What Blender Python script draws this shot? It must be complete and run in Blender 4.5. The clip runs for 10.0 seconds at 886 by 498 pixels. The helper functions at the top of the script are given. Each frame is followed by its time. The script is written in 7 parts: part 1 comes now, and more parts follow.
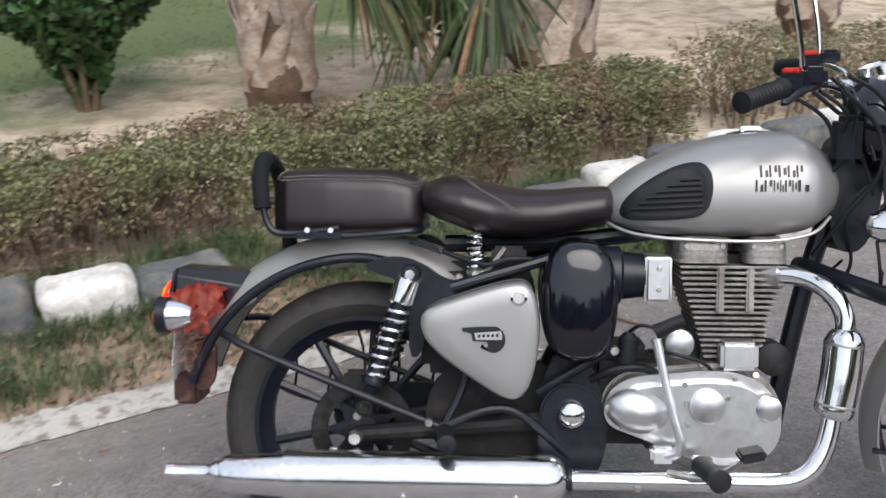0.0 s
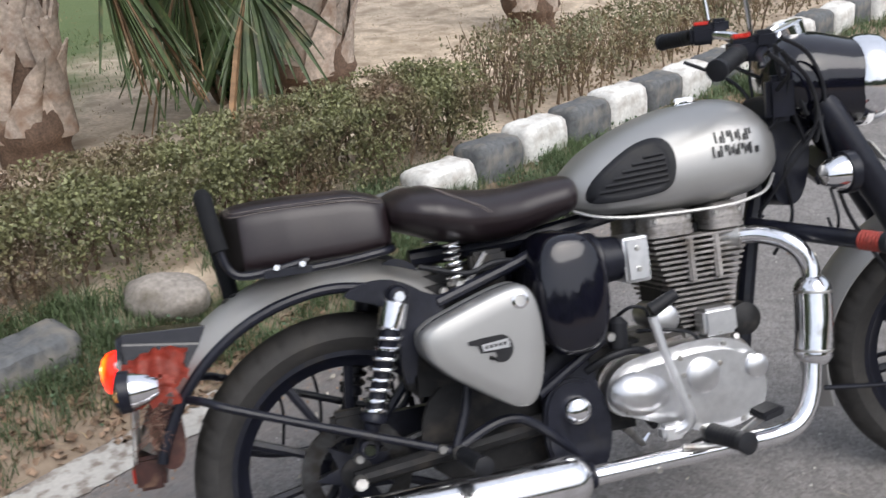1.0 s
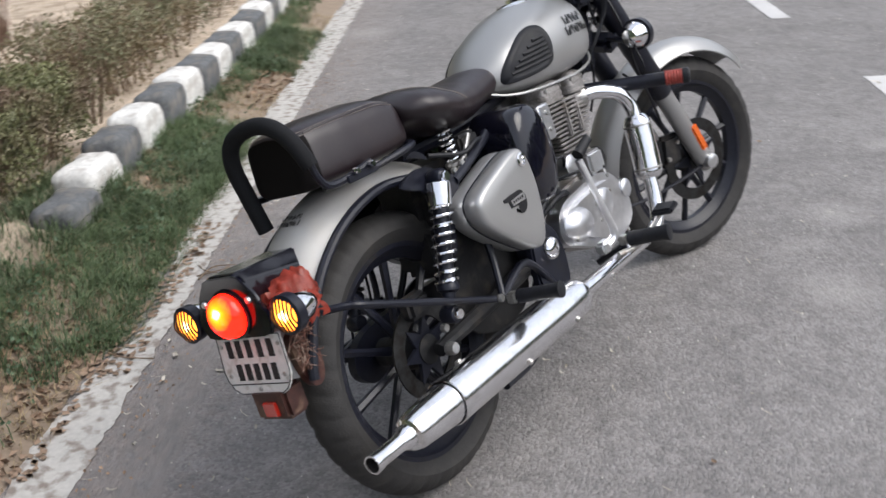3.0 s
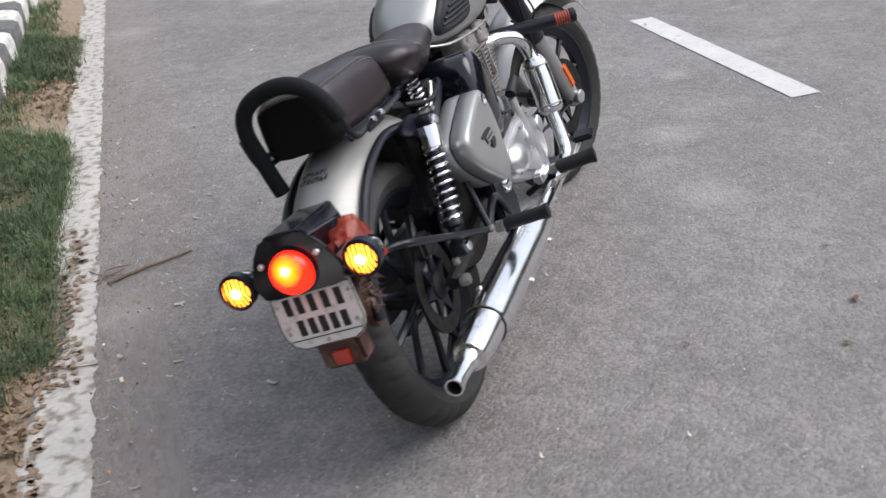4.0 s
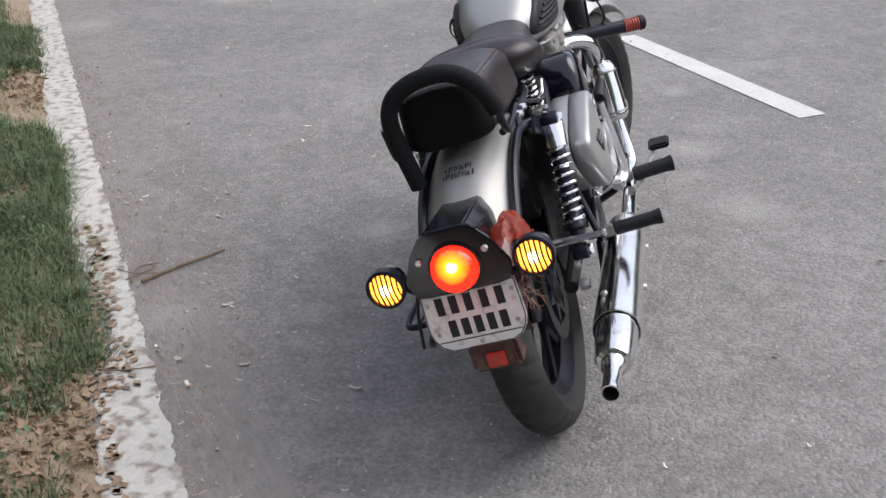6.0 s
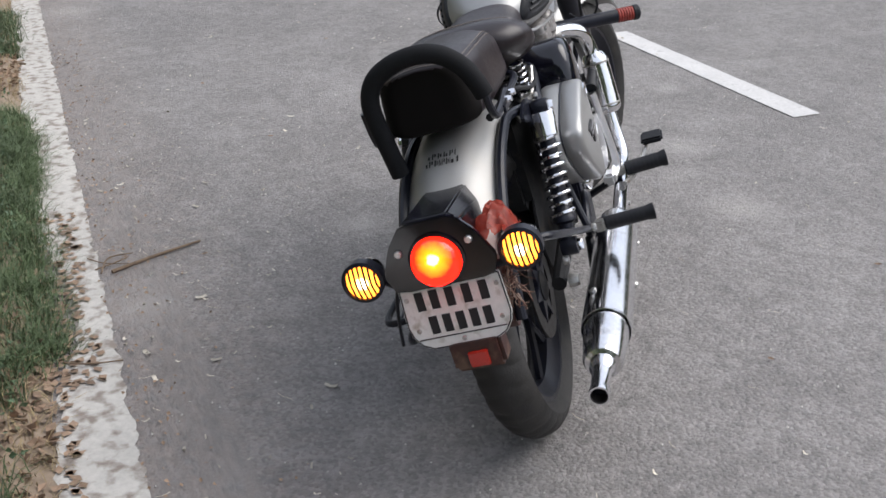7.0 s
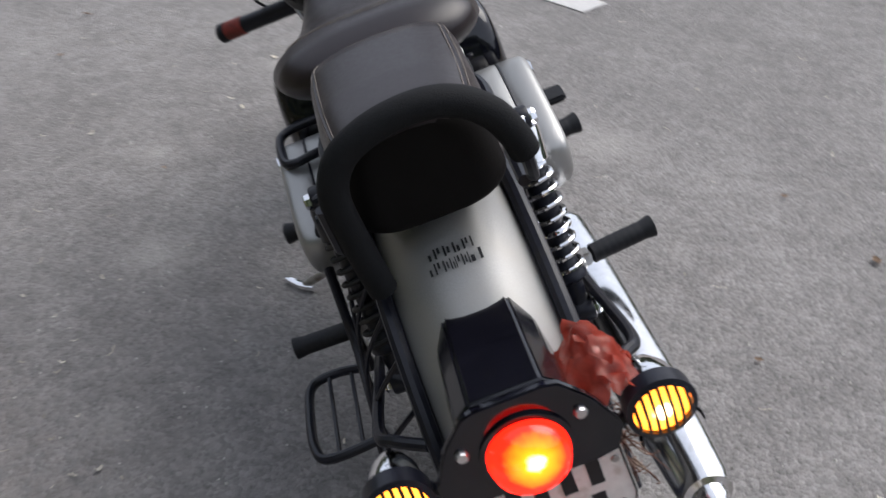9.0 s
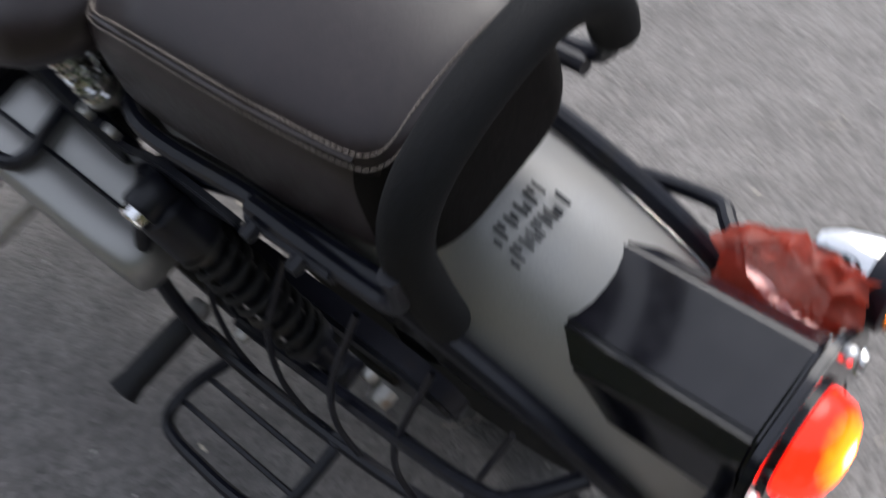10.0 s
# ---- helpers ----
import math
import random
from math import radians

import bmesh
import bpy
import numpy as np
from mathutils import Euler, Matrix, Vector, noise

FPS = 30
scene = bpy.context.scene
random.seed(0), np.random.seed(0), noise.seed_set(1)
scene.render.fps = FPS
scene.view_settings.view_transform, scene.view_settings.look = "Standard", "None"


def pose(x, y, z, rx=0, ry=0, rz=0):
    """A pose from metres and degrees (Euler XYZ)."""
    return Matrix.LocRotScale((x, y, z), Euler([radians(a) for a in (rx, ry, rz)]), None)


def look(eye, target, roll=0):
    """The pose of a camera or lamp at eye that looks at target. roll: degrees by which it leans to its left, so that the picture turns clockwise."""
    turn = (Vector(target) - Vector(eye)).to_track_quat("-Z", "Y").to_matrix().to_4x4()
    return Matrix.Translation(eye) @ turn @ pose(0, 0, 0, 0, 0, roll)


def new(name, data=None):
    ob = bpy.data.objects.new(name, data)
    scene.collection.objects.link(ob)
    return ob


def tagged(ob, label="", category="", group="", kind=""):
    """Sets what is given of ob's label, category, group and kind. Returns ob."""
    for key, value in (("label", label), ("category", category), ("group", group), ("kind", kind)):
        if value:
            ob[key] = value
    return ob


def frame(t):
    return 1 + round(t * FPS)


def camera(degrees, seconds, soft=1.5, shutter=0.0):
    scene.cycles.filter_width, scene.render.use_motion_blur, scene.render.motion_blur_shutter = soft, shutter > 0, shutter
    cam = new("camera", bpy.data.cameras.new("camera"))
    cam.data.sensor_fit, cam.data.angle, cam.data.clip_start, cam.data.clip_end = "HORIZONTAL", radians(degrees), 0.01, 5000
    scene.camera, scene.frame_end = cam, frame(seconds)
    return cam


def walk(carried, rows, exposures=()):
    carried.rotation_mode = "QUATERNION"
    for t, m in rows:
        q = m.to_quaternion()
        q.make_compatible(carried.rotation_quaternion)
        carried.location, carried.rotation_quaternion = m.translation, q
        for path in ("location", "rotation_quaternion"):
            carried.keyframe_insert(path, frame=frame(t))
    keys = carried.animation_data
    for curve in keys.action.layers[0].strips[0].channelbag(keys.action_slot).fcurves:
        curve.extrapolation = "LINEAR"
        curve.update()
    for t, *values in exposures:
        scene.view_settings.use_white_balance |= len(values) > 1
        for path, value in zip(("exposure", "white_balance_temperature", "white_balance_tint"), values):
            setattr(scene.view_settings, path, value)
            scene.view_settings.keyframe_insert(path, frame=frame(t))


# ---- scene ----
cam = camera(45.9, 10.0, shutter=0.5)
PATH = [
    (0, (0.343, -1.949, 1.579), (0.170, -0.107, 0.821), -1.1),
    (0.2, (0.254, -1.886, 1.569), (0.183, -0.034, 0.816), -1.0),
    (0.5, (0.102, -1.798, 1.567), (0.234, 0.052, 0.817), -1.4),
    (1, (-0.238, -1.785, 1.54), (0.176, 0.024, 0.793), -3.6),
    (1.2, (-0.344, -1.813, 1.571), (0.092, -0.017, 0.806), -3.8),
    (1.5, (-0.585, -1.694, 1.524), (0.182, -0.011, 0.764), -2.0),
    (1.7, (-0.710, -1.665, 1.560), (0.178, -0.063, 0.774), -6.0),
    (2, (-0.962, -1.53, 1.507), (0.148, -0.065, 0.72), -4.4),
    (2.2, (-1.130, -1.420, 1.452), (0.119, -0.066, 0.671), -3.5),
    (2.5, (-1.37, -1.376, 1.447), (-0.061, -0.094, 0.646), -2.6),
    (2.7, (-1.493, -1.367, 1.453), (-0.129, -0.134, 0.665), -3.0),
    (3.8, (-2.026, -0.852, 1.446), (-0.352, -0.133, 0.621), -6.3),
    (4, (-2.111, -0.761, 1.44), (-0.405, -0.131, 0.608), -6.3),
    (4.2, (-2.190, -0.671, 1.463), (-0.471, -0.071, 0.637), -6.1),
    (4.5, (-2.227, -0.513, 1.484), (-0.477, -0.033, 0.643), -5.5),
    (4.7, (-2.235, -0.394, 1.462), (-0.470, 0.083, 0.645), -6.5),
    (5, (-2.217, -0.273, 1.467), (-0.462, 0.19, 0.626), -5.9),
    (5.5, (-2.218, -0.228, 1.448), (-0.452, 0.212, 0.621), -3.4),
    (7, (-2.088, -0.212, 1.344), (-0.308, 0.188, 0.525), -0.6),
    (7.2, (-2.082, -0.203, 1.345), (-0.292, 0.177, 0.538), -0.4),
    (7.5, (-2.034, -0.173, 1.382), (-0.241, 0.16, 0.562), 0.4),
    (7.8, (-1.912, -0.128, 1.377), (-0.116, 0.187, 0.556), 0.6),
    (8, (-1.793, -0.088, 1.37), (0.004, 0.216, 0.547), -0.6),
    (8.2, (-1.650, -0.018, 1.352), (0.140, 0.252, 0.500), -1.9),
    (8.5, (-1.512, 0.09, 1.343), (0.249, 0.24, 0.407), -0.3),
    (8.7, (-1.390, 0.221, 1.325), (0.368, 0.222, 0.373), -0.5),
    (9, (-1.266, 0.368, 1.334), (0.419, 0.121, 0.285), -1.2),
    (9.2, (-1.140, 0.442, 1.318), (0.498, 0.079, 0.230), -1.4),
    (9.5, (-0.895, 0.508, 1.264), (0.602, -0.059, 0.064), -5.3),
    (9.7, (-0.76, 0.544, 1.287), (0.599, -0.143, -0.01), -7.9),
    (10, (-0.567, 0.611, 1.26), (0.382, -0.291, -0.252), -4.4),
]
walk(cam, [(t, look(eye, target, roll)) for t, eye, target, roll in PATH], [(0, 0.48), (2.5, 0.50), (4.0, 0.53), (5.5, 0.53), (7.5, 0.48), (8.5, 0.44), (9.0, 0.39), (9.5, 0.45), (10, 0.55)])


# ---- light ----
SUN_ELEV, SUN_TURN = 53.0, 158.0
world = bpy.data.worlds.new("sky")
scene.world = world
world.use_nodes = True
wn, wl = world.node_tree.nodes, world.node_tree.links
sky = wn.new("ShaderNodeTexSky")
sky.sky_type = "NISHITA"
sky.sun_disc = False
sky.sun_elevation, sky.sun_rotation = radians(SUN_ELEV), radians(SUN_TURN)
sky.dust_density, sky.air_density, sky.ozone_density = 4.0, 1.0, 1.0
grey = wn.new("ShaderNodeHueSaturation")
grey.inputs["Saturation"].default_value = 0.65
wl.new(sky.outputs["Color"], grey.inputs["Color"])
veil = wn.new("ShaderNodeMix")
veil.data_type = "RGBA"
veil.inputs["Factor"].default_value = 0.5
veil.inputs["B"].default_value = (6.6, 7.1, 8.25, 1)
wl.new(grey.outputs["Color"], veil.inputs["A"])
wl.new(veil.outputs["Result"], wn["Background"].inputs["Color"])
wn["Background"].inputs["Strength"].default_value = 0.127

sun = new("sun", bpy.data.lights.new("sun", "SUN"))
sun.data.energy, sun.data.angle, sun.data.color = 1.65, radians(52), (1.0, 0.98, 0.965)
az = radians(SUN_TURN)
sun.matrix_world = look((0, 0, 0), (-math.sin(az) * math.cos(radians(SUN_ELEV)), -math.cos(az) * math.cos(radians(SUN_ELEV)), -math.sin(radians(SUN_ELEV))))


# ---- materials ----
def shader(name, base, rough=0.5, metal=0.0, vary=0.15, scale=60.0, big=5.0, bump=0.0, bump_scale=None, coat=0.0,
           tint=None, tint_at=0.6, tint_soft=0.1, tint_scale=None, spread=0.0, rough_vary=0.1, emit=None, emit_power=0.0, spec=0.5):
    """A painted, cast or natural surface: base colour with fine grain and broad blotches, wear in a second colour, and relief."""
    m = bpy.data.materials.new(name)
    m.use_nodes = True
    n, l = m.node_tree.nodes, m.node_tree.links
    b = n["Principled BSDF"]
    co = n.new("ShaderNodeTexCoord")

    def noise_at(s, detail=6.0):
        t = n.new("ShaderNodeTexNoise")
        t.inputs["Scale"].default_value, t.inputs["Detail"].default_value = s, detail
        l.new(co.outputs["Object"], t.inputs["Vector"])
        return t.outputs["Fac"]

    def ramp(fac, lo, hi, a, z):
        r = n.new("ShaderNodeMapRange")
        for key, v in (("From Min", lo), ("From Max", hi), ("To Min", a), ("To Max", z)):
            r.inputs[key].default_value = v
        l.new(fac, r.inputs["Value"])
        return r.outputs["Result"]

    fine, broad = noise_at(scale), noise_at(big, 4.0)
    add = n.new("ShaderNodeMath")
    add.operation = "MULTIPLY"
    l.new(ramp(fine, 0.3, 0.7, 1 - vary, 1 + vary), add.inputs[0])
    l.new(ramp(broad, 0.3, 0.7, 1 - vary * 0.8, 1 + vary * 0.8), add.inputs[1])
    shade = add.outputs[0]
    if spread:
        info = n.new("ShaderNodeObjectInfo")
        isle = n.new("ShaderNodeNewGeometry")
        both = n.new("ShaderNodeMath")
        both.operation = "ADD"
        l.new(info.outputs["Random"], both.inputs[0])
        l.new(isle.outputs["Random Per Island"], both.inputs[1])
        mul = n.new("ShaderNodeMath")
        mul.operation = "MULTIPLY"
        l.new(shade, mul.inputs[0])
        l.new(ramp(both.outputs[0], 0.0, 2.0, 1 - spread, 1 + spread), mul.inputs[1])
        shade = mul.outputs[0]
    colour = n.new("ShaderNodeMix")
    colour.data_type, colour.blend_type = "RGBA", "MULTIPLY"
    colour.inputs["Factor"].default_value = 1.0
    colour.inputs["A"].default_value = (*base, 1)
    l.new(shade, colour.inputs["B"])
    out = colour.outputs["Result"]
    if tint:
        mix = n.new("ShaderNodeMix")
        mix.data_type = "RGBA"
        l.new(ramp(noise_at(tint_scale or big * 2.3, 8.0), tint_at - tint_soft, tint_at + tint_soft, 0, 1), mix.inputs["Factor"])
        l.new(out, mix.inputs["A"])
        mix.inputs["B"].default_value = (*tint, 1)
        out = mix.outputs["Result"]
    l.new(out, b.inputs["Base Color"])
    l.new(ramp(fine, 0.3, 0.7, max(0.02, rough - rough_vary * 0.5), min(1, rough + rough_vary * 0.5)), b.inputs["Roughness"])
    b.inputs["Metallic"].default_value = metal
    b.inputs["Coat Weight"].default_value = coat
    b.inputs["Coat Roughness"].default_value = 0.08
    b.inputs["Specular IOR Level"].default_value = spec
    if bump:
        bp = n.new("ShaderNodeBump")
        bp.inputs["Strength"].default_value, bp.inputs["Distance"].default_value = min(1.0, bump), 0.004 * max(1, bump)
        l.new(noise_at(bump_scale or scale, 8.0), bp.inputs["Height"])
        l.new(bp.outputs["Normal"], b.inputs["Normal"])
    if emit:
        b.inputs["Emission Color"].default_value = (*emit, 1)
        b.inputs["Emission Strength"].default_value = emit_power
    return m


PAINT = shader("gunmetal_paint", (0.365, 0.363, 0.357), 0.40, 0.62, 0.05, 900, 6, coat=0.28, rough_vary=0.05)
PAINT.node_tree.nodes["Principled BSDF"].inputs["Coat Roughness"].default_value = 0.22
DUSTY_PAINT = shader("dusty_gunmetal_paint", (0.345, 0.343, 0.337), 0.50, 0.50, 0.08, 500, 7, coat=0.10, tint=(0.36, 0.345, 0.32), tint_at=0.6, tint_soft=0.2, rough_vary=0.10)
DUSTY_PAINT.node_tree.nodes["Principled BSDF"].inputs["Coat Roughness"].default_value = 0.3
GLOSS = shader("black_gloss", (0.005, 0.005, 0.010), 0.09, 0.0, 0.2, 60, 8, coat=0.2, tint=(0.012, 0.011, 0.012), tint_at=0.72, rough_vary=0.06)
SEMIGLOSS = shader("black_semigloss", (0.006, 0.006, 0.010), 0.17, 0.0, 0.2, 60, 8, coat=0.2, tint=(0.013, 0.012, 0.013), tint_at=0.7, rough_vary=0.08)
SATIN = shader("black_satin", (0.009, 0.010, 0.017), 0.34, 0.0, 0.25, 90, 9, bump=0.05, tint=(0.020, 0.018, 0.016), tint_at=0.7, spec=0.35)
# Dusty black; also stands for shade on the left spring and cylinder core.
DUSTY_SHADED = shader("dusty_shaded_black", (0.015, 0.015, 0.016), 0.6, 0.0, 0.35, 70, 9, bump=0.15, tint=(0.055, 0.047, 0.040), tint_at=0.64, spec=0.3)
RUBBER = shader("rubber", (0.0085, 0.0092, 0.0125), 0.55, 0.0, 0.3, 120, 10, bump=0.15, tint=(0.016, 0.016, 0.016), tint_at=0.65, spec=0.35)
TYRE = shader("tyre_rubber", (0.026, 0.0245, 0.0235), 0.74, 0.0, 0.25, 80, 7, bump=0.25, bump_scale=220, tint=(0.042, 0.038, 0.034), tint_at=0.62)
CHROME = shader("chrome", (0.85, 0.85, 0.87), 0.09, 1.0, 0.04, 60, 9, tint=(0.55, 0.53, 0.50), tint_at=0.72, rough_vary=0.05)
WORN_CHROME = shader("worn_chrome", (0.86, 0.86, 0.88), 0.17, 1.0, 0.05, 60, 9, tint=(0.62, 0.60, 0.58), tint_at=0.68, rough_vary=0.10)
ALLOY = shader("polished_alloy", (0.70, 0.70, 0.71), 0.34, 1.0, 0.06, 70, 9, bump=0.015, tint=(0.62, 0.61, 0.605), tint_at=0.74, rough_vary=0.06)
BRIGHT = shader("bright_steel", (0.90, 0.90, 0.91), 0.38, 1.0, 0.05, 60, 9, rough_vary=0.06)
CAST = shader("cast_alloy", (0.29, 0.275, 0.265), 0.55, 0.6, 0.28, 140, 14, bump=0.25, tint=(0.17, 0.15, 0.13), tint_at=0.62, rough_vary=0.2)
STEEL = shader("zinc_steel", (0.48, 0.47, 0.45), 0.35, 0.9, 0.2, 90, 14, tint=(0.22, 0.16, 0.11), tint_at=0.66)
DISC = shader("disc_steel", (0.055, 0.055, 0.056), 0.4, 0.9, 0.2, 90, 14, tint=(0.032, 0.029, 0.026), tint_at=0.55)
LEATHER = shader("brown_leather", (0.0150, 0.0095, 0.0115), 0.36, 0.0, 0.18, 140, 8, bump=0.05, bump_scale=420, tint=(0.022, 0.015, 0.015), tint_at=0.66, spec=0.5)
SEATBACK = shader("black_vinyl", (0.006, 0.005, 0.005), 0.7, 0.0, 0.2, 160, 9, bump=0.12, bump_scale=400, spec=0.15)
FOAM = shader("foam_sleeve", (0.009, 0.0095, 0.011), 0.8, 0.0, 0.25, 240, 9, bump=0.25, bump_scale=500, spec=0.22)
THREAD = shader("thread", (0.22, 0.19, 0.17), 0.8, 0.0, 0.2)
RED_RUBBER = shader("red_rubber", (0.25, 0.03, 0.02), 0.6, 0.0, 0.25, 120, 14, tint=(0.10, 0.03, 0.02), tint_at=0.6)
RED_GLOSS = shader("red_switch", (0.55, 0.03, 0.02), 0.3)
AMBER = shader("amber_reflector", (0.75, 0.13, 0.01), 0.25, 0.0, 0.1, 300, 20, coat=0.5)
REFLECTOR = shader("red_reflector", (0.45, 0.025, 0.014), 0.2, 0.0, 0.1, 300, 20, coat=0.6)
MAROON = shader("maroon_plastic", (0.045, 0.014, 0.010), 0.45, 0.0, 0.3, 60, 12, tint=(0.14, 0.08, 0.05), tint_at=0.62)
PLATE = shader("plate_white", (0.74, 0.73, 0.70), 0.5, 0.0, 0.06, 90, 18, tint=(0.45, 0.41, 0.35), tint_at=0.66)
INK = shader("plate_ink", (0.012, 0.012, 0.014), 0.6)
LOGO = shader("logo_black", (0.012, 0.012, 0.014), 0.35)
TUFT = shader("fibre_brown", (0.15, 0.075, 0.055), 0.9, 0.0, 0.4, 200, 30, tint=(0.38, 0.30, 0.24), tint_at=0.58)


def lens_glow(name, core, rim, power, centre, radius):
    """A lit lamp lens: brightest before its bulb, deeper in colour towards the rim."""
    m = bpy.data.materials.new(name)
    m.use_nodes = True
    n, l = m.node_tree.nodes, m.node_tree.links
    b = n["Principled BSDF"]
    co = n.new("ShaderNodeTexCoord")
    d = n.new("ShaderNodeVectorMath")
    d.operation = "DISTANCE"
    l.new(co.outputs["Object"], d.inputs[0])
    d.inputs[1].default_value = centre
    wob = n.new("ShaderNodeTexNoise")
    wob.inputs["Scale"].default_value = 90.0
    l.new(co.outputs["Object"], wob.inputs["Vector"])
    plus = n.new("ShaderNodeMath")
    plus.operation = "MULTIPLY_ADD"
    l.new(wob.outputs["Fac"], plus.inputs[0])
    plus.inputs[1].default_value = radius * 0.18
    l.new(d.outputs["Value"], plus.inputs[2])
    r = n.new("ShaderNodeValToRGB")
    r.color_ramp.elements[0].position, r.color_ramp.elements[0].color = 0.13, (*core, 1)
    r.color_ramp.elements[1].position, r.color_ramp.elements[1].color = 0.64, (*rim, 1)
    middle = r.color_ramp.elements.new(0.29)
    middle.color = (1.0, core[1] * 0.11 + rim[1] * 0.6, rim[2] * 2, 1)
    k = n.new("ShaderNodeMath")
    k.operation = "DIVIDE"
    l.new(plus.outputs[0], k.inputs[0])
    k.inputs[1].default_value = radius * 1.35
    l.new(k.outputs[0], r.inputs["Fac"])
    l.new(r.outputs["Color"], b.inputs["Emission Color"])
    b.inputs["Emission Strength"].default_value = power
    b.inputs["Base Color"].default_value = (*[c * 0.4 for c in rim], 1)
    b.inputs["Roughness"].default_value = 0.15
    return m


def glassy(name, colour, rough, alpha_mix):
    """Thin clear or tinted plastic: part see-through, part gloss."""
    m = bpy.data.materials.new(name)
    m.use_nodes = True
    n, l = m.node_tree.nodes, m.node_tree.links
    b = n["Principled BSDF"]
    b.inputs["Base Color"].default_value = (*colour, 1)
    b.inputs["Roughness"].default_value = rough
    tr = n.new("ShaderNodeBsdfTransparent")
    tr.inputs["Color"].default_value = (*[0.35 + 0.65 * c for c in colour], 1)
    mix = n.new("ShaderNodeMixShader")
    wob = n.new("ShaderNodeTexNoise")
    wob.inputs["Scale"].default_value = 5.0
    r = n.new("ShaderNodeMapRange")
    r.inputs["From Min"].default_value, r.inputs["From Max"].default_value = 0.35, 0.65
    r.inputs["To Min"].default_value, r.inputs["To Max"].default_value = alpha_mix - 0.15, alpha_mix + 0.15
    l.new(wob.outputs["Fac"], r.inputs["Value"])
    l.new(r.outputs["Result"], mix.inputs["Fac"])
    l.new(b.outputs["BSDF"], mix.inputs[1])
    l.new(tr.outputs["BSDF"], mix.inputs[2])
    l.new(mix.outputs["Shader"], n["Material Output"].inputs["Surface"])
    return m


RED_FILM = glassy("red_film", (0.50, 0.085, 0.055), 0.25, 0.38)
_n, _l = RED_FILM.node_tree.nodes, RED_FILM.node_tree.links
thin = _n.new("ShaderNodeBsdfTranslucent")
thin.inputs["Color"].default_value = (0.62, 0.10, 0.06, 1)
half_lit = _n.new("ShaderNodeMixShader")
half_lit.inputs["Fac"].default_value = 0.5
over = next(q for q in _n if q.type == "MIX_SHADER" and q != half_lit)
_l.new(_n["Principled BSDF"].outputs["BSDF"], half_lit.inputs[1])
_l.new(thin.outputs["BSDF"], half_lit.inputs[2])
_l.new(half_lit.outputs["Shader"], over.inputs[1])
HEAD_GLASS = shader("lamp_glass", (0.75, 0.77, 0.80), 0.06, 0.0, 0.05, 200, 20, coat=1.0)
MIRROR = shader("mirror_face", (0.9, 0.9, 0.9), 0.02, 1.0, 0.01)
GAUGE = shader("gauge_face", (0.55, 0.55, 0.52), 0.25, 0.0, 0.1, coat=0.8)


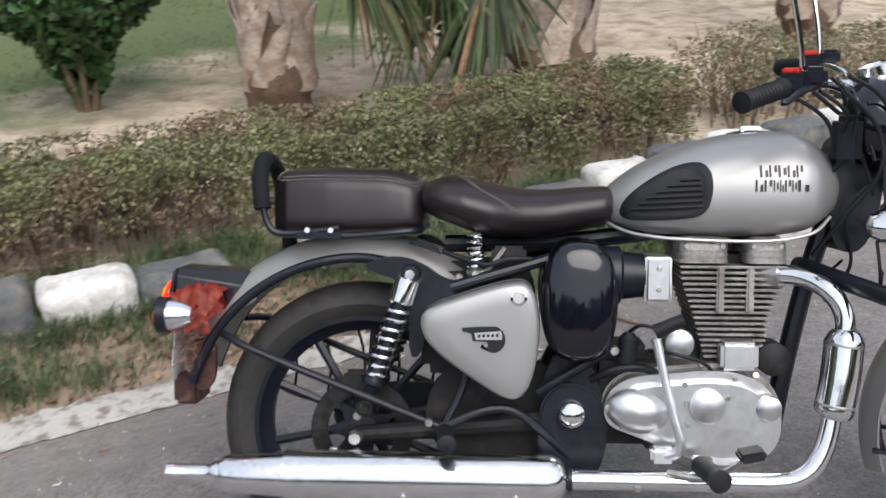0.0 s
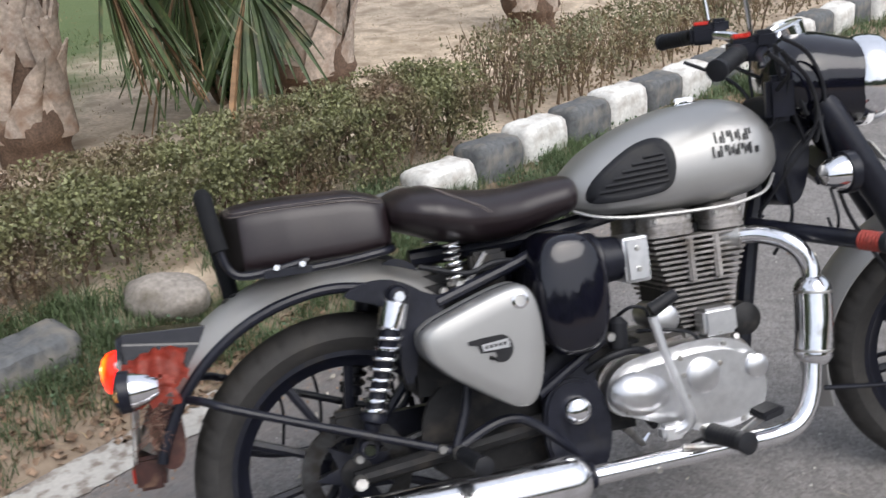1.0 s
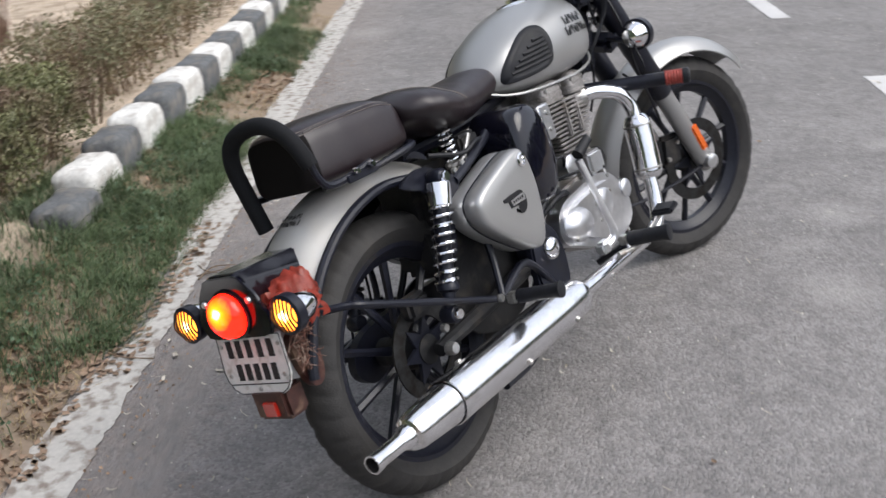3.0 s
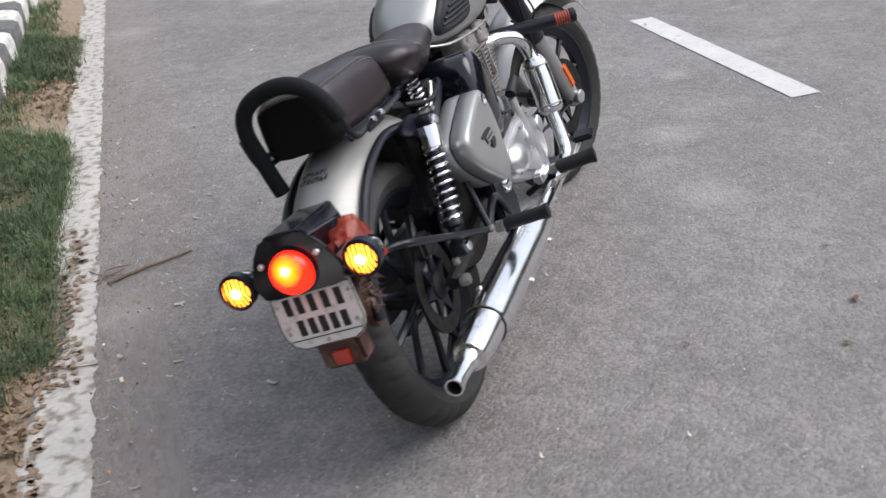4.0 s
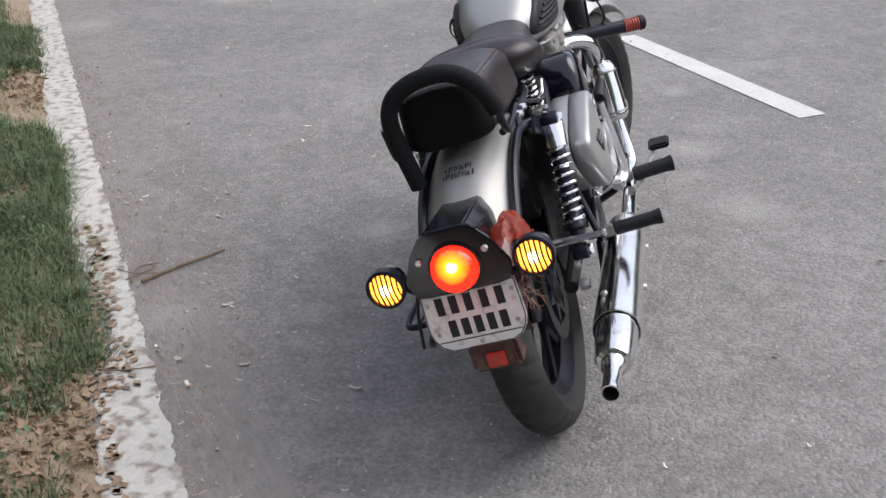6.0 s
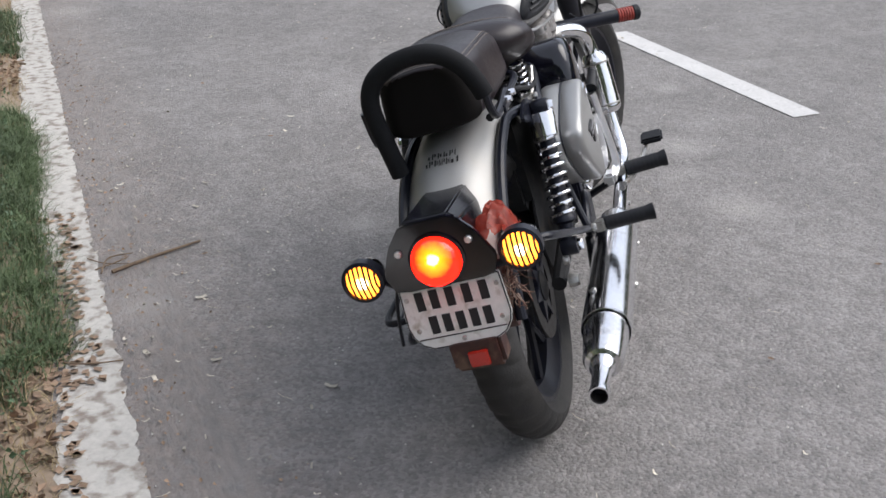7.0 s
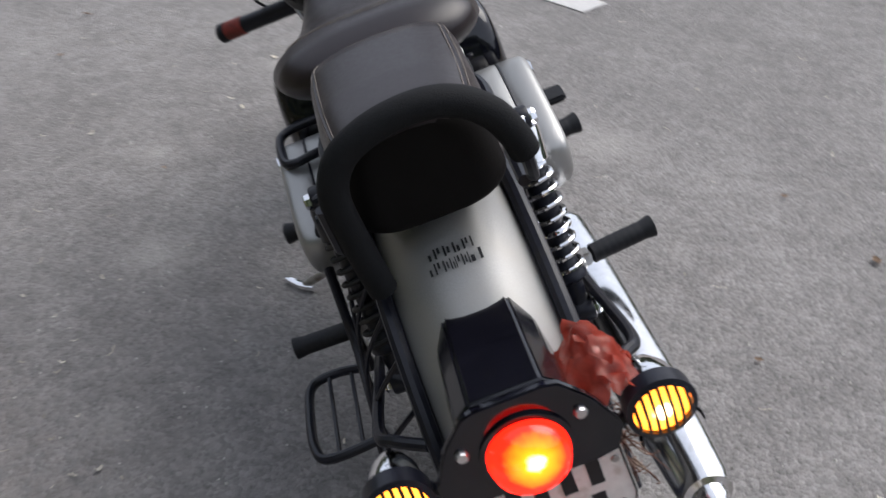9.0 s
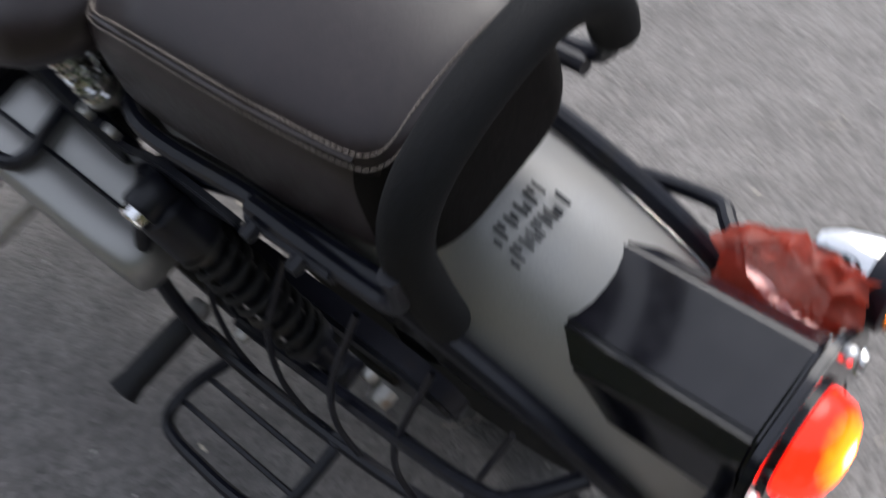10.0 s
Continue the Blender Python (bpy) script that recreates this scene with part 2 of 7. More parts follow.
def asphalt():
    m = bpy.data.materials.new("asphalt")
    m.use_nodes = True
    n, l = m.node_tree.nodes, m.node_tree.links
    b = n["Principled BSDF"]
    co = n.new("ShaderNodeTexCoord")

    def tex(kind, s, **kw):
        t = n.new(kind)
        t.inputs["Scale"].default_value = s
        for k, v in kw.items():
            t.inputs[k].default_value = v
        l.new(co.outputs["Object"], t.inputs["Vector"])
        return t

    def rng(src, lo, hi, a, z):
        r = n.new("ShaderNodeMapRange")
        for key, v in (("From Min", lo), ("From Max", hi), ("To Min", a), ("To Max", z)):
            r.inputs[key].default_value = v
        l.new(src, r.inputs["Value"])
        return r.outputs["Result"]

    def mul(a, z):
        k = n.new("ShaderNodeMath")
        k.operation = "MULTIPLY"
        l.new(a, k.inputs[0])
        l.new(z, k.inputs[1])
        return k.outputs[0]

    stones = tex("ShaderNodeTexVoronoi", 105.0)
    grain = tex("ShaderNodeTexNoise", 300.0, Detail=3.0)
    pits = tex("ShaderNodeTexNoise", 75.0, Detail=3.0)
    mottle = tex("ShaderNodeTexNoise", 13.0, Detail=6.0, Roughness=0.6)
    blotch = tex("ShaderNodeTexNoise", 2.2, Detail=8.0, Roughness=0.62)
    wide = tex("ShaderNodeTexNoise", 0.5, Detail=3.0)
    sep = n.new("ShaderNodeSeparateColor")
    l.new(stones.outputs["Color"], sep.inputs["Color"])
    v = mul(rng(sep.outputs[0], 0, 1, 0.77, 1.23), rng(grain.outputs["Fac"], 0.3, 0.7, 0.90, 1.10))
    v = mul(v, rng(pits.outputs["Fac"], 0.60, 0.72, 1.0, 0.62))
    v = mul(v, rng(mottle.outputs["Fac"], 0.3, 0.7, 0.84, 1.16))
    v = mul(v, rng(blotch.outputs["Fac"], 0.3, 0.7, 0.84, 1.16))
    v = mul(v, rng(wide.outputs["Fac"], 0.3, 0.7, 0.9, 1.1))
    c = n.new("ShaderNodeMix")
    c.data_type, c.blend_type = "RGBA", "MULTIPLY"
    c.inputs["Factor"].default_value = 1.0
    c.inputs["A"].default_value = (0.202, 0.192, 0.187, 1)
    l.new(v, c.inputs["B"])
    dust = n.new("ShaderNodeMix")
    dust.data_type = "RGBA"
    patch = tex("ShaderNodeTexNoise", 3.1, Detail=9.0, Roughness=0.68)
    worn = rng(patch.outputs["Fac"], 0.57, 0.74, 0.0, 0.38)
    ragged = tex("ShaderNodeTexNoise", 26.0, Detail=8.0, Roughness=0.7)
    for at_s, at_o, r in ((0.90, 0.84, 0.15), (0.86, -1.16, 0.20), (1.50, -1.34, 0.17), (5.75, -0.29, 0.28), (2.25, -1.76, 0.13), (1.22, 0.07, 0.16), (2.04, -0.87, 0.14), (5.35, 0.75, 0.32), (1.73, -0.22, 0.12)):
        gap = n.new("ShaderNodeVectorMath")
        gap.operation = "DISTANCE"
        l.new(co.outputs["Object"], gap.inputs[0])
        gap.inputs[1].default_value = (at_s, at_o, 0)
        torn = n.new("ShaderNodeMath")
        torn.operation = "MULTIPLY_ADD"
        l.new(ragged.outputs["Fac"], torn.inputs[0])
        torn.inputs[1].default_value = r * 2.6
        l.new(gap.outputs["Value"], torn.inputs[2])
        both = n.new("ShaderNodeMath")
        both.operation = "MAXIMUM"
        l.new(worn, both.inputs[0])
        l.new(rng(torn.outputs[0], r * 1.0, r * 2.1, 0.7, 0.0), both.inputs[1])
        worn = both.outputs[0]
    l.new(worn, dust.inputs["Factor"])
    l.new(c.outputs["Result"], dust.inputs["A"])
    dust.inputs["B"].default_value = (0.40, 0.38, 0.36, 1)
    along = n.new("ShaderNodeSeparateXYZ")
    l.new(co.outputs["Object"], along.inputs["Vector"])
    dirt = n.new("ShaderNodeMix")
    dirt.data_type = "RGBA"
    earthy = mul(rng(along.outputs["Y"], 0.45, 0.95, 0.12, 1.0), rng(ragged.outputs["Fac"], 0.35, 0.62, 0.0, 0.55))
    l.new(earthy, dirt.inputs["Factor"])
    l.new(dust.outputs["Result"], dirt.inputs["A"])
    dirt.inputs["B"].default_value = (0.27, 0.215, 0.18, 1)
    l.new(dirt.outputs["Result"], b.inputs["Base Color"])
    b.inputs["Roughness"].default_value = 0.78
    bp = n.new("ShaderNodeBump")
    bp.inputs["Strength"].default_value, bp.inputs["Distance"].default_value = 0.75, 0.005
    h = n.new("ShaderNodeMath")
    h.operation = "SUBTRACT"
    l.new(grain.outputs["Fac"], h.inputs[0])
    l.new(stones.outputs["Distance"], h.inputs[1])
    l.new(h.outputs[0], bp.inputs["Height"])
    l.new(bp.outputs["Normal"], b.inputs["Normal"])
    return m


def worn_paint(name, colour, under, cover):
    m = shader(name, colour, 0.7, 0.0, 0.10, 60, 4, bump=0.3, bump_scale=150, tint=under, tint_at=cover, tint_soft=0.08, tint_scale=21)
    return m


ASPHALT = asphalt()
LINE = worn_paint("edge_line_paint", (0.46, 0.44, 0.405), (0.22, 0.185, 0.155), 0.57)
DASH = worn_paint("dash_paint", (0.53, 0.52, 0.51), (0.30, 0.29, 0.28), 0.70)
KERB_WHITE = shader("kerb_white", (0.68, 0.67, 0.64), 0.75, 0.0, 0.16, 50, 7, bump=0.5, bump_scale=90, tint=(0.34, 0.30, 0.26), tint_at=0.64, tint_soft=0.14, tint_scale=13)
KERB_GREY = shader("kerb_dark", (0.115, 0.12, 0.125), 0.8, 0.0, 0.25, 50, 7, bump=0.5, bump_scale=90, tint=(0.22, 0.20, 0.17), tint_at=0.62, tint_soft=0.14, tint_scale=13)
CONCRETE = shader("concrete", (0.30, 0.27, 0.24), 0.85, 0.0, 0.25, 60, 6, bump=0.5, tint=(0.16, 0.14, 0.11), tint_at=0.6)
WEED = shader("weed_leaf", (0.055, 0.092, 0.045), 0.5, 0.0, 0.2, 30, 3, spread=0.5)
GRASS = shader("grass_blades", (0.078, 0.112, 0.048), 0.6, 0.0, 0.2, 30, 3, spread=0.55)
LAWN = shader("lawn_blades", (0.135, 0.175, 0.075), 0.6, 0.0, 0.2, 30, 3, spread=0.4)
DRY = shader("dry_grass", (0.30, 0.23, 0.13), 0.8, 0.0, 0.25, 30, 3, spread=0.45)
LEAF = shader("hedge_leaf", (0.205, 0.212, 0.096), 0.5, 0.0, 0.2, 20, 2.5, spread=0.62, tint=(0.175, 0.118, 0.078), tint_at=0.56, tint_scale=3.0)
LEAF_DRY = shader("shrub_leaf", (0.20, 0.20, 0.11), 0.55, 0.0, 0.2, 20, 2.5, spread=0.55, tint=(0.20, 0.14, 0.075), tint_at=0.52, tint_scale=4.0)
LEAF_DARK = shader("bush_leaf", (0.032, 0.080, 0.022), 0.4, 0.0, 0.2, 20, 2.5, spread=0.5)
TWIG = shader("twig", (0.17, 0.12, 0.08), 0.9, 0.0, 0.3, 60, 9)
STRAW = shader("pale_straw", (0.46, 0.41, 0.33), 0.8, 0.0, 0.2, 60, 9, spread=0.3)
LITTER = shader("dead_leaf", (0.27, 0.185, 0.125), 0.85, 0.0, 0.25, 60, 9, spread=0.5)
FLECK = shader("pale_chip", (0.46, 0.42, 0.35), 0.8, 0.0, 0.2, 60, 9, spread=0.6)
BARK = shader("palm_bark", (0.39, 0.325, 0.275), 0.9, 0.0, 0.3, 45, 5, bump=0.7, bump_scale=60, tint=(0.27, 0.185, 0.135), tint_at=0.58, spread=0.3)
BARK_DARK = shader("palm_fibre", (0.13, 0.085, 0.06), 0.95, 0.0, 0.35, 90, 9, bump=0.8)
FROND = shader("frond_green", (0.070, 0.102, 0.040), 0.42, 0.0, 0.25, 30, 4, spread=0.65, tint=(0.19, 0.17, 0.08), tint_at=0.63, tint_soft=0.08, tint_scale=9)
FROND_DEAD = shader("frond_dead", (0.25, 0.155, 0.085), 0.7, 0.0, 0.3, 30, 6, spread=0.4)


def earth():
    """Bare dry soil with straw, turning into lawn away from the road."""
    m = shader("earth", (0.56, 0.46, 0.355), 0.95, 0.0, 0.22, 38, 2.5, bump=0.8, bump_scale=45, tint=(0.31, 0.24, 0.175), tint_at=0.56, tint_soft=0.12, tint_scale=5.5)
    n, l = m.node_tree.nodes, m.node_tree.links
    b = n["Principled BSDF"]
    src = b.inputs["Base Color"].links[0].from_socket
    co = n.new("ShaderNodeTexCoord")
    sx = n.new("ShaderNodeSeparateXYZ")
    l.new(co.outputs["Object"], sx.inputs["Vector"])
    t = n.new("ShaderNodeTexNoise")
    t.inputs["Scale"].default_value, t.inputs["Detail"].default_value = 1.6, 7.0
    l.new(co.outputs["Object"], t.inputs["Vector"])
    a = n.new("ShaderNodeMath")
    a.operation = "MULTIPLY_ADD"
    l.new(sx.outputs["X"], a.inputs[0])
    a.inputs[1].default_value = -0.38
    l.new(sx.outputs["Y"], a.inputs[2])
    c = n.new("ShaderNodeMath")
    c.operation = "MULTIPLY_ADD"
    l.new(t.outputs["Fac"], c.inputs[0])
    c.inputs[1].default_value = 3.2
    l.new(a.outputs[0], c.inputs[2])
    r = n.new("ShaderNodeMapRange")
    r.inputs["From Min"].default_value, r.inputs["From Max"].default_value = 5.2, 6.4
    l.new(c.outputs[0], r.inputs["Value"])
    g = n.new("ShaderNodeTexNoise")
    g.inputs["Scale"].default_value, g.inputs["Detail"].default_value = 30.0, 6.0
    l.new(co.outputs["Object"], g.inputs["Vector"])
    lawn = n.new("ShaderNodeMix")
    lawn.data_type = "RGBA"
    lawn.inputs["A"].default_value, lawn.inputs["B"].default_value = (0.075, 0.12, 0.05, 1), (0.15, 0.18, 0.075, 1)
    l.new(g.outputs["Fac"], lawn.inputs["Factor"])
    mix = n.new("ShaderNodeMix")
    mix.data_type = "RGBA"
    l.new(r.outputs["Result"], mix.inputs["Factor"])
    l.new(src, mix.inputs["A"])
    l.new(lawn.outputs["Result"], mix.inputs["B"])
    # Darker brown soil towards the road, blended between y 1.45 and 1.75.
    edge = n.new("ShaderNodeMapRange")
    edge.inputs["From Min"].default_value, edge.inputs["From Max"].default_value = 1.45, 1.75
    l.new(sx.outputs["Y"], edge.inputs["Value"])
    verge_soil = n.new("ShaderNodeMix")
    verge_soil.data_type = "RGBA"
    l.new(edge.outputs["Result"], verge_soil.inputs["Factor"])
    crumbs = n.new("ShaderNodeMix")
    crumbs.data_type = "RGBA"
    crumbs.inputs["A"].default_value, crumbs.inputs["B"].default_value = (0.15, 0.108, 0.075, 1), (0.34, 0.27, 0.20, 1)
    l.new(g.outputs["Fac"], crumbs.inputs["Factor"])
    l.new(crumbs.outputs["Result"], verge_soil.inputs["A"])
    l.new(mix.outputs["Result"], verge_soil.inputs["B"])
    l.new(verge_soil.outputs["Result"], b.inputs["Base Color"])
    return m


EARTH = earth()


# ---- mesh helpers ----
def mesh_of(name, bm, material, smooth=True, angle=35):
    me = bpy.data.meshes.new(name)
    bm.normal_update()
    bm.to_mesh(me)
    bm.free()
    me.materials.append(material)
    if smooth:
        me.shade_smooth()
        me.set_sharp_from_angle(angle=radians(angle))
    return me


def part(name, bm, material, parent=None, label="", smooth=True, angle=35):
    """Links a bmesh as one mesh object under a thing or under a part."""
    ob = new(name, mesh_of(name, bm, material, smooth, angle))
    ob.parent = parent
    if label:
        ob["label"] = label
    return ob


def raw(name, verts, faces, material, parent=None, smooth=False):
    me = bpy.data.meshes.new(name)
    me.from_pydata([tuple(v) for v in verts], [], [tuple(f) for f in faces])
    me.materials.append(material)
    if smooth:
        me.shade_smooth()
    ob = new(name, me)
    ob.parent = parent
    return ob


def curve_points(pts, per=8):
    """A smooth line through the points."""
    p = [Vector(q) for q in pts]
    if len(p) < 3:
        return p
    out = []
    for i in range(len(p) - 1):
        a, b, c, d = p[max(i - 1, 0)], p[i], p[i + 1], p[min(i + 2, len(p) - 1)]
        for k in range(per):
            t = k / per
            out.append(0.5 * (2 * b + (c - a) * t + (2 * a - 5 * b + 4 * c - d) * t * t + (3 * b - a - 3 * c + d) * t ** 3))
    out.append(p[-1])
    return out


def tube(bm, pts, r, segs=10, per=8, smooth=True, caps=True):
    """A round bar along the points; r is one radius, or one for each given point."""
    line = curve_points(pts, per) if smooth else [Vector(q) for q in pts]
    n = len(line)
    radii = [r] * n if not isinstance(r, (list, tuple)) else [float(q) for q in np.interp(np.linspace(0, 1, n), np.linspace(0, 1, len(r)), r)]
    t0 = (line[1] - line[0]).normalized()
    up = Vector((0, 0, 1)) if abs(t0.z) < 0.9 else Vector((1, 0, 0))
    u = t0.cross(up).normalized()
    rings = []
    for i, q in enumerate(line):
        t = (line[min(i + 1, n - 1)] - line[max(i - 1, 0)]).normalized()
        u = (u - t * u.dot(t)).normalized()
        v = t.cross(u)
        rings.append([bm.verts.new(q + radii[i] * (math.cos(6.28318 * k / segs) * u + math.sin(6.28318 * k / segs) * v)) for k in range(segs)])
    skin(bm, rings, caps)
    return bm


def skin(bm, rings, caps=True, closed=False):
    n = len(rings)
    for i in range(n if closed else n - 1):
        a, b = rings[i], rings[(i + 1) % n]
        k = len(a)
        for j in range(k):
            bm.faces.new((a[j], a[(j + 1) % k], b[(j + 1) % k], b[j]))
    if caps and not closed:
        bm.faces.new(list(reversed(rings[0])))
        bm.faces.new(rings[-1])
    return bm


def lathe(bm, profile, origin, axis, segs=28, caps=True):
    """Turns (radius, height) pairs round an axis."""
    ax = Vector(axis).normalized()
    u = ax.orthogonal().normalized()
    v = ax.cross(u)
    o = Vector(origin)
    rings = [[bm.verts.new(o + ax * h + max(r, 1e-4) * (math.cos(6.28318 * k / segs) * u + math.sin(6.28318 * k / segs) * v)) for k in range(segs)] for r, h in profile]
    return skin(bm, rings, caps)


def ring_lathe(bm, profile, origin, axis, segs=64):
    """As lathe, with a closed section: a ring."""
    ax = Vector(axis).normalized()
    u = ax.orthogonal().normalized()
    v = ax.cross(u)
    o = Vector(origin)
    rings = [[bm.verts.new(o + ax * h + r * (math.cos(6.28318 * k / segs) * u + math.sin(6.28318 * k / segs) * v)) for k in range(segs)] for r, h in profile]
    return skin(bm, rings, False, True)


def box(bm, lo, hi, bevel=0.0, turn=None):
    lo, hi = Vector(lo), Vector(hi)
    made = bmesh.ops.create_cube(bm, size=1.0)["verts"]
    for v in made:
        v.co = Vector([(lo[i] + hi[i]) / 2 + v.co[i] * (hi[i] - lo[i]) for i in range(3)])
    if turn:
        mid = (lo + hi) / 2
        bmesh.ops.transform(bm, matrix=Matrix.Translation(mid) @ turn @ Matrix.Translation(-mid), verts=made)
    if bevel:
        edges = list({e for v in made for e in v.link_edges})
        bmesh.ops.bevel(bm, geom=edges, offset=bevel, segments=2, affect="EDGES", clamp_overlap=True)
    return bm


def rounded(outline, times=2):
    p = [Vector(q) for q in outline]
    for _ in range(times):
        p = [w for i in range(len(p)) for w in (p[i] * 0.75 + p[(i + 1) % len(p)] * 0.25, p[i] * 0.25 + p[(i + 1) % len(p)] * 0.75)]
    return p


def slab(bm, outline, place, bevel=0.0, segments=2):
    """A plate: an outline of 2D points, and place(u, v, k) for its back (k=0) and front (k=1); the front edge is bevelled."""
    back = [bm.verts.new(place(u, v, 0)) for u, v in outline]
    front = [bm.verts.new(place(u, v, 1)) for u, v in outline]
    n = len(back)
    f = bm.faces.new(front)
    bm.faces.new(list(reversed(back)))
    for i in range(n):
        bm.faces.new((back[i], back[(i + 1) % n], front[(i + 1) % n], front[i]))
    bmesh.ops.recalc_face_normals(bm, faces=bm.faces[:])
    if bevel:
        bmesh.ops.bevel(bm, geom=list(f.edges), offset=bevel, segments=segments, affect="EDGES", clamp_overlap=True)
    return bm


def helix(a, b, r, turns, per=14):
    a, b = Vector(a), Vector(b)
    ax = (b - a).normalized()
    u = ax.orthogonal().normalized()
    v = ax.cross(u)
    n = int(turns * per)
    return [a + (b - a) * (i / n) + r * (math.cos(6.28318 * i / per) * u + math.sin(6.28318 * i / per) * v) for i in range(n + 1)]


# ---- the road and its verge: x along the kerb, y away from the road ----
ROAD = pose(0, 0, 0, 0, 0, 34)


def height(s, o):
    """The lie of the ground beside the road."""
    base = float(np.interp(o, (-400, 0.98, 1.10, 1.25, 1.45, 1.7, 2.6, 6.0, 400), (-0.06, -0.06, 0.004, 0.045, 0.10, 0.14, 0.15, 0.16, 0.16)))
    if o > 1.0:
        base += min(1.0, (o - 1.0) * 4) * (0.022 * noise.noise((s * 3.1, o * 3.1, 0)) + 0.012 * noise.noise((s * 11, o * 11, 3)))
    return base


def build_ground():
    ss = np.concatenate((np.linspace(-400, -12, 6), np.linspace(-10, 14, 241), np.linspace(16, 400, 6)))
    oo = np.concatenate((np.array((-400, -20, 0.6, 0.98)), np.linspace(1.04, 3.0, 40), np.linspace(3.1, 14, 60), np.linspace(16, 400, 6)))
    verts = [(s, o, height(s, o)) for s in ss for o in oo]
    w = len(oo)
    faces = [(i * w + j, (i + 1) * w + j, (i + 1) * w + j + 1, i * w + j + 1) for i in range(len(ss) - 1) for j in range(w - 1)]
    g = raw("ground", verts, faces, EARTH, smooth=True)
    g.matrix_world = ROAD
    tagged(g, "dry bare soil turning to lawn beside the road", "ground", kind="structure")
    bm = bmesh.new()
    edge = [(s, 1.09 + 0.03 * noise.noise((s * 4, 0, 5)) + 0.02 * noise.noise((s * 17, 1, 5))) for s in np.linspace(-12, 16, 420)]
    out = [(-400, 1.09)] + edge + [(400, 1.09), (400, -9.0), (-400, -9.0)]
    slab(bm, out, lambda u, v, k: Vector((u, v, -0.05 + 0.05 * k)))
    r = part("road", bm, ASPHALT, smooth=False)
    r.matrix_world = ROAD
    tagged(r, "worn grey asphalt road with coarse stone grain", "road", kind="structure")


build_ground()


def painted(name, s0, s1, o0, o1, material, label, ragged, skew=0.0, worn=lambda s: 0.0):
    """A painted stripe 4 mm thick with broken edges."""
    bm = bmesh.new()
    n = max(4, int((s1 - s0) / 0.02))
    a = [(s, o0 + skew * (s - s0) + ragged * (noise.noise((s * 9, o0, 1)) + 0.6 * noise.noise((s * 31, o0, 2)))) for s in np.linspace(s0, s1, n)]
    b = [(s, o1 - worn(s) + skew * (s - s0) + ragged * (noise.noise((s * 9, o1, 3)) + 0.8 * noise.noise((s * 31, o1, 4)))) for s in np.linspace(s1, s0, n)]
    va, vb = [[bm.verts.new((s, o, 0.004)) for s, o in row] for row in (a, b)]
    vb.reverse()
    for i in range(n - 1):
        bm.faces.new((va[i], va[i + 1], vb[i + 1], vb[i]))
    ob = part(name, bm, material, smooth=False)
    ob.matrix_world = ROAD
    tagged(ob, label, "road marking", kind="structure")


def crumbled(s):
    """How far the verge has eaten into the line's outer edge."""
    return 0.095 * math.exp(-((s - 0.95) / 0.42) ** 2) + 0.05 * max(0.0, noise.noise((s * 1.9, 0, 8)))


painted("edge_line", -11, 15, 0.920, 1.095, LINE, "worn off-white painted line along the road edge", 0.018, worn=crumbled)
painted("lane_dash", 1.634, 3.38, -2.138, -1.994, DASH, "white painted lane dash on the asphalt", 0.004, -0.04)
painted("lane_dash", 5.0, 6.8, -2.12, -1.99, DASH, "white painted lane dash further along the road", 0.004)
painted("lane_dash", 3.7, 5.4, -4.72, -4.59, DASH, "white painted lane dash on the far lane", 0.004)


def kerb_block(seed, length=0.325):
    """One cast kerb stone with chipped, rounded edges."""
    rnd = random.Random(seed)
    bm = bmesh.new()
    box(bm, (0.004, 0, 0), (length - 0.004, 0.19, 0.26))
    bmesh.ops.subdivide_edges(bm, edges=bm.edges[:], cuts=7, use_grid_fill=True)
    r, lo, hi = 0.042, Vector((0.004, 0, 0)), Vector((length - 0.004, 0.19, 0.26))
    for v in bm.verts:
        if v.co.z > 0.13:
            v.co.y += (v.co.z - 0.13) * 0.30 * (1 - v.co.y / 0.19)
        core = Vector([min(max(v.co[k], lo[k] + r), hi[k] - r) for k in range(3)])
        if (v.co - core).length > 1e-6:
            v.co = core + (v.co - core).normalized() * r
        q = v.co * 9 + Vector((seed * 7, 0, 0))
        v.co += 0.013 * Vector((noise.noise(q), noise.noise(q + Vector((9, 0, 0))), noise.noise(q + Vector((0, 9, 0))))) + Vector((0, 0, 0.004 * noise.noise(q * 4)))
    return mesh_of("kerb_stone", bm, KERB_WHITE if seed % 2 else KERB_GREY, angle=50)


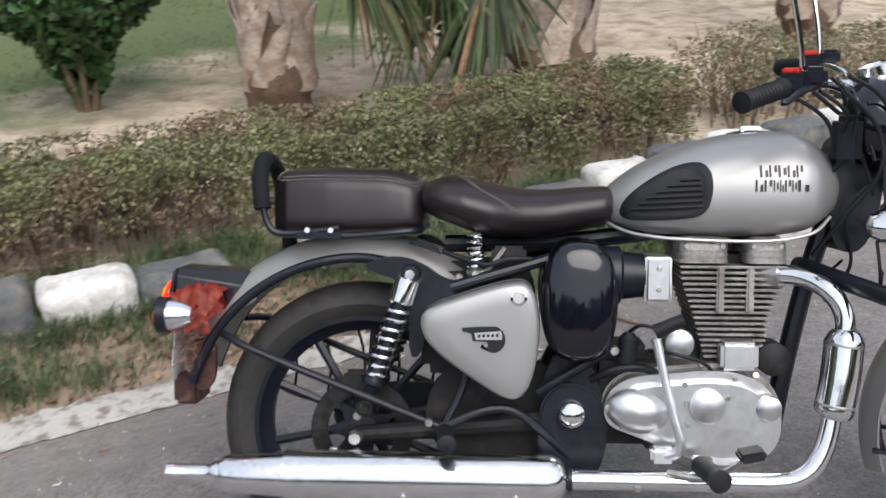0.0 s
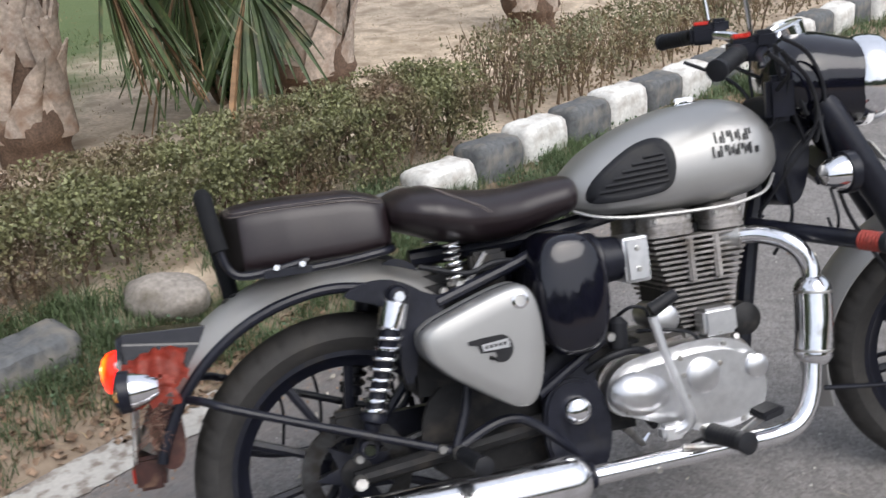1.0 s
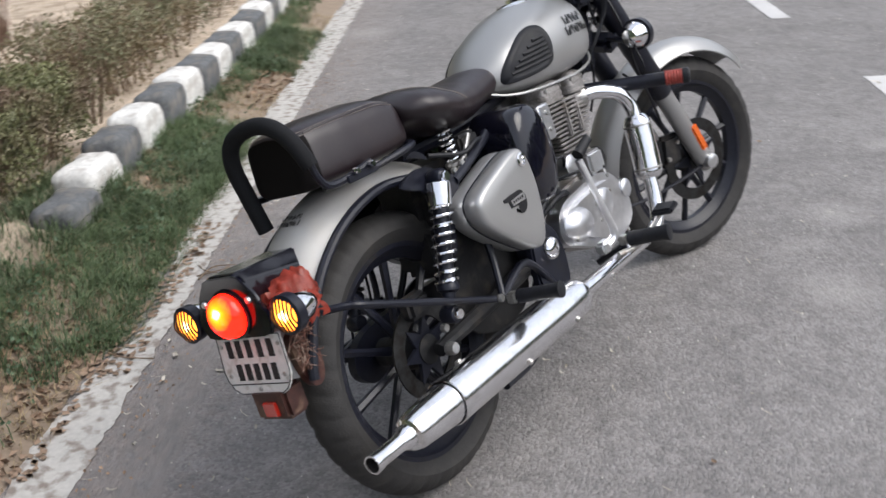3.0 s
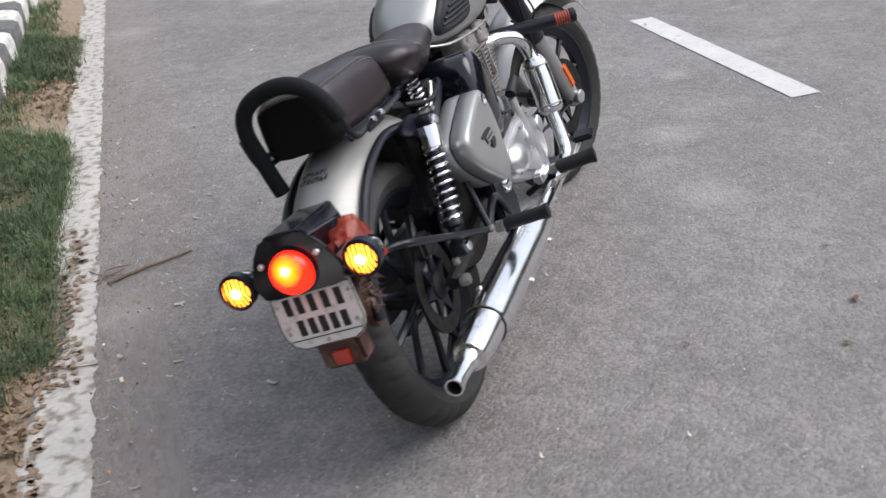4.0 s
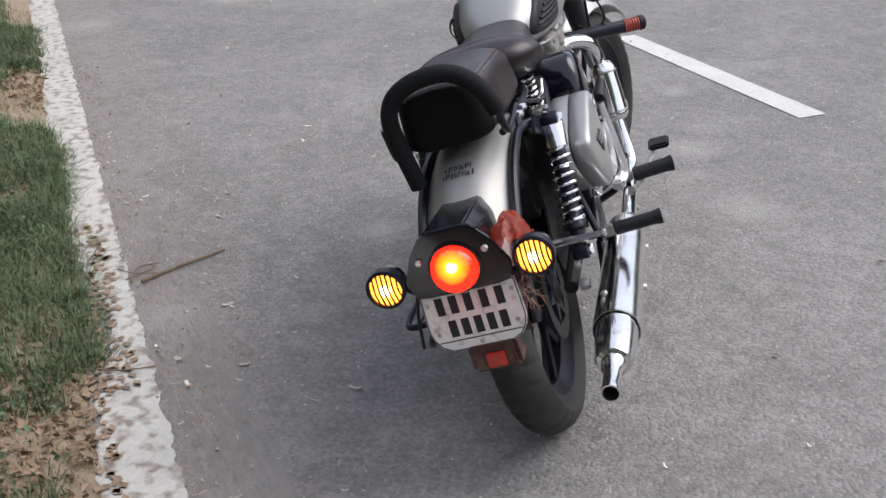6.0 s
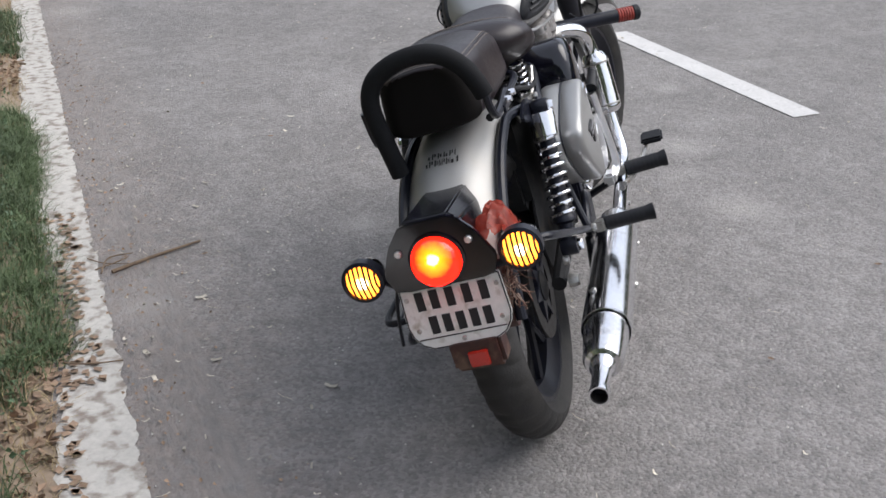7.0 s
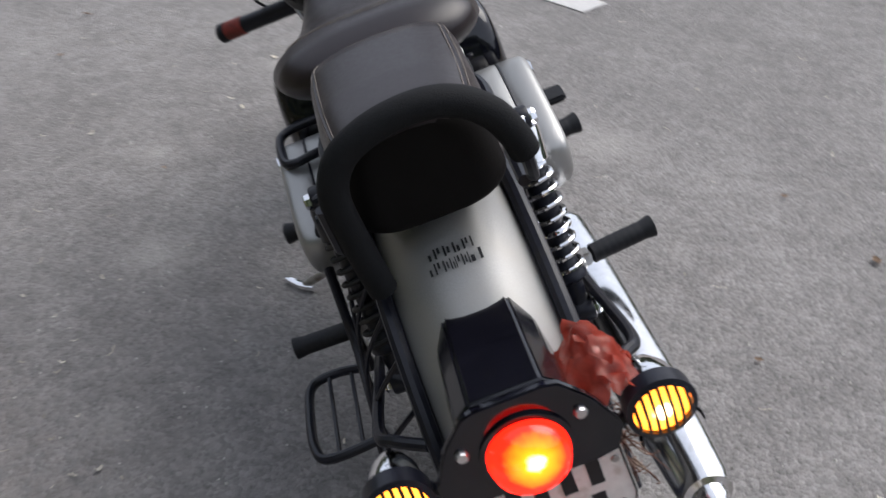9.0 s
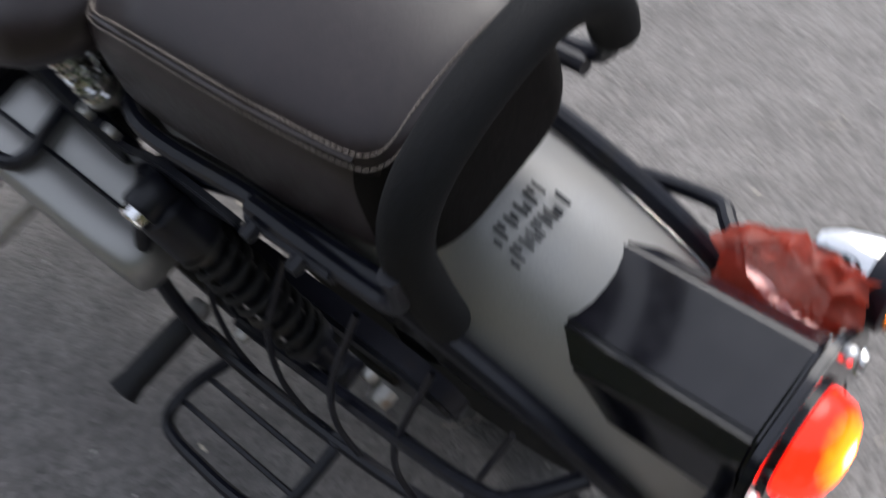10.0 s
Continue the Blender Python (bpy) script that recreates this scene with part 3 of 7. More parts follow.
def build_kerb():
    kerb = tagged(new("kerb"), "kerb of stones painted alternately white and dark grey, chipped", "kerb", kind="structure")
    kerb.matrix_world = ROAD
    kinds = [kerb_block(i) for i in range(8)]
    rnd = random.Random(4)
    for i in range(-14, 40):
        s = 1.72 + i * 0.335 + (0.13 if i < -4 else 0.0)
        if i in (-5, -4, -3, -2):
            continue
        pale = i % 2 == 0 if i > -4 else i % 2 == 1 and i < -5
        ob = new("kerb_stone", kinds[pale + 2 * rnd.randrange(4)])
        ob.parent = kerb
        sunk = {-1: 0.07, 0: 0.03, -5: 0.10, -6: 0.08, -7: 0.05}.get(i, 0.0)
        ob.matrix_local = pose(s + rnd.uniform(-0.006, 0.006), 1.42 + rnd.uniform(-0.015, 0.015), 0.005 - sunk + rnd.uniform(-0.008, 0.008), rnd.uniform(-3, 3), rnd.uniform(-1.5, 1.5), rnd.uniform(-2, 2))
    for s, o, z, rz, tilt, k in ((-1.02, 0.99, -0.1, 8, 4, 1),):
        loose = tagged(new("loose_kerb_stone", kinds[k]), "fallen white kerb stone half sunk in the verge", "kerb stone")
        loose.matrix_world = ROAD @ pose(s, o + 0.12, z, tilt, 0, rz)


build_kerb()


def stone(name, s, o, z, size, label, seed):
    bm = bmesh.new()
    bmesh.ops.create_icosphere(bm, subdivisions=3, radius=1.0)
    for v in bm.verts:
        d = 1 + 0.22 * noise.noise(v.co * 1.3 + Vector((seed, 0, 0))) + 0.06 * noise.noise(v.co * 5)
        v.co = Vector((v.co.x * size[0], v.co.y * size[1], v.co.z * size[2])) * d
    ob = part(name, bm, CONCRETE, angle=60)
    ob.matrix_world = ROAD @ pose(s, o, z, 0, 0, seed * 40)
    tagged(ob, label, "stone")


stone("boulder", 0.49, 1.50, 0.15, (0.165, 0.10, 0.085), "rounded pale concrete lump lying on the grassy verge", 3)
stone("rubble", -0.70, 1.30, 0.08, (0.07, 0.05, 0.04), "small broken piece of pale concrete on the verge", 5)
stone("rubble", 2.95, 1.25, 0.05, (0.05, 0.04, 0.03), "small broken piece of pale concrete on the verge", 6)


# ---- an added ring of unseen trees all round, far off ----
def unseen_trees():
    """Unseen skylight-blocking trees: tall close behind the verge, lower and farther across the road."""
    verts, faces, n = [], [], 240
    for i in range(n):
        a = 6.28318 * i / n
        park = max(0.0, -0.56 * math.cos(a) + 0.83 * math.sin(a)) ** 0.7
        tall = 8.0 + 11.0 * park + 3.0 * noise.noise((math.cos(a) * 4, math.sin(a) * 4, 0)) + 2.5 * noise.noise((math.cos(a) * 14, math.sin(a) * 14, 2))
        for j in range(13):
            t = j / 12
            r = 32 - 13 * park + 3.5 * noise.noise((math.cos(a) * 9, math.sin(a) * 9, t * 5)) + 1.2 * noise.noise((math.cos(a) * 30, math.sin(a) * 30, t * 14)) + 4 * t * t
            verts.append((r * math.cos(a), r * math.sin(a), -0.3 + tall * t))
    for i in range(n):
        k = (i + 1) % n
        faces += [(i * 13 + j, k * 13 + j, k * 13 + j + 1, i * 13 + j + 1) for j in range(12)]
    ob = raw("backdrop", verts, faces, UNSEEN_WOODS, smooth=True)
    tagged(ob, "unseen dark tree ring added to dim sky light and reflections", "trees", kind="structure")


# Dark foliage colour for the added ring that dims side light.
UNSEEN_WOODS = shader("unseen_woods", (0.055, 0.070, 0.040), 0.9, 0.0, 0.5, 1.5, 0.3, bump=0.5)
unseen_trees()


# ---- plants ----
def blades(name, spots, material, low, high, lean, width, label, category, seed):
    """Grass: each blade two bent strips."""
    rnd = random.Random(seed)
    verts, faces = [], []
    for s, o in spots:
        z, h, a = height(s, o) - 0.004, rnd.uniform(low, high), rnd.uniform(0, 6.283)
        dx, dy, w = math.cos(a), math.sin(a), width * rnd.uniform(0.6, 1.2)
        b, k = rnd.uniform(0.1, lean) * h, len(verts)
        px, py = -dy * w, dx * w
        verts += [(s - px, o - py, z), (s + px, o + py, z), (s + dx * b * 0.35 - px * 0.8, o + dy * b * 0.35 - py * 0.8, z + h * 0.6),
                  (s + dx * b * 0.35 + px * 0.8, o + dy * b * 0.35 + py * 0.8, z + h * 0.6), (s + dx * b, o + dy * b, z + h * rnd.uniform(0.75, 1.0))]
        faces += [(k, k + 1, k + 3, k + 2), (k + 2, k + 3, k + 4)]
    ob = raw(name, verts, faces, material)
    ob.matrix_world = ROAD
    return tagged(ob, label, category, kind="stuff")


def patches(n, s0, s1, o0, o1, seed, keep, size=2.2):
    rnd = random.Random(seed)
    out = []
    while len(out) < n:
        s, o = rnd.uniform(s0, s1), rnd.uniform(o0, o1)
        if noise.noise((s * size, o * size * 1.5, seed)) * 0.6 + rnd.uniform(-0.35, 0.35) > keep:
            out.append((s, o))
    return out


def clumps(n, per, s0, s1, o0, o1, seed, keep, spread, size=2.2):
    """Blades gathered round the crowns of separate clumps."""
    rnd = random.Random(seed)
    return [(s + rnd.gauss(0, spread), o + rnd.gauss(0, spread)) for s, o in patches(n, s0, s1, o0, o1, seed, keep, size) for _ in range(rnd.randint(per // 2, per))]


blades("verge_grass", clumps(560, 40, 0.62, 2.95, 1.07, 1.46, 11, 0.0, 0.022), GRASS, 0.025, 0.085, 1.5, 0.0016, "fine green grass in dense uneven clumps on the verge", "grass", 1)
blades("verge_grass", clumps(210, 34, 0.66, 2.7, 1.0, 1.12, 17, 0.02, 0.024, 3.0) + clumps(60, 30, 0.68, 1.5, 0.97, 1.05, 29, 0.0, 0.02, 3.0), GRASS, 0.025, 0.075, 1.6, 0.0015, "grass spilling over the painted road line", "grass", 5)
blades("verge_grass", clumps(150, 40, 4.1, 5.3, 1.04, 1.40, 18, -0.1, 0.026), GRASS, 0.03, 0.10, 1.4, 0.0020, "green grass tuft beside the road line further on", "grass", 6)
blades("verge_grass", clumps(420, 34, -1.6, 2.1, 1.40, 1.72, 19, -0.08, 0.026), GRASS, 0.03, 0.10, 1.3, 0.0020, "dark weedy grass at the foot of the hedge", "grass", 7)
blades("verge_grass", clumps(200, 34, -1.7, 0.1, 1.12, 1.42, 22, 0.10, 0.026) + clumps(60, 24, 0.1, 0.62, 1.16, 1.44, 23, 0.15, 0.022), GRASS, 0.03, 0.09, 1.4, 0.0019, "scattered grass on bare verge soil", "grass", 8)
blades("verge_grass", clumps(170, 30, 2.6, 7.5, 1.26, 1.44, 24, 0.08, 0.024), GRASS, 0.03, 0.10, 1.3, 0.0022, "weedy grass along the foot of the kerb", "grass", 9)
blades("verge_straw", patches(9000, -1.6, 6.0, 1.02, 1.46, 12, 0.0), DRY, 0.012, 0.045, 2.6, 0.0015, "dry straw among the verge grass", "grass", 2)
blades("lawn_grass", patches(24000, -6, 3.2, 4.4, 10, 13, -0.1, 0.6), LAWN, 0.015, 0.045, 1.2, 0.003, "short lawn grass behind the palms", "grass", 3)
blades("soil_straw", patches(9000, -4, 8, 1.6, 8, 14, -0.05), DRY, 0.006, 0.022, 4.0, 0.003, "dry straw scattered on bare soil", "grass", 4)


def leaves(points, size, seed, up=0.35):
    """Small folded leaves at the points."""
    rnd = random.Random(seed)
    verts, faces = [], []
    for p in points:
        n = Vector((rnd.gauss(0, 1), rnd.gauss(0, 1), rnd.gauss(up, 0.8))).normalized()
        a = n.orthogonal().normalized()
        a.rotate(Matrix.Rotation(rnd.uniform(0, 6.283), 3, n))
        b = n.cross(a)
        ln, w = size * rnd.uniform(0.6, 1.3), size * rnd.uniform(0.28, 0.42)
        p, k = Vector(p), len(verts)
        verts += [p - a * ln * 0.5, p + b * w + n * w * 0.35, p + a * ln * 0.5, p - b * w + n * w * 0.35]
        faces += [(k, k + 1, k + 2), (k, k + 2, k + 3)]
    return verts, faces


def hedge_run(name, s0, s1, o0, o1, top, count, material, seed, label, leaf=0.022, rough=0.5, floor=0.12, stems=70):
    """A clipped or straggling hedge: twigs and a shell of small leaves with gaps."""
    rnd = random.Random(seed)
    thing = tagged(new(name), label, "hedge")
    thing.matrix_world = ROAD @ pose((s0 + s1) / 2, (o0 + o1) / 2, 0.13)
    hs, ho = (s1 - s0) / 2, (o1 - o0) / 2
    pts = []
    while len(pts) < count:
        x, y, z = rnd.uniform(-1, 1), rnd.uniform(-1, 1), rnd.random() ** 0.6
        q = ((x * hs + s0) * 2.6, y * 1.2, seed)
        lim = 1 + rough * noise.noise(q) * 0.55 + rough * 0.35 * noise.noise((x * hs * 9, y * 4, seed + 2))
        edge = max(abs(y) ** 2.5 + 0.0, z / lim, abs(x) ** (3 + 5 * hs))
        if edge > 1 or edge < 0.62 and rnd.random() > 0.25:
            continue
        if noise.noise((x * hs * 7, y * ho * 9, z * 5 + seed)) < -0.22 or (z < 0.2 and rnd.random() < 0.15):
            continue
        pts.append((x * hs, y * ho * (0.78 + 0.22 * z), floor * 0.0 + z * top * (0.92 + 0.0)))
    v, f = leaves(pts, leaf, seed)
    tagged(raw("foliage", v, f, material, thing), kind="stuff")
    bm = bmesh.new()
    for _ in range(stems):
        x, y = rnd.uniform(-hs, hs) * 0.97, rnd.uniform(-ho, ho) * 0.6
        p = Vector((x, y, -0.02))
        q = p + Vector((rnd.uniform(-0.06, 0.06), rnd.uniform(-0.08, 0.08), top * rnd.uniform(0.35, 0.6)))
        tube(bm, (p, q), (0.007, 0.004), 5, smooth=False)
        for _ in range(4):
            e = q + Vector((rnd.uniform(-0.12, 0.12), rnd.uniform(-0.12, 0.12), top * rnd.uniform(0.15, 0.5)))
            tube(bm, (p.lerp(q, rnd.uniform(0.3, 1)), e), (0.003, 0.0015), 4, smooth=False)
    tagged(part("twig_mass", bm, TWIG, thing), kind="stuff")
    return thing


hedge_run("hedge", -4.2, 2.46, 1.62, 2.22, 0.43, 135000, LEAF, 21, "clipped small-leaved green hedge with brown gaps behind the kerb", leaf=0.0185, stems=220)
for i, (s0, s1, top, n) in enumerate(((2.75, 3.55, 0.48, 3600), (3.55, 4.7, 0.38, 4200), (4.7, 6.3, 0.45, 6000), (6.4, 8.6, 0.5, 7000))):
    hedge_run("shrub", s0, s1, 1.68, 2.3 + 0.1 * i, top, n, LEAF_DRY, 31 + i, "straggling brown-green shrub behind the striped kerb", rough=1.1, stems=40)


def bush(s, o, width, tall, trunk, count, seed, material, label):
    """A dense rounded shrub on short stems, narrowing towards the ground."""
    rnd = random.Random(seed)
    thing = tagged(new("bush"), label, "bush")
    thing.matrix_world = ROAD @ pose(s, o, height(s, o) - 0.02)
    pts = []
    while len(pts) < count:
        d = Vector((rnd.gauss(0, 1), rnd.gauss(0, 1), rnd.gauss(0, 1))).normalized()
        r = (0.72 + 0.28 * rnd.random()) * (1 + 0.35 * noise.noise(d * 2.2 + Vector((seed, 0, 0))))
        p = d * r
        k = 0.42 + 0.58 * min(1, (p.z + 1) / 1.2)
        if noise.noise(p * 4 + Vector((0, seed, 0))) < -0.3:
            continue
        pts.append((p.x * width * k, p.y * width * k, trunk + tall * (p.z + 1) / 2))
    v, f = leaves(pts, 0.07, seed)
    tagged(raw("foliage", v, f, material, thing), kind="stuff")
    bm = bmesh.new()
    for i in range(7):
        a = i * 0.9
        tube(bm, ((0.04 * math.cos(a), 0.04 * math.sin(a), 0), (0.1 * math.cos(a), 0.1 * math.sin(a), trunk + 0.1), (width * 0.5 * math.cos(a), width * 0.5 * math.sin(a), trunk + tall * 0.6)), (0.022, 0.016, 0.006), 6)
    part("stem", bm, TWIG, thing)


bush(0.18, 3.98, 0.56, 1.25, 0.14, 9000, 41, LEAF_DARK, "dense dark green shrub narrowing to its base on the lawn")
bush(3.35, 4.10, 0.30, 0.9, 0.35, 1800, 43, LEAF_DARK, "thin dark-leaved sapling beside a palm trunk")
bush(2.32, 3.55, 0.17, 0.42, 0.04, 900, 45, LEAF_DARK, "low dark green shrub between two palm trunks")


def palm(s, o, r, tall, seed, fronds, flare, label, hang):
    """A fan palm: a trunk clad in old leaf bases, and drooping fan leaves."""
    rnd = random.Random(seed)
    thing = tagged(new("palm_tree"), label, "palm tree", "palms behind the hedge")
    thing.matrix_world = ROAD @ pose(s, o, height(s, o) - 0.03)
    bm = bmesh.new()
    prof = [(r * flare * 0.92, 0), (r * flare * 0.9, 0.10), (r * flare * 1.12, 0.19), (r * flare, 0.32), (r * 1.04, 0.6), (r * 0.95, 1.2), (r * 0.9, 2.0), (r * 0.95, tall), (r * 0.5, tall + 0.25)]
    lathe(bm, prof, (0, 0, 0), (0, 0, 1), 36)
    bmesh.ops.subdivide_edges(bm, edges=bm.edges[:], cuts=2, use_grid_fill=True)
    for v in bm.verts:
        d = Vector((v.co.x, v.co.y, 0))
        if d.length > 0.01:
            v.co += d.normalized() * (0.03 * noise.noise(v.co * 6 + Vector((seed, 0, 0))) + 0.012 * noise.noise(v.co * 24))
    part("trunk", bm, BARK_DARK, thing, angle=60)
    for k in range(96):
        a, z = k * 2.39996 + seed, 0.16 + (tall - 0.3) * (k / 96) ** 1.15
        rr = float(np.interp(z, [p[1] for p in prof], [p[0] for p in prof]))
        bm = bmesh.new()
        w, ln, twist = rnd.uniform(0.075, 0.115), rnd.uniform(0.34, 0.6), rnd.choice((-1, 1)) * rnd.uniform(0.35, 0.8)
        rows = []
        for i in range(6):
            t = i / 5
            hw = w * (1 - 0.72 * t) * rnd.uniform(0.85, 1.1) * (0.4 if i == 5 else 1)
            row = []
            for j in range(5):
                x = (j / 4 - 0.5) * 2 * hw
                an = a + (x + twist * ln * t * 0.6) / max(rr, 0.05)
                lift = 0.006 + 0.045 * t * t + rnd.uniform(0, 0.008) - 0.022 * (x / w) ** 2 + 0.012 * math.sin(k)
                row.append(Vector(((rr + lift) * math.cos(an), (rr + lift) * math.sin(an), z + ln * t + rnd.uniform(-0.01, 0.01))))
            rows.append(row)
        outer = [[bm.verts.new(q) for q in row] for row in rows]
        inner = [[bm.verts.new(q - Vector((math.cos(a), math.sin(a), 0)) * 0.016) for q in row] for row in rows]
        for i in range(5):
            for j in range(4):
                bm.faces.new((outer[i][j], outer[i][j + 1], outer[i + 1][j + 1], outer[i + 1][j]))
                bm.faces.new((inner[i][j + 1], inner[i][j], inner[i + 1][j], inner[i + 1][j + 1]))
            for j in (0, 4):
                bm.faces.new((outer[i][j], outer[i + 1][j], inner[i + 1][j], inner[i][j]))
        for j in range(4):
            bm.faces.new((outer[5][j], outer[5][j + 1], inner[5][j + 1], inner[5][j]))
        bmesh.ops.recalc_face_normals(bm, faces=bm.faces[:])
        part("leaf_base", bm, BARK, thing, angle=50)
    spots = [(rnd.uniform(0, 6.283), tall + rnd.uniform(0, 0.2), rnd.uniform(0.7, 1.0), rnd.uniform(0.1, 0.8), 0.1) for _ in range(fronds)] + hang
    for ang, z, reach, drop, dead in spots:
        bm = bmesh.new()
        out = Vector((math.cos(ang), math.sin(ang), 0))
        a, tip = out * r * 0.9 + Vector((0, 0, z)), out * (r + reach) + Vector((0, 0, z + 0.25 - drop))
        tube(bm, (a, a.lerp(tip, 0.5) + Vector((0, 0, 0.16)), tip), (0.016, 0.012, 0.008), 6)
        fr = part("frond", bm, FROND, thing)
        v, f, fd = [], [], []
        side = out.cross(Vector((0, 0, 1)))
        down = (out * 0.55 + Vector((0, 0, -1.0 if drop > 0.3 else -0.1))).normalized()
        n = 44
        for i in range(n):
            q = (i / (n - 1) - 0.5) * (1.9 if drop > 0.5 else 2.7) + rnd.uniform(-0.08, 0.08)
            d = (down * math.cos(q) + side * math.sin(q)).normalized()
            ln = rnd.uniform(0.42, 0.80) * (1 - 0.2 * abs(q) / 1.25)
            w = d.cross(out).normalized() * rnd.uniform(0.013, 0.024)
            bend = Vector((rnd.uniform(-0.06, 0.06), rnd.uniform(-0.06, 0.06), 0))
            k, sag = len(v), rnd.uniform(0.08, 0.26)
            for t, wide in ((0.0, 0.35), (0.35, 0.9), (0.7, 1.0), (1.0, 0.12)):
                p = tip + d * ln * t + Vector((0, 0, -sag * t * t)) + bend * t * t
                v += [p - w * wide + out * 0.006, p - out * 0.006 * wide, p + w * wide + out * 0.006]
            fs = [(k + 3 * r + c, k + 3 * r + c + 1, k + 3 * r + c + 4, k + 3 * r + c + 3) for r in range(3) for c in (0, 1)]
            if rnd.random() < dead:
                fd.extend(fs)
            else:
                f.extend(fs[:4] if rnd.random() < 0.12 else fs)
        tagged(raw("leaf_fan", v, f, FROND, fr), kind="stuff")
        if fd:
            used = sorted({i for q in fd for i in q})
            at = {i: j for j, i in enumerate(used)}
            tagged(raw("dead_leaf_fan", [v[i] for i in used], [[at[i] for i in q] for q in fd], FROND_DEAD, fr), "brown dried leaflets", kind="stuff")


palm(1.08, 3.42, 0.165, 2.6, 3, 9, 1.1, "thick palm trunk clad in grey-brown old leaf bases", [(-0.35, 1.50, 0.32, 0.75, 0.15), (-0.9, 1.58, 0.30, 0.85, 0.3), (-0.1, 1.52, 0.55, 0.65, 0.12), (0.05, 1.42, 0.85, 0.65, 0.05), (0.25, 1.5, 0.7, 0.5, 0.0)])
palm(2.70, 3.25, 0.21, 2.6, 8, 9, 1.15, "palm trunk with pale torn leaf bases near the ground", [(3.5, 0.95, 0.35, 0.45, 0.05), (3.0, 1.1, 0.5, 0.5, 0.05)])
palm(4.85, 3.30, 0.17, 2.4, 5, 8, 1.1, "slimmer palm trunk further off on dry soil", [])


# ---- loose things on the ground ----
def flecks(n, s0, s1, o0, o1, seed):
    """Tiny curled chips of bark, paper and leaf strewn on the road."""
    rnd = random.Random(seed)
    verts, faces = [], []
    for _ in range(n):
        s, o, a, ln = rnd.uniform(s0, s1), rnd.uniform(o0, o1), rnd.uniform(0, 6.283), rnd.uniform(0.003, 0.009) * rnd.choice((1, 1, 1, 1.9))
        u, w, k = Vector((math.cos(a), math.sin(a), 0)), Vector((-math.sin(a), math.cos(a), 0)) * ln * rnd.uniform(0.25, 0.6), len(verts)
        for t, z in ((-1, 0.006), (-0.2, 0.003), (0.5, 0.004), (1, 0.008)):
            c = Vector((s, o, z + rnd.uniform(0, 0.003))) + u * ln * t
            verts += [c - w * rnd.uniform(0.5, 1), c + w * rnd.uniform(0.5, 1)]
        faces += [(k + 2 * i, k + 2 * i + 1, k + 2 * i + 3, k + 2 * i + 2) for i in range(3)]
    ob = raw("road_flecks", verts, faces, FLECK)
    ob.matrix_world = ROAD
    tagged(ob, "pale chips of leaf and paper scattered on the asphalt", "litter", kind="stuff")


flecks(260, -0.8, 6.0, -3.2, 0.9, 61)
flecks(160, -0.6, 3.6, 0.45, 0.92, 62)


def litter(name, s, o, size, seed, label):
    """A curled dead leaf."""
    rnd = random.Random(seed)
    bm = bmesh.new()
    rows = []
    for i in range(6):
        t = i / 5
        w = size * 0.32 * math.sin(math.pi * min(0.97, t + 0.06))
        rows.append([bm.verts.new((size * (t - 0.5), w * k, 0.004 + 0.12 * size * abs(k) + 0.18 * size * (t - 0.5) ** 2 + 0.02 * size * rnd.random())) for k in (-1, -0.4, 0.4, 1)])
    for a, b in zip(rows, rows[1:]):
        for j in range(3):
            bm.faces.new((a[j], a[j + 1], b[j + 1], b[j]))
    bmesh.ops.solidify(bm, geom=bm.faces[:], thickness=0.0006)
    ob = part(name, bm, LITTER)
    z = 0.002 if o < 1.03 else height(s, o) + 0.004
    ob.matrix_world = ROAD @ pose(s, o, z, rnd.uniform(-6, 6), rnd.uniform(-6, 6), rnd.uniform(0, 360))
    tagged(ob, label, "leaf", "fallen leaves")


rl = random.Random(9)
for i in range(60):
    litter("fallen_leaf", rl.uniform(-0.6, 4.5), rl.uniform(1.04, 1.42), rl.uniform(0.03, 0.075), 100 + i, "curled brown dead leaf on the grassy verge")
for i in range(16):
    litter("fallen_leaf", rl.uniform(-0.5, 4.0), rl.uniform(-1.4, 0.88), rl.uniform(0.015, 0.035), 200 + i, "small brown dead leaf lying on the asphalt")


def stick(points, r, label):
    bm = bmesh.new()
    tube(bm, points, [r, r * 0.8, r * 0.5], 6)
    ob = part("twig", bm, TWIG)
    ob.matrix_world = ROAD
    tagged(ob, label, "twig")


stick(((1.152, 0.884, 0.008), (1.215, 0.752, 0.010), (1.287, 0.600, 0.007)), 0.0065, "thin dry twig lying on the asphalt by the line")
stick(((1.16, 0.915, 0.006), (1.25, 0.885, 0.012), (1.275, 0.81, 0.006)), 0.003, "short dry twig lying beside the line")
stick(((1.19, 0.93, 0.006), (1.215, 0.85, 0.014), (1.255, 0.825, 0.006)), 0.0025, "bent dry twig lying beside the line")
stick(((1.28, 0.945, 0.008), (1.22, 0.90, 0.010), (1.20, 0.83, 0.006)), 0.0022, "thin curled twig lying beside the line")
stick(((0.62, 1.05, 0.020), (0.60, 0.99, 0.014), (0.60, 0.91, 0.007)), 0.003, "dry twig lying across the painted line")

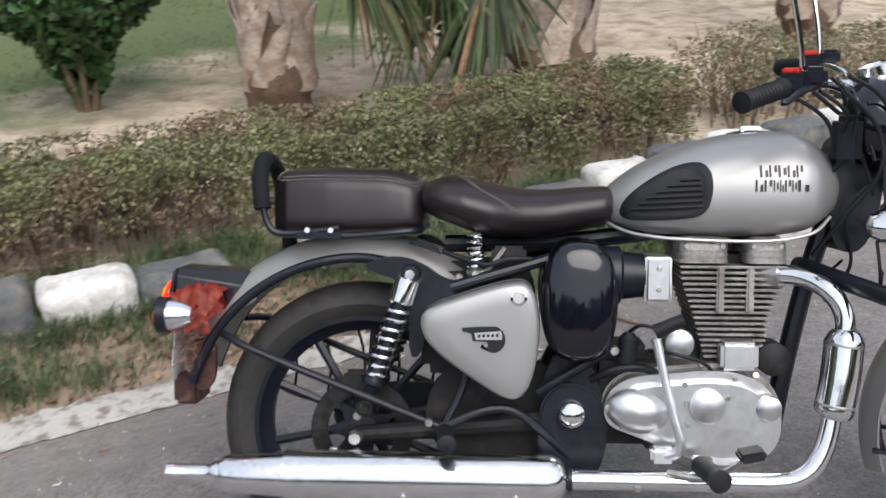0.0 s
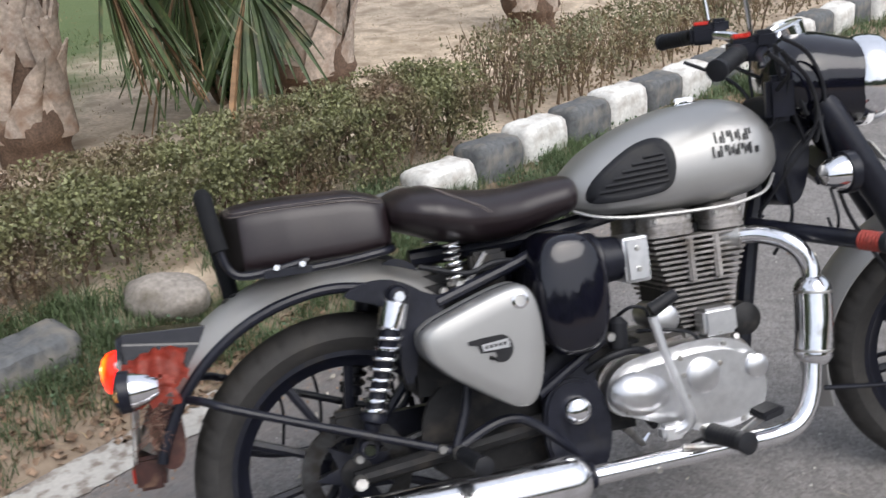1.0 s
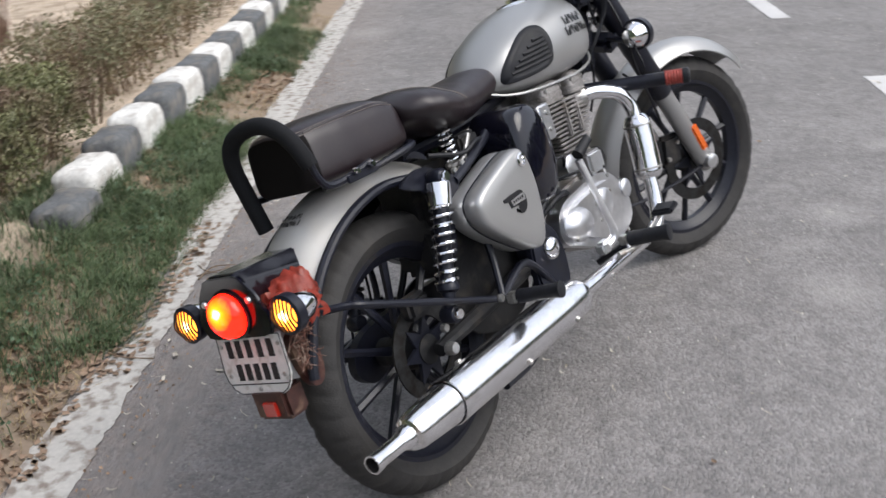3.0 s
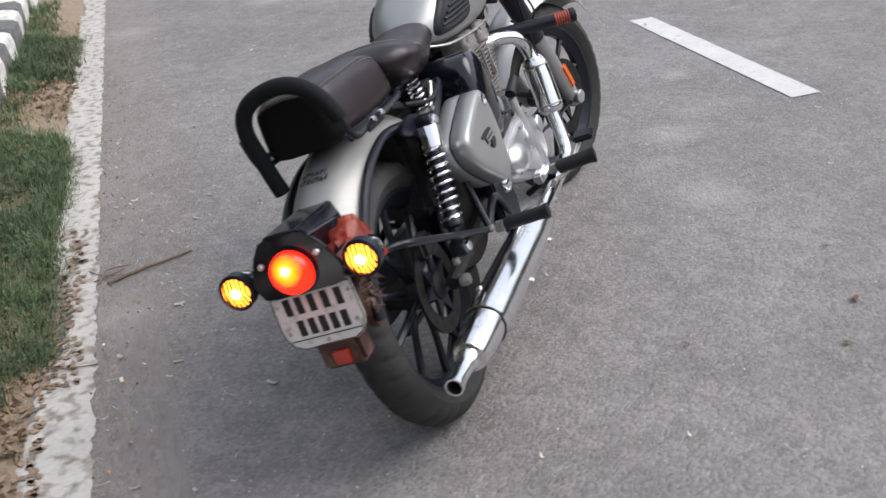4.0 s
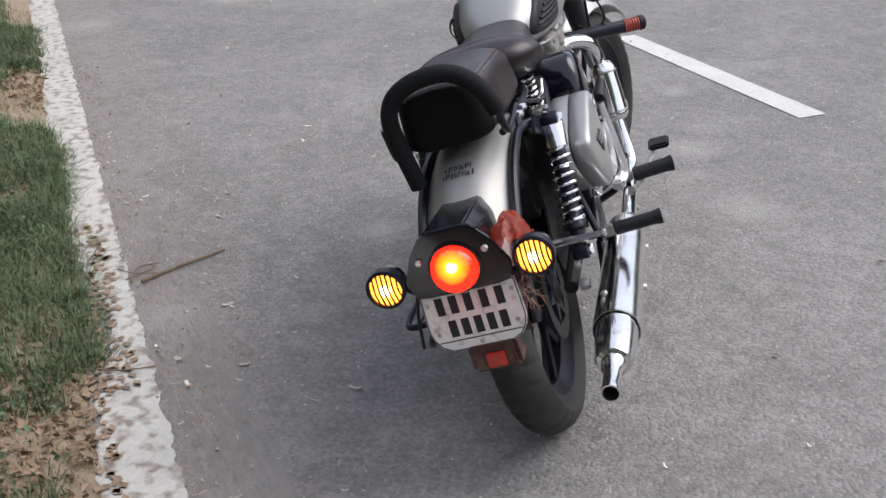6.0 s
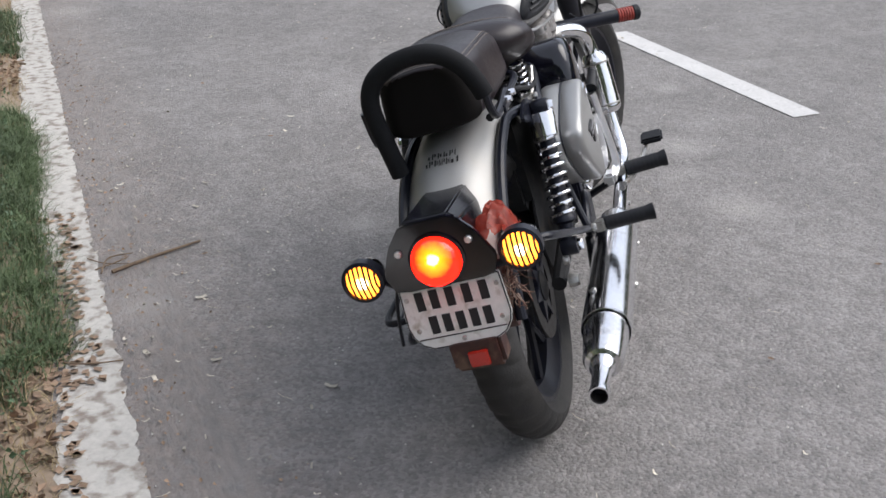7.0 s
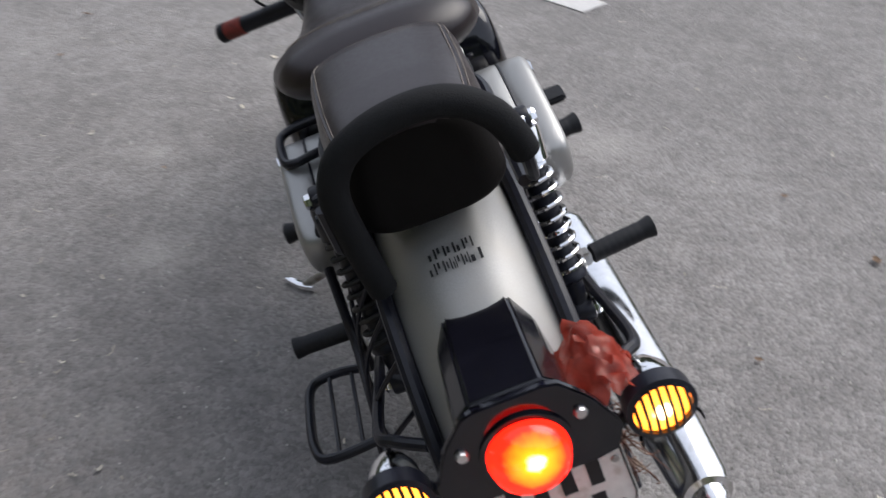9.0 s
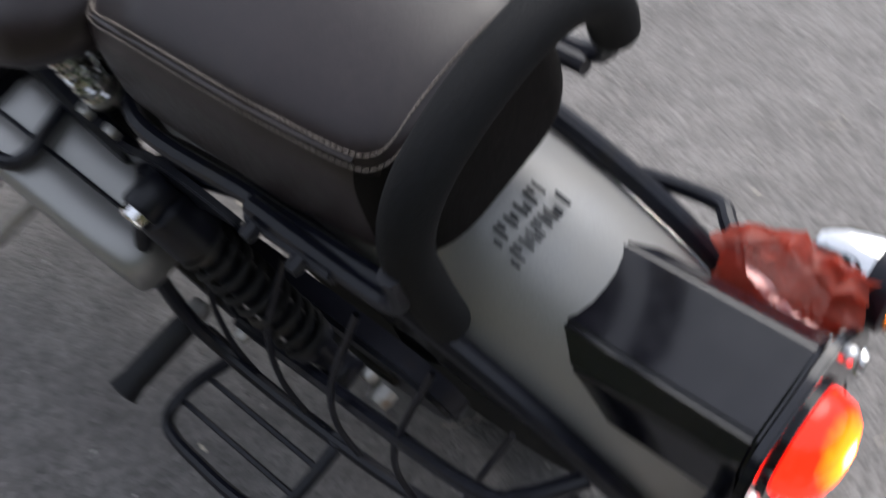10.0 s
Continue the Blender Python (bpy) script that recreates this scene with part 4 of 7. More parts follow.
rp = random.Random(77)
pv, pf = [], []
for _ in range(2200):
    s, o, q = rp.uniform(-1.5, 6), rp.uniform(-3, 0.95), rp.uniform(0.0015, 0.0045)
    k = len(pv)
    pv += [(s + q, o, 0), (s, o + q, 0), (s - q, o, 0), (s, o - q, 0), (s + rp.uniform(-q, q) * 0.4, o, q * 1.2)]
    pf += [(k, k + 1, k + 4), (k + 1, k + 2, k + 4), (k + 2, k + 3, k + 4), (k + 3, k, k + 4)]
GRIT = shader("grit", (0.42, 0.40, 0.37), 0.9, 0.0, 0.2, 60, 5, spread=0.5)
grit = raw("grit", pv, pf, GRIT)
grit.matrix_world = ROAD @ pose(0, 0, 0.001)
tagged(grit, "pale loose grit scattered on the asphalt", "gravel", kind="stuff")

bits = []
rz = random.Random(41)
for _ in range(150):
    s, o, a, ln = rz.uniform(-0.6, 4.5), rz.uniform(-1.6, 0.9), rz.uniform(0, 3.14), rz.uniform(0.012, 0.045)
    bits.append((s, o, a, ln))
sv, sf = [], []
for s, o, a, ln in bits:
    k, dx, dy = len(sv), math.cos(a), math.sin(a)
    for t in (-0.5, 0.1, 0.5):
        bend = 0.12 * ln * (1 - 4 * t * t)
        sv += [(s + dx * ln * t - dy * (bend + w), o + dy * ln * t + dx * (bend + w), 0.003 + 0.004 * (t + 0.5)) for w in (-0.0009, 0.0009)]
    sf += [(k, k + 1, k + 3, k + 2), (k + 2, k + 3, k + 5, k + 4)]
straws = raw("loose_straw", sv, sf, STRAW)
straws.matrix_world = ROAD
tagged(straws, "pale straw stalks scattered on the asphalt", "straw", kind="stuff")

spots = patches(1500, -0.9, 4.5, 1.08, 1.45, 23, 0.12, 2.5) + patches(260, 0.0, 0.62, 1.04, 1.45, 26, -0.2, 2.5) + patches(220, 0.5, 1.7, 0.96, 1.10, 28, 0.0, 2.5)
lv, lf = leaves([(s, o, height(s, o) + 0.008) for s, o in spots], 0.034, 31, 1.6)
lv = [(x, y, max(z, 0.009)) for x, y, z in lv]
mulch = raw("leaf_litter", lv, lf, LITTER)
mulch.matrix_world = ROAD
tagged(mulch, "brown leaf litter and husks among the weeds", "leaf litter", kind="stuff")

spots = patches(1300, -1.4, 4.5, 1.14, 1.52, 27, 0.16, 2.0)
rk = random.Random(5)
wv, wf = leaves([(s, o, height(s, o) + rk.uniform(0.01, 0.065)) for s, o in spots], 0.021, 33, 0.9)
weeds = raw("broadleaf_weeds", wv, wf, WEED)
weeds.matrix_world = ROAD
tagged(weeds, "low broad-leaved green weeds along the verge", "weeds", kind="stuff")

rd = random.Random(15)
bits = [(rd.uniform(-0.8, 4.5), 0.93 - abs(rd.gauss(0, 0.11)), 0.005) for _ in range(420)]
dv, df = leaves(bits, 0.013, 35, 2.2)
debris = raw("roadside_debris", dv, df, LITTER)
debris.matrix_world = ROAD
tagged(debris, "brown crumbs of leaf and straw along the painted line", "debris", kind="stuff")


# ---- the motorcycle: x forward, y to its left, z up, from under the rear wheel; it leans on its side stand ----
LEAN = 17.5
bike = tagged(new("motorcycle"), "gunmetal grey motorcycle with brown leather seats, leaning on its side stand", "motorcycle")
bike.matrix_world = pose(0, -0.006, 0, -LEAN, 0, 1.3)
REAR, FRONT = Vector((-0.03, 0, 0.324)), Vector((1.478, 0, 0.331))
RAKE, STEER = radians(26), radians(-22)
STEM = Vector((1.05, 0, 1.0))
TURNED = Matrix.Translation(STEM) @ Matrix.Rotation(STEER, 4, Vector((-math.sin(RAKE), 0, math.cos(RAKE)))) @ Matrix.Translation(-STEM)


def group(name, label=""):
    """A part that holds further pieces."""
    g = new(name)
    g.parent = bike
    if label:
        g["label"] = label
    return g


def steered(bm):
    bmesh.ops.transform(bm, matrix=TURNED, verts=bm.verts[:])
    return bm


def same(bm):
    return bm


def bolt(parent, at, axis, r=0.008, h=0.008, material=None, turn=same, name="bolt"):
    bm = bmesh.new()
    lathe(bm, ((r, 0), (r, h * 0.6), (r * 0.8, h), (0.001, h)), at, axis, 8)
    return part(name, turn(bm), material or STEEL, parent)


def torus_tyre(centre, radius, half, inner, turn):
    """A tyre with a rounded crown and slanting grooves on its shoulders."""
    bm = bmesh.new()
    seg, rings = 252, []
    prof = [(inner, -half * 0.62), (inner + 0.012, -half * 0.82), (radius - 0.045, -half), (radius - 0.026, -half * 0.9), (radius - 0.012, -half * 0.66), (radius - 0.004, -half * 0.36), (radius, -half * 0.1),
            (radius, half * 0.1), (radius - 0.004, half * 0.36), (radius - 0.012, half * 0.66), (radius - 0.026, half * 0.9), (radius - 0.045, half), (inner + 0.012, half * 0.82), (inner, half * 0.62)]
    for k in range(seg):
        row = []
        for i, (r, h) in enumerate(prof):
            a = 6.28318 * (k + (0.9 * abs(h) / half) * 2.6) / seg
            cut = 0.0038 if (k % 7 in (0, 1) and 3 <= i <= 5) or (k % 7 in (3, 4) and 8 <= i <= 10) else 0.0
            row.append(bm.verts.new(centre + Vector(((r - cut) * math.cos(a), h, (r - cut) * math.sin(a)))))
        rings.append(row)
    for k in range(seg):
        a, b = rings[k], rings[(k + 1) % seg]
        for i in range(len(prof) - 1):
            bm.faces.new((a[i], a[i + 1], b[i + 1], b[i]))
        bm.faces.new((a[-1], a[0], b[0], b[-1]))
    bmesh.ops.recalc_face_normals(bm, faces=bm.faces[:])
    return turn(bm)


def wheel(name, centre, radius, half, rim_r, turn, disc_side, disc_r, label):
    w = group(name, label)
    part("tyre", torus_tyre(centre, radius, half, rim_r, turn), TYRE, w, "dusty black rubber tyre", angle=30)
    bm = bmesh.new()
    ring_lathe(bm, ((rim_r + 0.006, -half * 0.66), (rim_r + 0.006, half * 0.66), (rim_r - 0.008, half * 0.66), (rim_r - 0.016, half * 0.45), (rim_r - 0.034, half * 0.22), (rim_r - 0.034, -half * 0.22), (rim_r - 0.016, -half * 0.45), (rim_r - 0.008, -half * 0.66)), centre, (0, 1, 0), 72)
    part("rim", turn(bm), SATIN, w, "black alloy rim")
    bm = bmesh.new()
    lathe(bm, ((0.02, -0.075), (0.034, -0.07), (0.036, -0.04), (0.045, -0.02), (0.045, 0.02), (0.036, 0.04), (0.034, 0.07), (0.02, 0.075)), centre, (0, 1, 0), 24)
    part("hub", turn(bm), DUSTY_SHADED, w)
    for k in range(10):
        a = 6.28318 * (k + 0.35) / 10
        d = Vector((math.cos(a), 0, math.sin(a)))
        bm = bmesh.new()
        tube(bm, (centre + d * 0.035 + Vector((0, 0.012 * (-1) ** k, 0)), centre + d * 0.12 + Vector((0, 0.009 * (-1) ** k, 0)), centre + d * (rim_r - 0.028)), (0.013, 0.0095, 0.0115), 6, 4)
        part("spoke", turn(bm), SATIN, w)
    y = disc_side * 0.062
    bm = bmesh.new()
    ring_lathe(bm, ((disc_r, y - 0.0025), (disc_r, y + 0.0025), (disc_r - 0.038, y + 0.0025), (disc_r - 0.038, y - 0.0025)), centre, (0, 1, 0), 60)
    part("brake_disc", turn(bm), DISC, w, "dark steel brake disc")
    bm = bmesh.new()
    star = [((disc_r - 0.030 if k % 2 else 0.042) * math.cos(0.449 * k), (disc_r - 0.030 if k % 2 else 0.042) * math.sin(0.449 * k)) for k in range(14)]
    slab(bm, star, lambda u, v, k: centre + Vector((u, y - disc_side * 0.004 + disc_side * 0.009 * k, v)), 0.001)
    part("disc_carrier", turn(bm), SATIN, w, "black star-shaped disc carrier")
    return w


rear_wheel = wheel("rear_wheel", REAR, 0.324, 0.056, 0.248, same, -1, 0.115, "black alloy rear wheel")
front_wheel = wheel("front_wheel", FRONT, 0.332, 0.047, 0.252, steered, -1, 0.135, "black alloy front wheel turned to the right")


def arc_fender(centre, crown, edge, half, a0, a1, turn, n=44, lip=0.004):
    """A mudguard: a domed strip bent round the wheel, with a rolled edge and thickness."""
    bm = bmesh.new()
    rows = []
    for i in range(n + 1):
        a = radians(a0 + (a1 - a0) * i / n)
        end = min(i, n - i) / n
        taper = 1 - 0.10 * max(0, 1 - end * 14)
        row = []
        for j in range(13):
            u = (j / 12 - 0.5) * 2
            q = abs(u) ** 2.6
            r = crown - (crown - edge) * q
            row.append((u * half * taper * (1.0 if abs(u) < 0.99 else 1.03), r, a))
        for u, r, aa in reversed(list(row)):
            row.append((u * 0.975, r - lip, aa))
        rows.append([bm.verts.new(centre + Vector((r * math.cos(aa), y, r * math.sin(aa)))) for y, r, aa in row])
    skin(bm, rows)
    bmesh.ops.recalc_face_normals(bm, faces=bm.faces[:])
    return turn(bm)


rear_fender = part("rear_fender", arc_fender(REAR, 0.437, 0.380, 0.088, 56, 163, same), DUSTY_PAINT, bike, "gunmetal painted steel rear mudguard", angle=40)
front_fender = part("front_fender", arc_fender(FRONT, 0.395, 0.352, 0.068, 42, 198, steered), PAINT, bike, "gunmetal painted steel front mudguard", angle=40)


def lettering(parent, rows, place, depth, material=LOGO, name="badge_mark"):
    """A maker's mark as plain blocks."""
    pieces = []
    for v0, v1, spans in rows:
        for k, (u0, u1) in enumerate(spans):
            w, h = (u1 - u0) * 0.25, v1 - v0
            pieces.append((v0, v1, u0, u0 + w))
            pieces.append((v0 + h * (0.0, 0.45, 0.2)[k % 3], v1 - h * (0.42, 0.0, 0.2)[k % 3], u1 - w * 1.25, u1))
    n = 2
    for v0, v1, u0, u1 in pieces:
        bm = bmesh.new()
        grid = [[bm.verts.new(place(u0 + (u1 - u0) * i / n, v, k * depth)) for i in range(n + 1)] for k, v in ((0, v0), (1, v0), (1, v1), (0, v1))]
        for a, b in zip(grid, grid[1:] + grid[:1]):
            for i in range(n):
                bm.faces.new((a[i], a[i + 1], b[i + 1], b[i]))
        for i in (0, n):
            bm.faces.new([g[i] for g in grid])
        bmesh.ops.recalc_face_normals(bm, faces=bm.faces[:])
        part(name, bm, material, parent, smooth=False)


def on_rear_fender(u, v, d):
    a = radians(116.8) + v / 0.437
    return REAR + Vector(((0.4375 + d) * math.cos(a), u, (0.4375 + d) * math.sin(a)))


TOP = ([(-0.030, -0.020), (-0.018, -0.008), (-0.006, 0.004), (0.006, 0.016), (0.018, 0.026)])
LOW = ([(-0.034, -0.025), (-0.023, -0.014), (-0.012, -0.006), (-0.004, 0.0), (0.002, 0.009), (0.011, 0.016), (0.018, 0.032)])
lettering(rear_fender, ((0.002, 0.016, [(-b, -a) for a, b in TOP]), (-0.018, -0.003, [(-b, -a) for a, b in LOW])), lambda u, v, d: on_rear_fender(u, -v, d), 0.0008)

# rear frame loop along the mudguard
for side in (-1, 1):
    bm = bmesh.new()
    pts = [REAR + Vector((0.386 * math.cos(radians(a)), side * 0.100, 0.386 * math.sin(radians(a)))) for a in (164, 158, 144, 130, 116, 102, 88)]
    tube(bm, pts + [Vector((0.10, side * 0.125, 0.69))], 0.011, 10)
    part("frame_loop", bm, SATIN, bike, "black rear frame tube")


# ---- tail ----
TC = 0.0
tail = group("tail_unit", "black tail lamp bracket with a round red lamp")
bm = bmesh.new()
outline = [(0.092, 0.550), (0.107, 0.588), (0.082, 0.640), (0.050, 0.677), (-0.050, 0.677), (-0.082, 0.640), (-0.107, 0.588), (-0.092, 0.550)]
outline = [q for i, p in enumerate(outline) for q in (Vector(p).lerp(Vector(outline[i - 1]), 0.12), Vector(p).lerp(Vector(outline[(i + 1) % 8]), 0.12))]
slab(bm, outline, lambda u, v, k: Vector((-0.448 - 0.008 * k, TC + u, v)), 0.002)
part("bracket_plate", bm, GLOSS, tail, "glossy black bracket plate")
bm = bmesh.new()
ends = []
for x, lead, top, edge, hw in ((-0.447, 0.0, 0.681, 0.664, 0.060), (-0.276, 0.014, 0.672, 0.640, 0.060)):
    ends.append([bm.verts.new((x - lead * f, TC + y, z)) for f, y, z in ((1.6, hw + 0.010, 0.590), (1, hw, edge), (0, 0.040, top), (0, -0.040, top), (1, -hw, edge), (1.6, -hw - 0.010, 0.590))])
skin(bm, ends)
bmesh.ops.recalc_face_normals(bm, faces=bm.faces[:])
bmesh.ops.bevel(bm, geom=bm.edges[:], offset=0.0035, segments=3, affect="EDGES", clamp_overlap=True)
part("lamp_housing", bm, SEMIGLOSS, tail, "faceted gloss black lamp housing", angle=25)
LENS_AT = Vector((-0.456, TC, 0.602))
TAIL_GLOW = lens_glow("tail_lens_lit", (2.4, 1.9, 0.9), (1.0, 0.010, 0.003), 3.2, LENS_AT + Vector((-0.032, -0.004, 0.013)), 0.044)
bm = bmesh.new()
lathe(bm, ((0.046, 0), (0.046, 0.010), (0.042, 0.024), (0.031, 0.034), (0.014, 0.039), (0.001, 0.040)), LENS_AT, (-1, 0, 0), 32)
part("lens", bm, TAIL_GLOW, tail, "lit red tail lamp lens")
bm = bmesh.new()
lathe(bm, ((0.052, -0.002), (0.052, 0.004), (0.047, 0.005)), LENS_AT, (-1, 0, 0), 32)
part("lens_ring", bm, GLOSS, tail)
for dy in (-0.066, 0.066):
    bolt(tail, (-0.456, TC + dy, 0.627), (-1, 0, 0), 0.0075, 0.006, ALLOY)

plate = group("number_plate", "white number plate with rounded lower corners")
PO = [(0.097, 0.552), (-0.097, 0.552), (-0.100, 0.476), (-0.095, 0.456), (-0.082, 0.438), (-0.062, 0.428), (0.062, 0.428), (0.082, 0.438), (0.095, 0.456), (0.100, 0.476)]


def on_plate(u, v, k):
    return Vector((-0.438 - 0.0025 * k - 0.10 * (0.552 - v), TC + u, v))


bm = bmesh.new()
slab(bm, PO, on_plate, 0.001)
part("plate_sheet", bm, PLATE, plate, "dirty white enamel sheet")
bm = bmesh.new()
rim = [(u * 0.975, 0.486 + (v - 0.486) * 0.965) for u, v in PO]
for i in range(len(rim)):
    a, b = rim[i], rim[(i + 1) % len(rim)]
    tube(bm, (on_plate(a[0], a[1], 1.3), on_plate(b[0], b[1], 1.3)), 0.0012, 4, smooth=False)
tube(bm, (on_plate(0.084, 0.450, 1.3), on_plate(-0.084, 0.450, 1.3)), 0.0012, 4, smooth=False)
part("plate_border", bm, INK, plate)
for z0, z1, row in ((0.503, 0.543, (0.062, 0.034, 0.004, -0.028, -0.060)), (0.456, 0.494, (0.048, 0.022, -0.004, -0.030, -0.056))):
    for u in row:
        bm = bmesh.new()
        slab(bm, ((u + 0.008, z0 + 0.002), (u - 0.008, z0 + 0.002), (u - 0.008, z1 - 0.002), (u + 0.008, z1 - 0.002)), lambda a, b, k: on_plate(a, b, 1 + 0.5 * k))
        part("character_bar", bm, INK, plate, smooth=False)
for u, v in ((0.086, 0.53), (-0.086, 0.53), (0.0, 0.440), (0.08, 0.468), (-0.08, 0.468)):
    bolt(plate, on_plate(u, v, 1), (-1, 0, 0), 0.005, 0.003, STEEL)
bm = bmesh.new()
box(bm, (-0.458, TC - 0.064, 0.372), (-0.400, TC + 0.036, 0.440), 0.008)
holder = part("reflector_holder", bm, MAROON, bike, "dull maroon plastic reflector holder")
bm = bmesh.new()
box(bm, (-0.465, TC - 0.036, 0.383), (-0.456, TC + 0.002, 0.413), 0.002)
part("reflector", bm, REFLECTOR, holder, "bright red reflector")


def indicator(side, at, name, turn=same, back=-1, glow=True):
    """A bullet turn signal: chrome cup, black bezel, amber lens behind bars."""
    g = group(name, "chrome bullet turn signal with a barred amber lens")
    ax = Vector((back, 0, 0))
    bm = bmesh.new()
    lathe(bm, ((0.004, -0.072), (0.018, -0.066), (0.029, -0.046), (0.034, -0.02), (0.035, 0.0)), at, ax, 26)
    part("cup", turn(bm), CHROME, g, "chrome cup")
    bm = bmesh.new()
    ring_lathe(bm, ((0.039, -0.016), (0.040, 0.006), (0.033, 0.009), (0.033, -0.016)), at, ax, 30)
    part("bezel", turn(bm), SATIN, g, "black bezel")
    bm = bmesh.new()
    lathe(bm, ((0.034, -0.002), (0.033, 0.003), (0.022, 0.009), (0.001, 0.012)), at, ax, 26)
    lit = lens_glow("amber_lens_lit", (3.0, 2.4, 1.3), (1.0, 0.24, 0.02), 4.4, at + ax * 0.01, 0.042) if glow else AMBER
    part("lens", turn(bm), lit, g, "glowing amber lens")
    for k in range(-3, 4):
        y = k * 0.0095
        h = math.sqrt(max(0, 0.035 ** 2 - y * y))
        bm = bmesh.new()
        tube(bm, (at + ax * 0.007 + Vector((0, y, -h)), at + ax * 0.0155 + Vector((0, y, 0)), at + ax * 0.007 + Vector((0, y, h))), 0.0021, 6, 4)
        part("bar", turn(bm), SATIN, g)
    return g


for side in (-1, 1):
    at = Vector((-0.450, TC + side * 0.149, 0.588))
    g = indicator(side, at, "rear_indicator")
    bm = bmesh.new()
    tube(bm, (at + Vector((0.03, -side * 0.02, -0.01)), at + Vector((0.025, -side * 0.05, -0.03)), Vector((-0.43, TC + side * 0.06, 0.575))), 0.008, 8)
    part("stalk", bm, SATIN, g)


# ---- seats ----
def seat_row(rows, x, corner):
    """Low, high and half width of a seat at x, drawn in round its plan corners."""
    lo, hi, hw = (float(np.interp(x, [r[0] for r in rows], [r[k] for r in rows])) for k in (1, 2, 3))
    if corner:
        d = max(0.0, min(x - rows[0][0], rows[-1][0] - x))
        gone = corner - math.sqrt(max(0.0, corner ** 2 - max(0.0, corner - d) ** 2))
        hw, hi, lo = hw - 0.9 * gone, hi - 0.34 * gone, lo + 0.15 * gone
    return lo, hi, hw


def cushion(rows, exponent, flare=0.0, corner=0.0, n=28, segs=44):
    """A padded form lofted along x: rows of (x, low, high, half width)."""
    xs = [r[0] for r in rows]
    bm = bmesh.new()
    rings = []
    steps = np.concatenate((np.linspace(0, 1, 9)[:-1] ** 2 * 0.12, np.linspace(0.12, 0.88, n), 1 - np.linspace(1, 0, 9)[1:] ** 2 * 0.12))
    for t in steps:
        x = xs[0] + (xs[-1] - xs[0]) * float(t)
        lo, hi, hw = seat_row(rows, x, corner)
        end = min(t, 1 - t)
        k = 1.0 if end > 0.06 or corner else 0.80 + 0.20 * math.sqrt(max(0.0, 1 - (1 - end / 0.06) ** 2))
        mid, hz = (lo + hi) / 2, (hi - lo) / 2
        ring = []
        for j in range(segs):
            a = 6.28318 * j / segs
            cy, cz = math.cos(a), math.sin(a)
            y = hw * k * math.copysign(abs(cy) ** (2 / exponent), cy)
            z = mid + hz * k * math.copysign(abs(cz) ** (2 / exponent), cz)
            if cz > 0:
                z -= 0.16 * (y / hw) ** 2 * hz
            elif not flare:
                y *= 1 + 0.10 * cz
            y *= 1 - flare * (z - mid) / hz
            ring.append(bm.verts.new((x, y, z)))
        rings.append(ring)
    skin(bm, rings)
    bmesh.ops.recalc_face_normals(bm, faces=bm.faces[:])
    return bm


PILLION = ((-0.222, 0.762, 0.897, 0.089), (-0.16, 0.761, 0.902, 0.098), (-0.10, 0.760, 0.904, 0.104), (0.03, 0.762, 0.900, 0.106), (0.108, 0.772, 0.878, 0.104))
RIDER = ((0.104, 0.806, 0.870, 0.112), (0.15, 0.788, 0.886, 0.148), (0.20, 0.768, 0.884, 0.160), (0.26, 0.752, 0.868, 0.152), (0.32, 0.748, 0.858, 0.128), (0.38, 0.752, 0.856, 0.112), (0.44, 0.765, 0.862, 0.100), (0.515, 0.782, 0.866, 0.088))
pillion = part("pillion_seat", cushion(PILLION, 5.2, 0.07, 0.040), LEATHER, bike, "dark brown leather pillion seat with double stitching", angle=60)
rider = part("rider_seat", cushion(RIDER, 2.8), LEATHER, bike, "dark brown leather sprung rider seat", angle=60)
bm = cushion(PILLION, 5.2, 0.07, 0.040)
gone = [f for f in bm.faces if f.calc_center_median().x > -0.194 or f.normal.z > 0.45 or f.calc_center_median().z > 0.889]
bmesh.ops.delete(bm, geom=gone, context="FACES")
bm.normal_update()
for v in bm.verts:
    v.co += v.normal * 0.0016
part("seat_back_panel", bm, SEATBACK, pillion, "matt black vinyl back panel", angle=60)


def seat_top(rows, exponent, x, f, flare=0.0, corner=0.0):
    lo, hi, hw = seat_row(rows, x, corner)
    y = hw * f
    hz = (hi - lo) / 2
    z = (lo + hi) / 2 + hz * (max(0, 1 - abs(f) ** exponent)) ** (1 / exponent) - 0.16 * f * f * hz
    return Vector((x, y * (1 - flare * (z - (lo + hi) / 2) / hz), z + 0.0008))


def stitches(parent, pts, n):
    """A run of separate thread stitches along a line."""
    bm = bmesh.new()
    line = curve_points(pts, 6)
    dist = [0.0]
    for a, b in zip(line, line[1:]):
        dist.append(dist[-1] + (b - a).length)
    for k in range(n):
        ends = []
        for t in ((k + 0.12) / n, (k + 0.88) / n):
            d = t * dist[-1]
            ends.append(Vector([float(np.interp(d, dist, [q[i] for q in line])) for i in range(3)]))
        tube(bm, ends, 0.0008, 4, smooth=False)
    part("stitching", bm, THREAD, parent, "pale thread stitching")


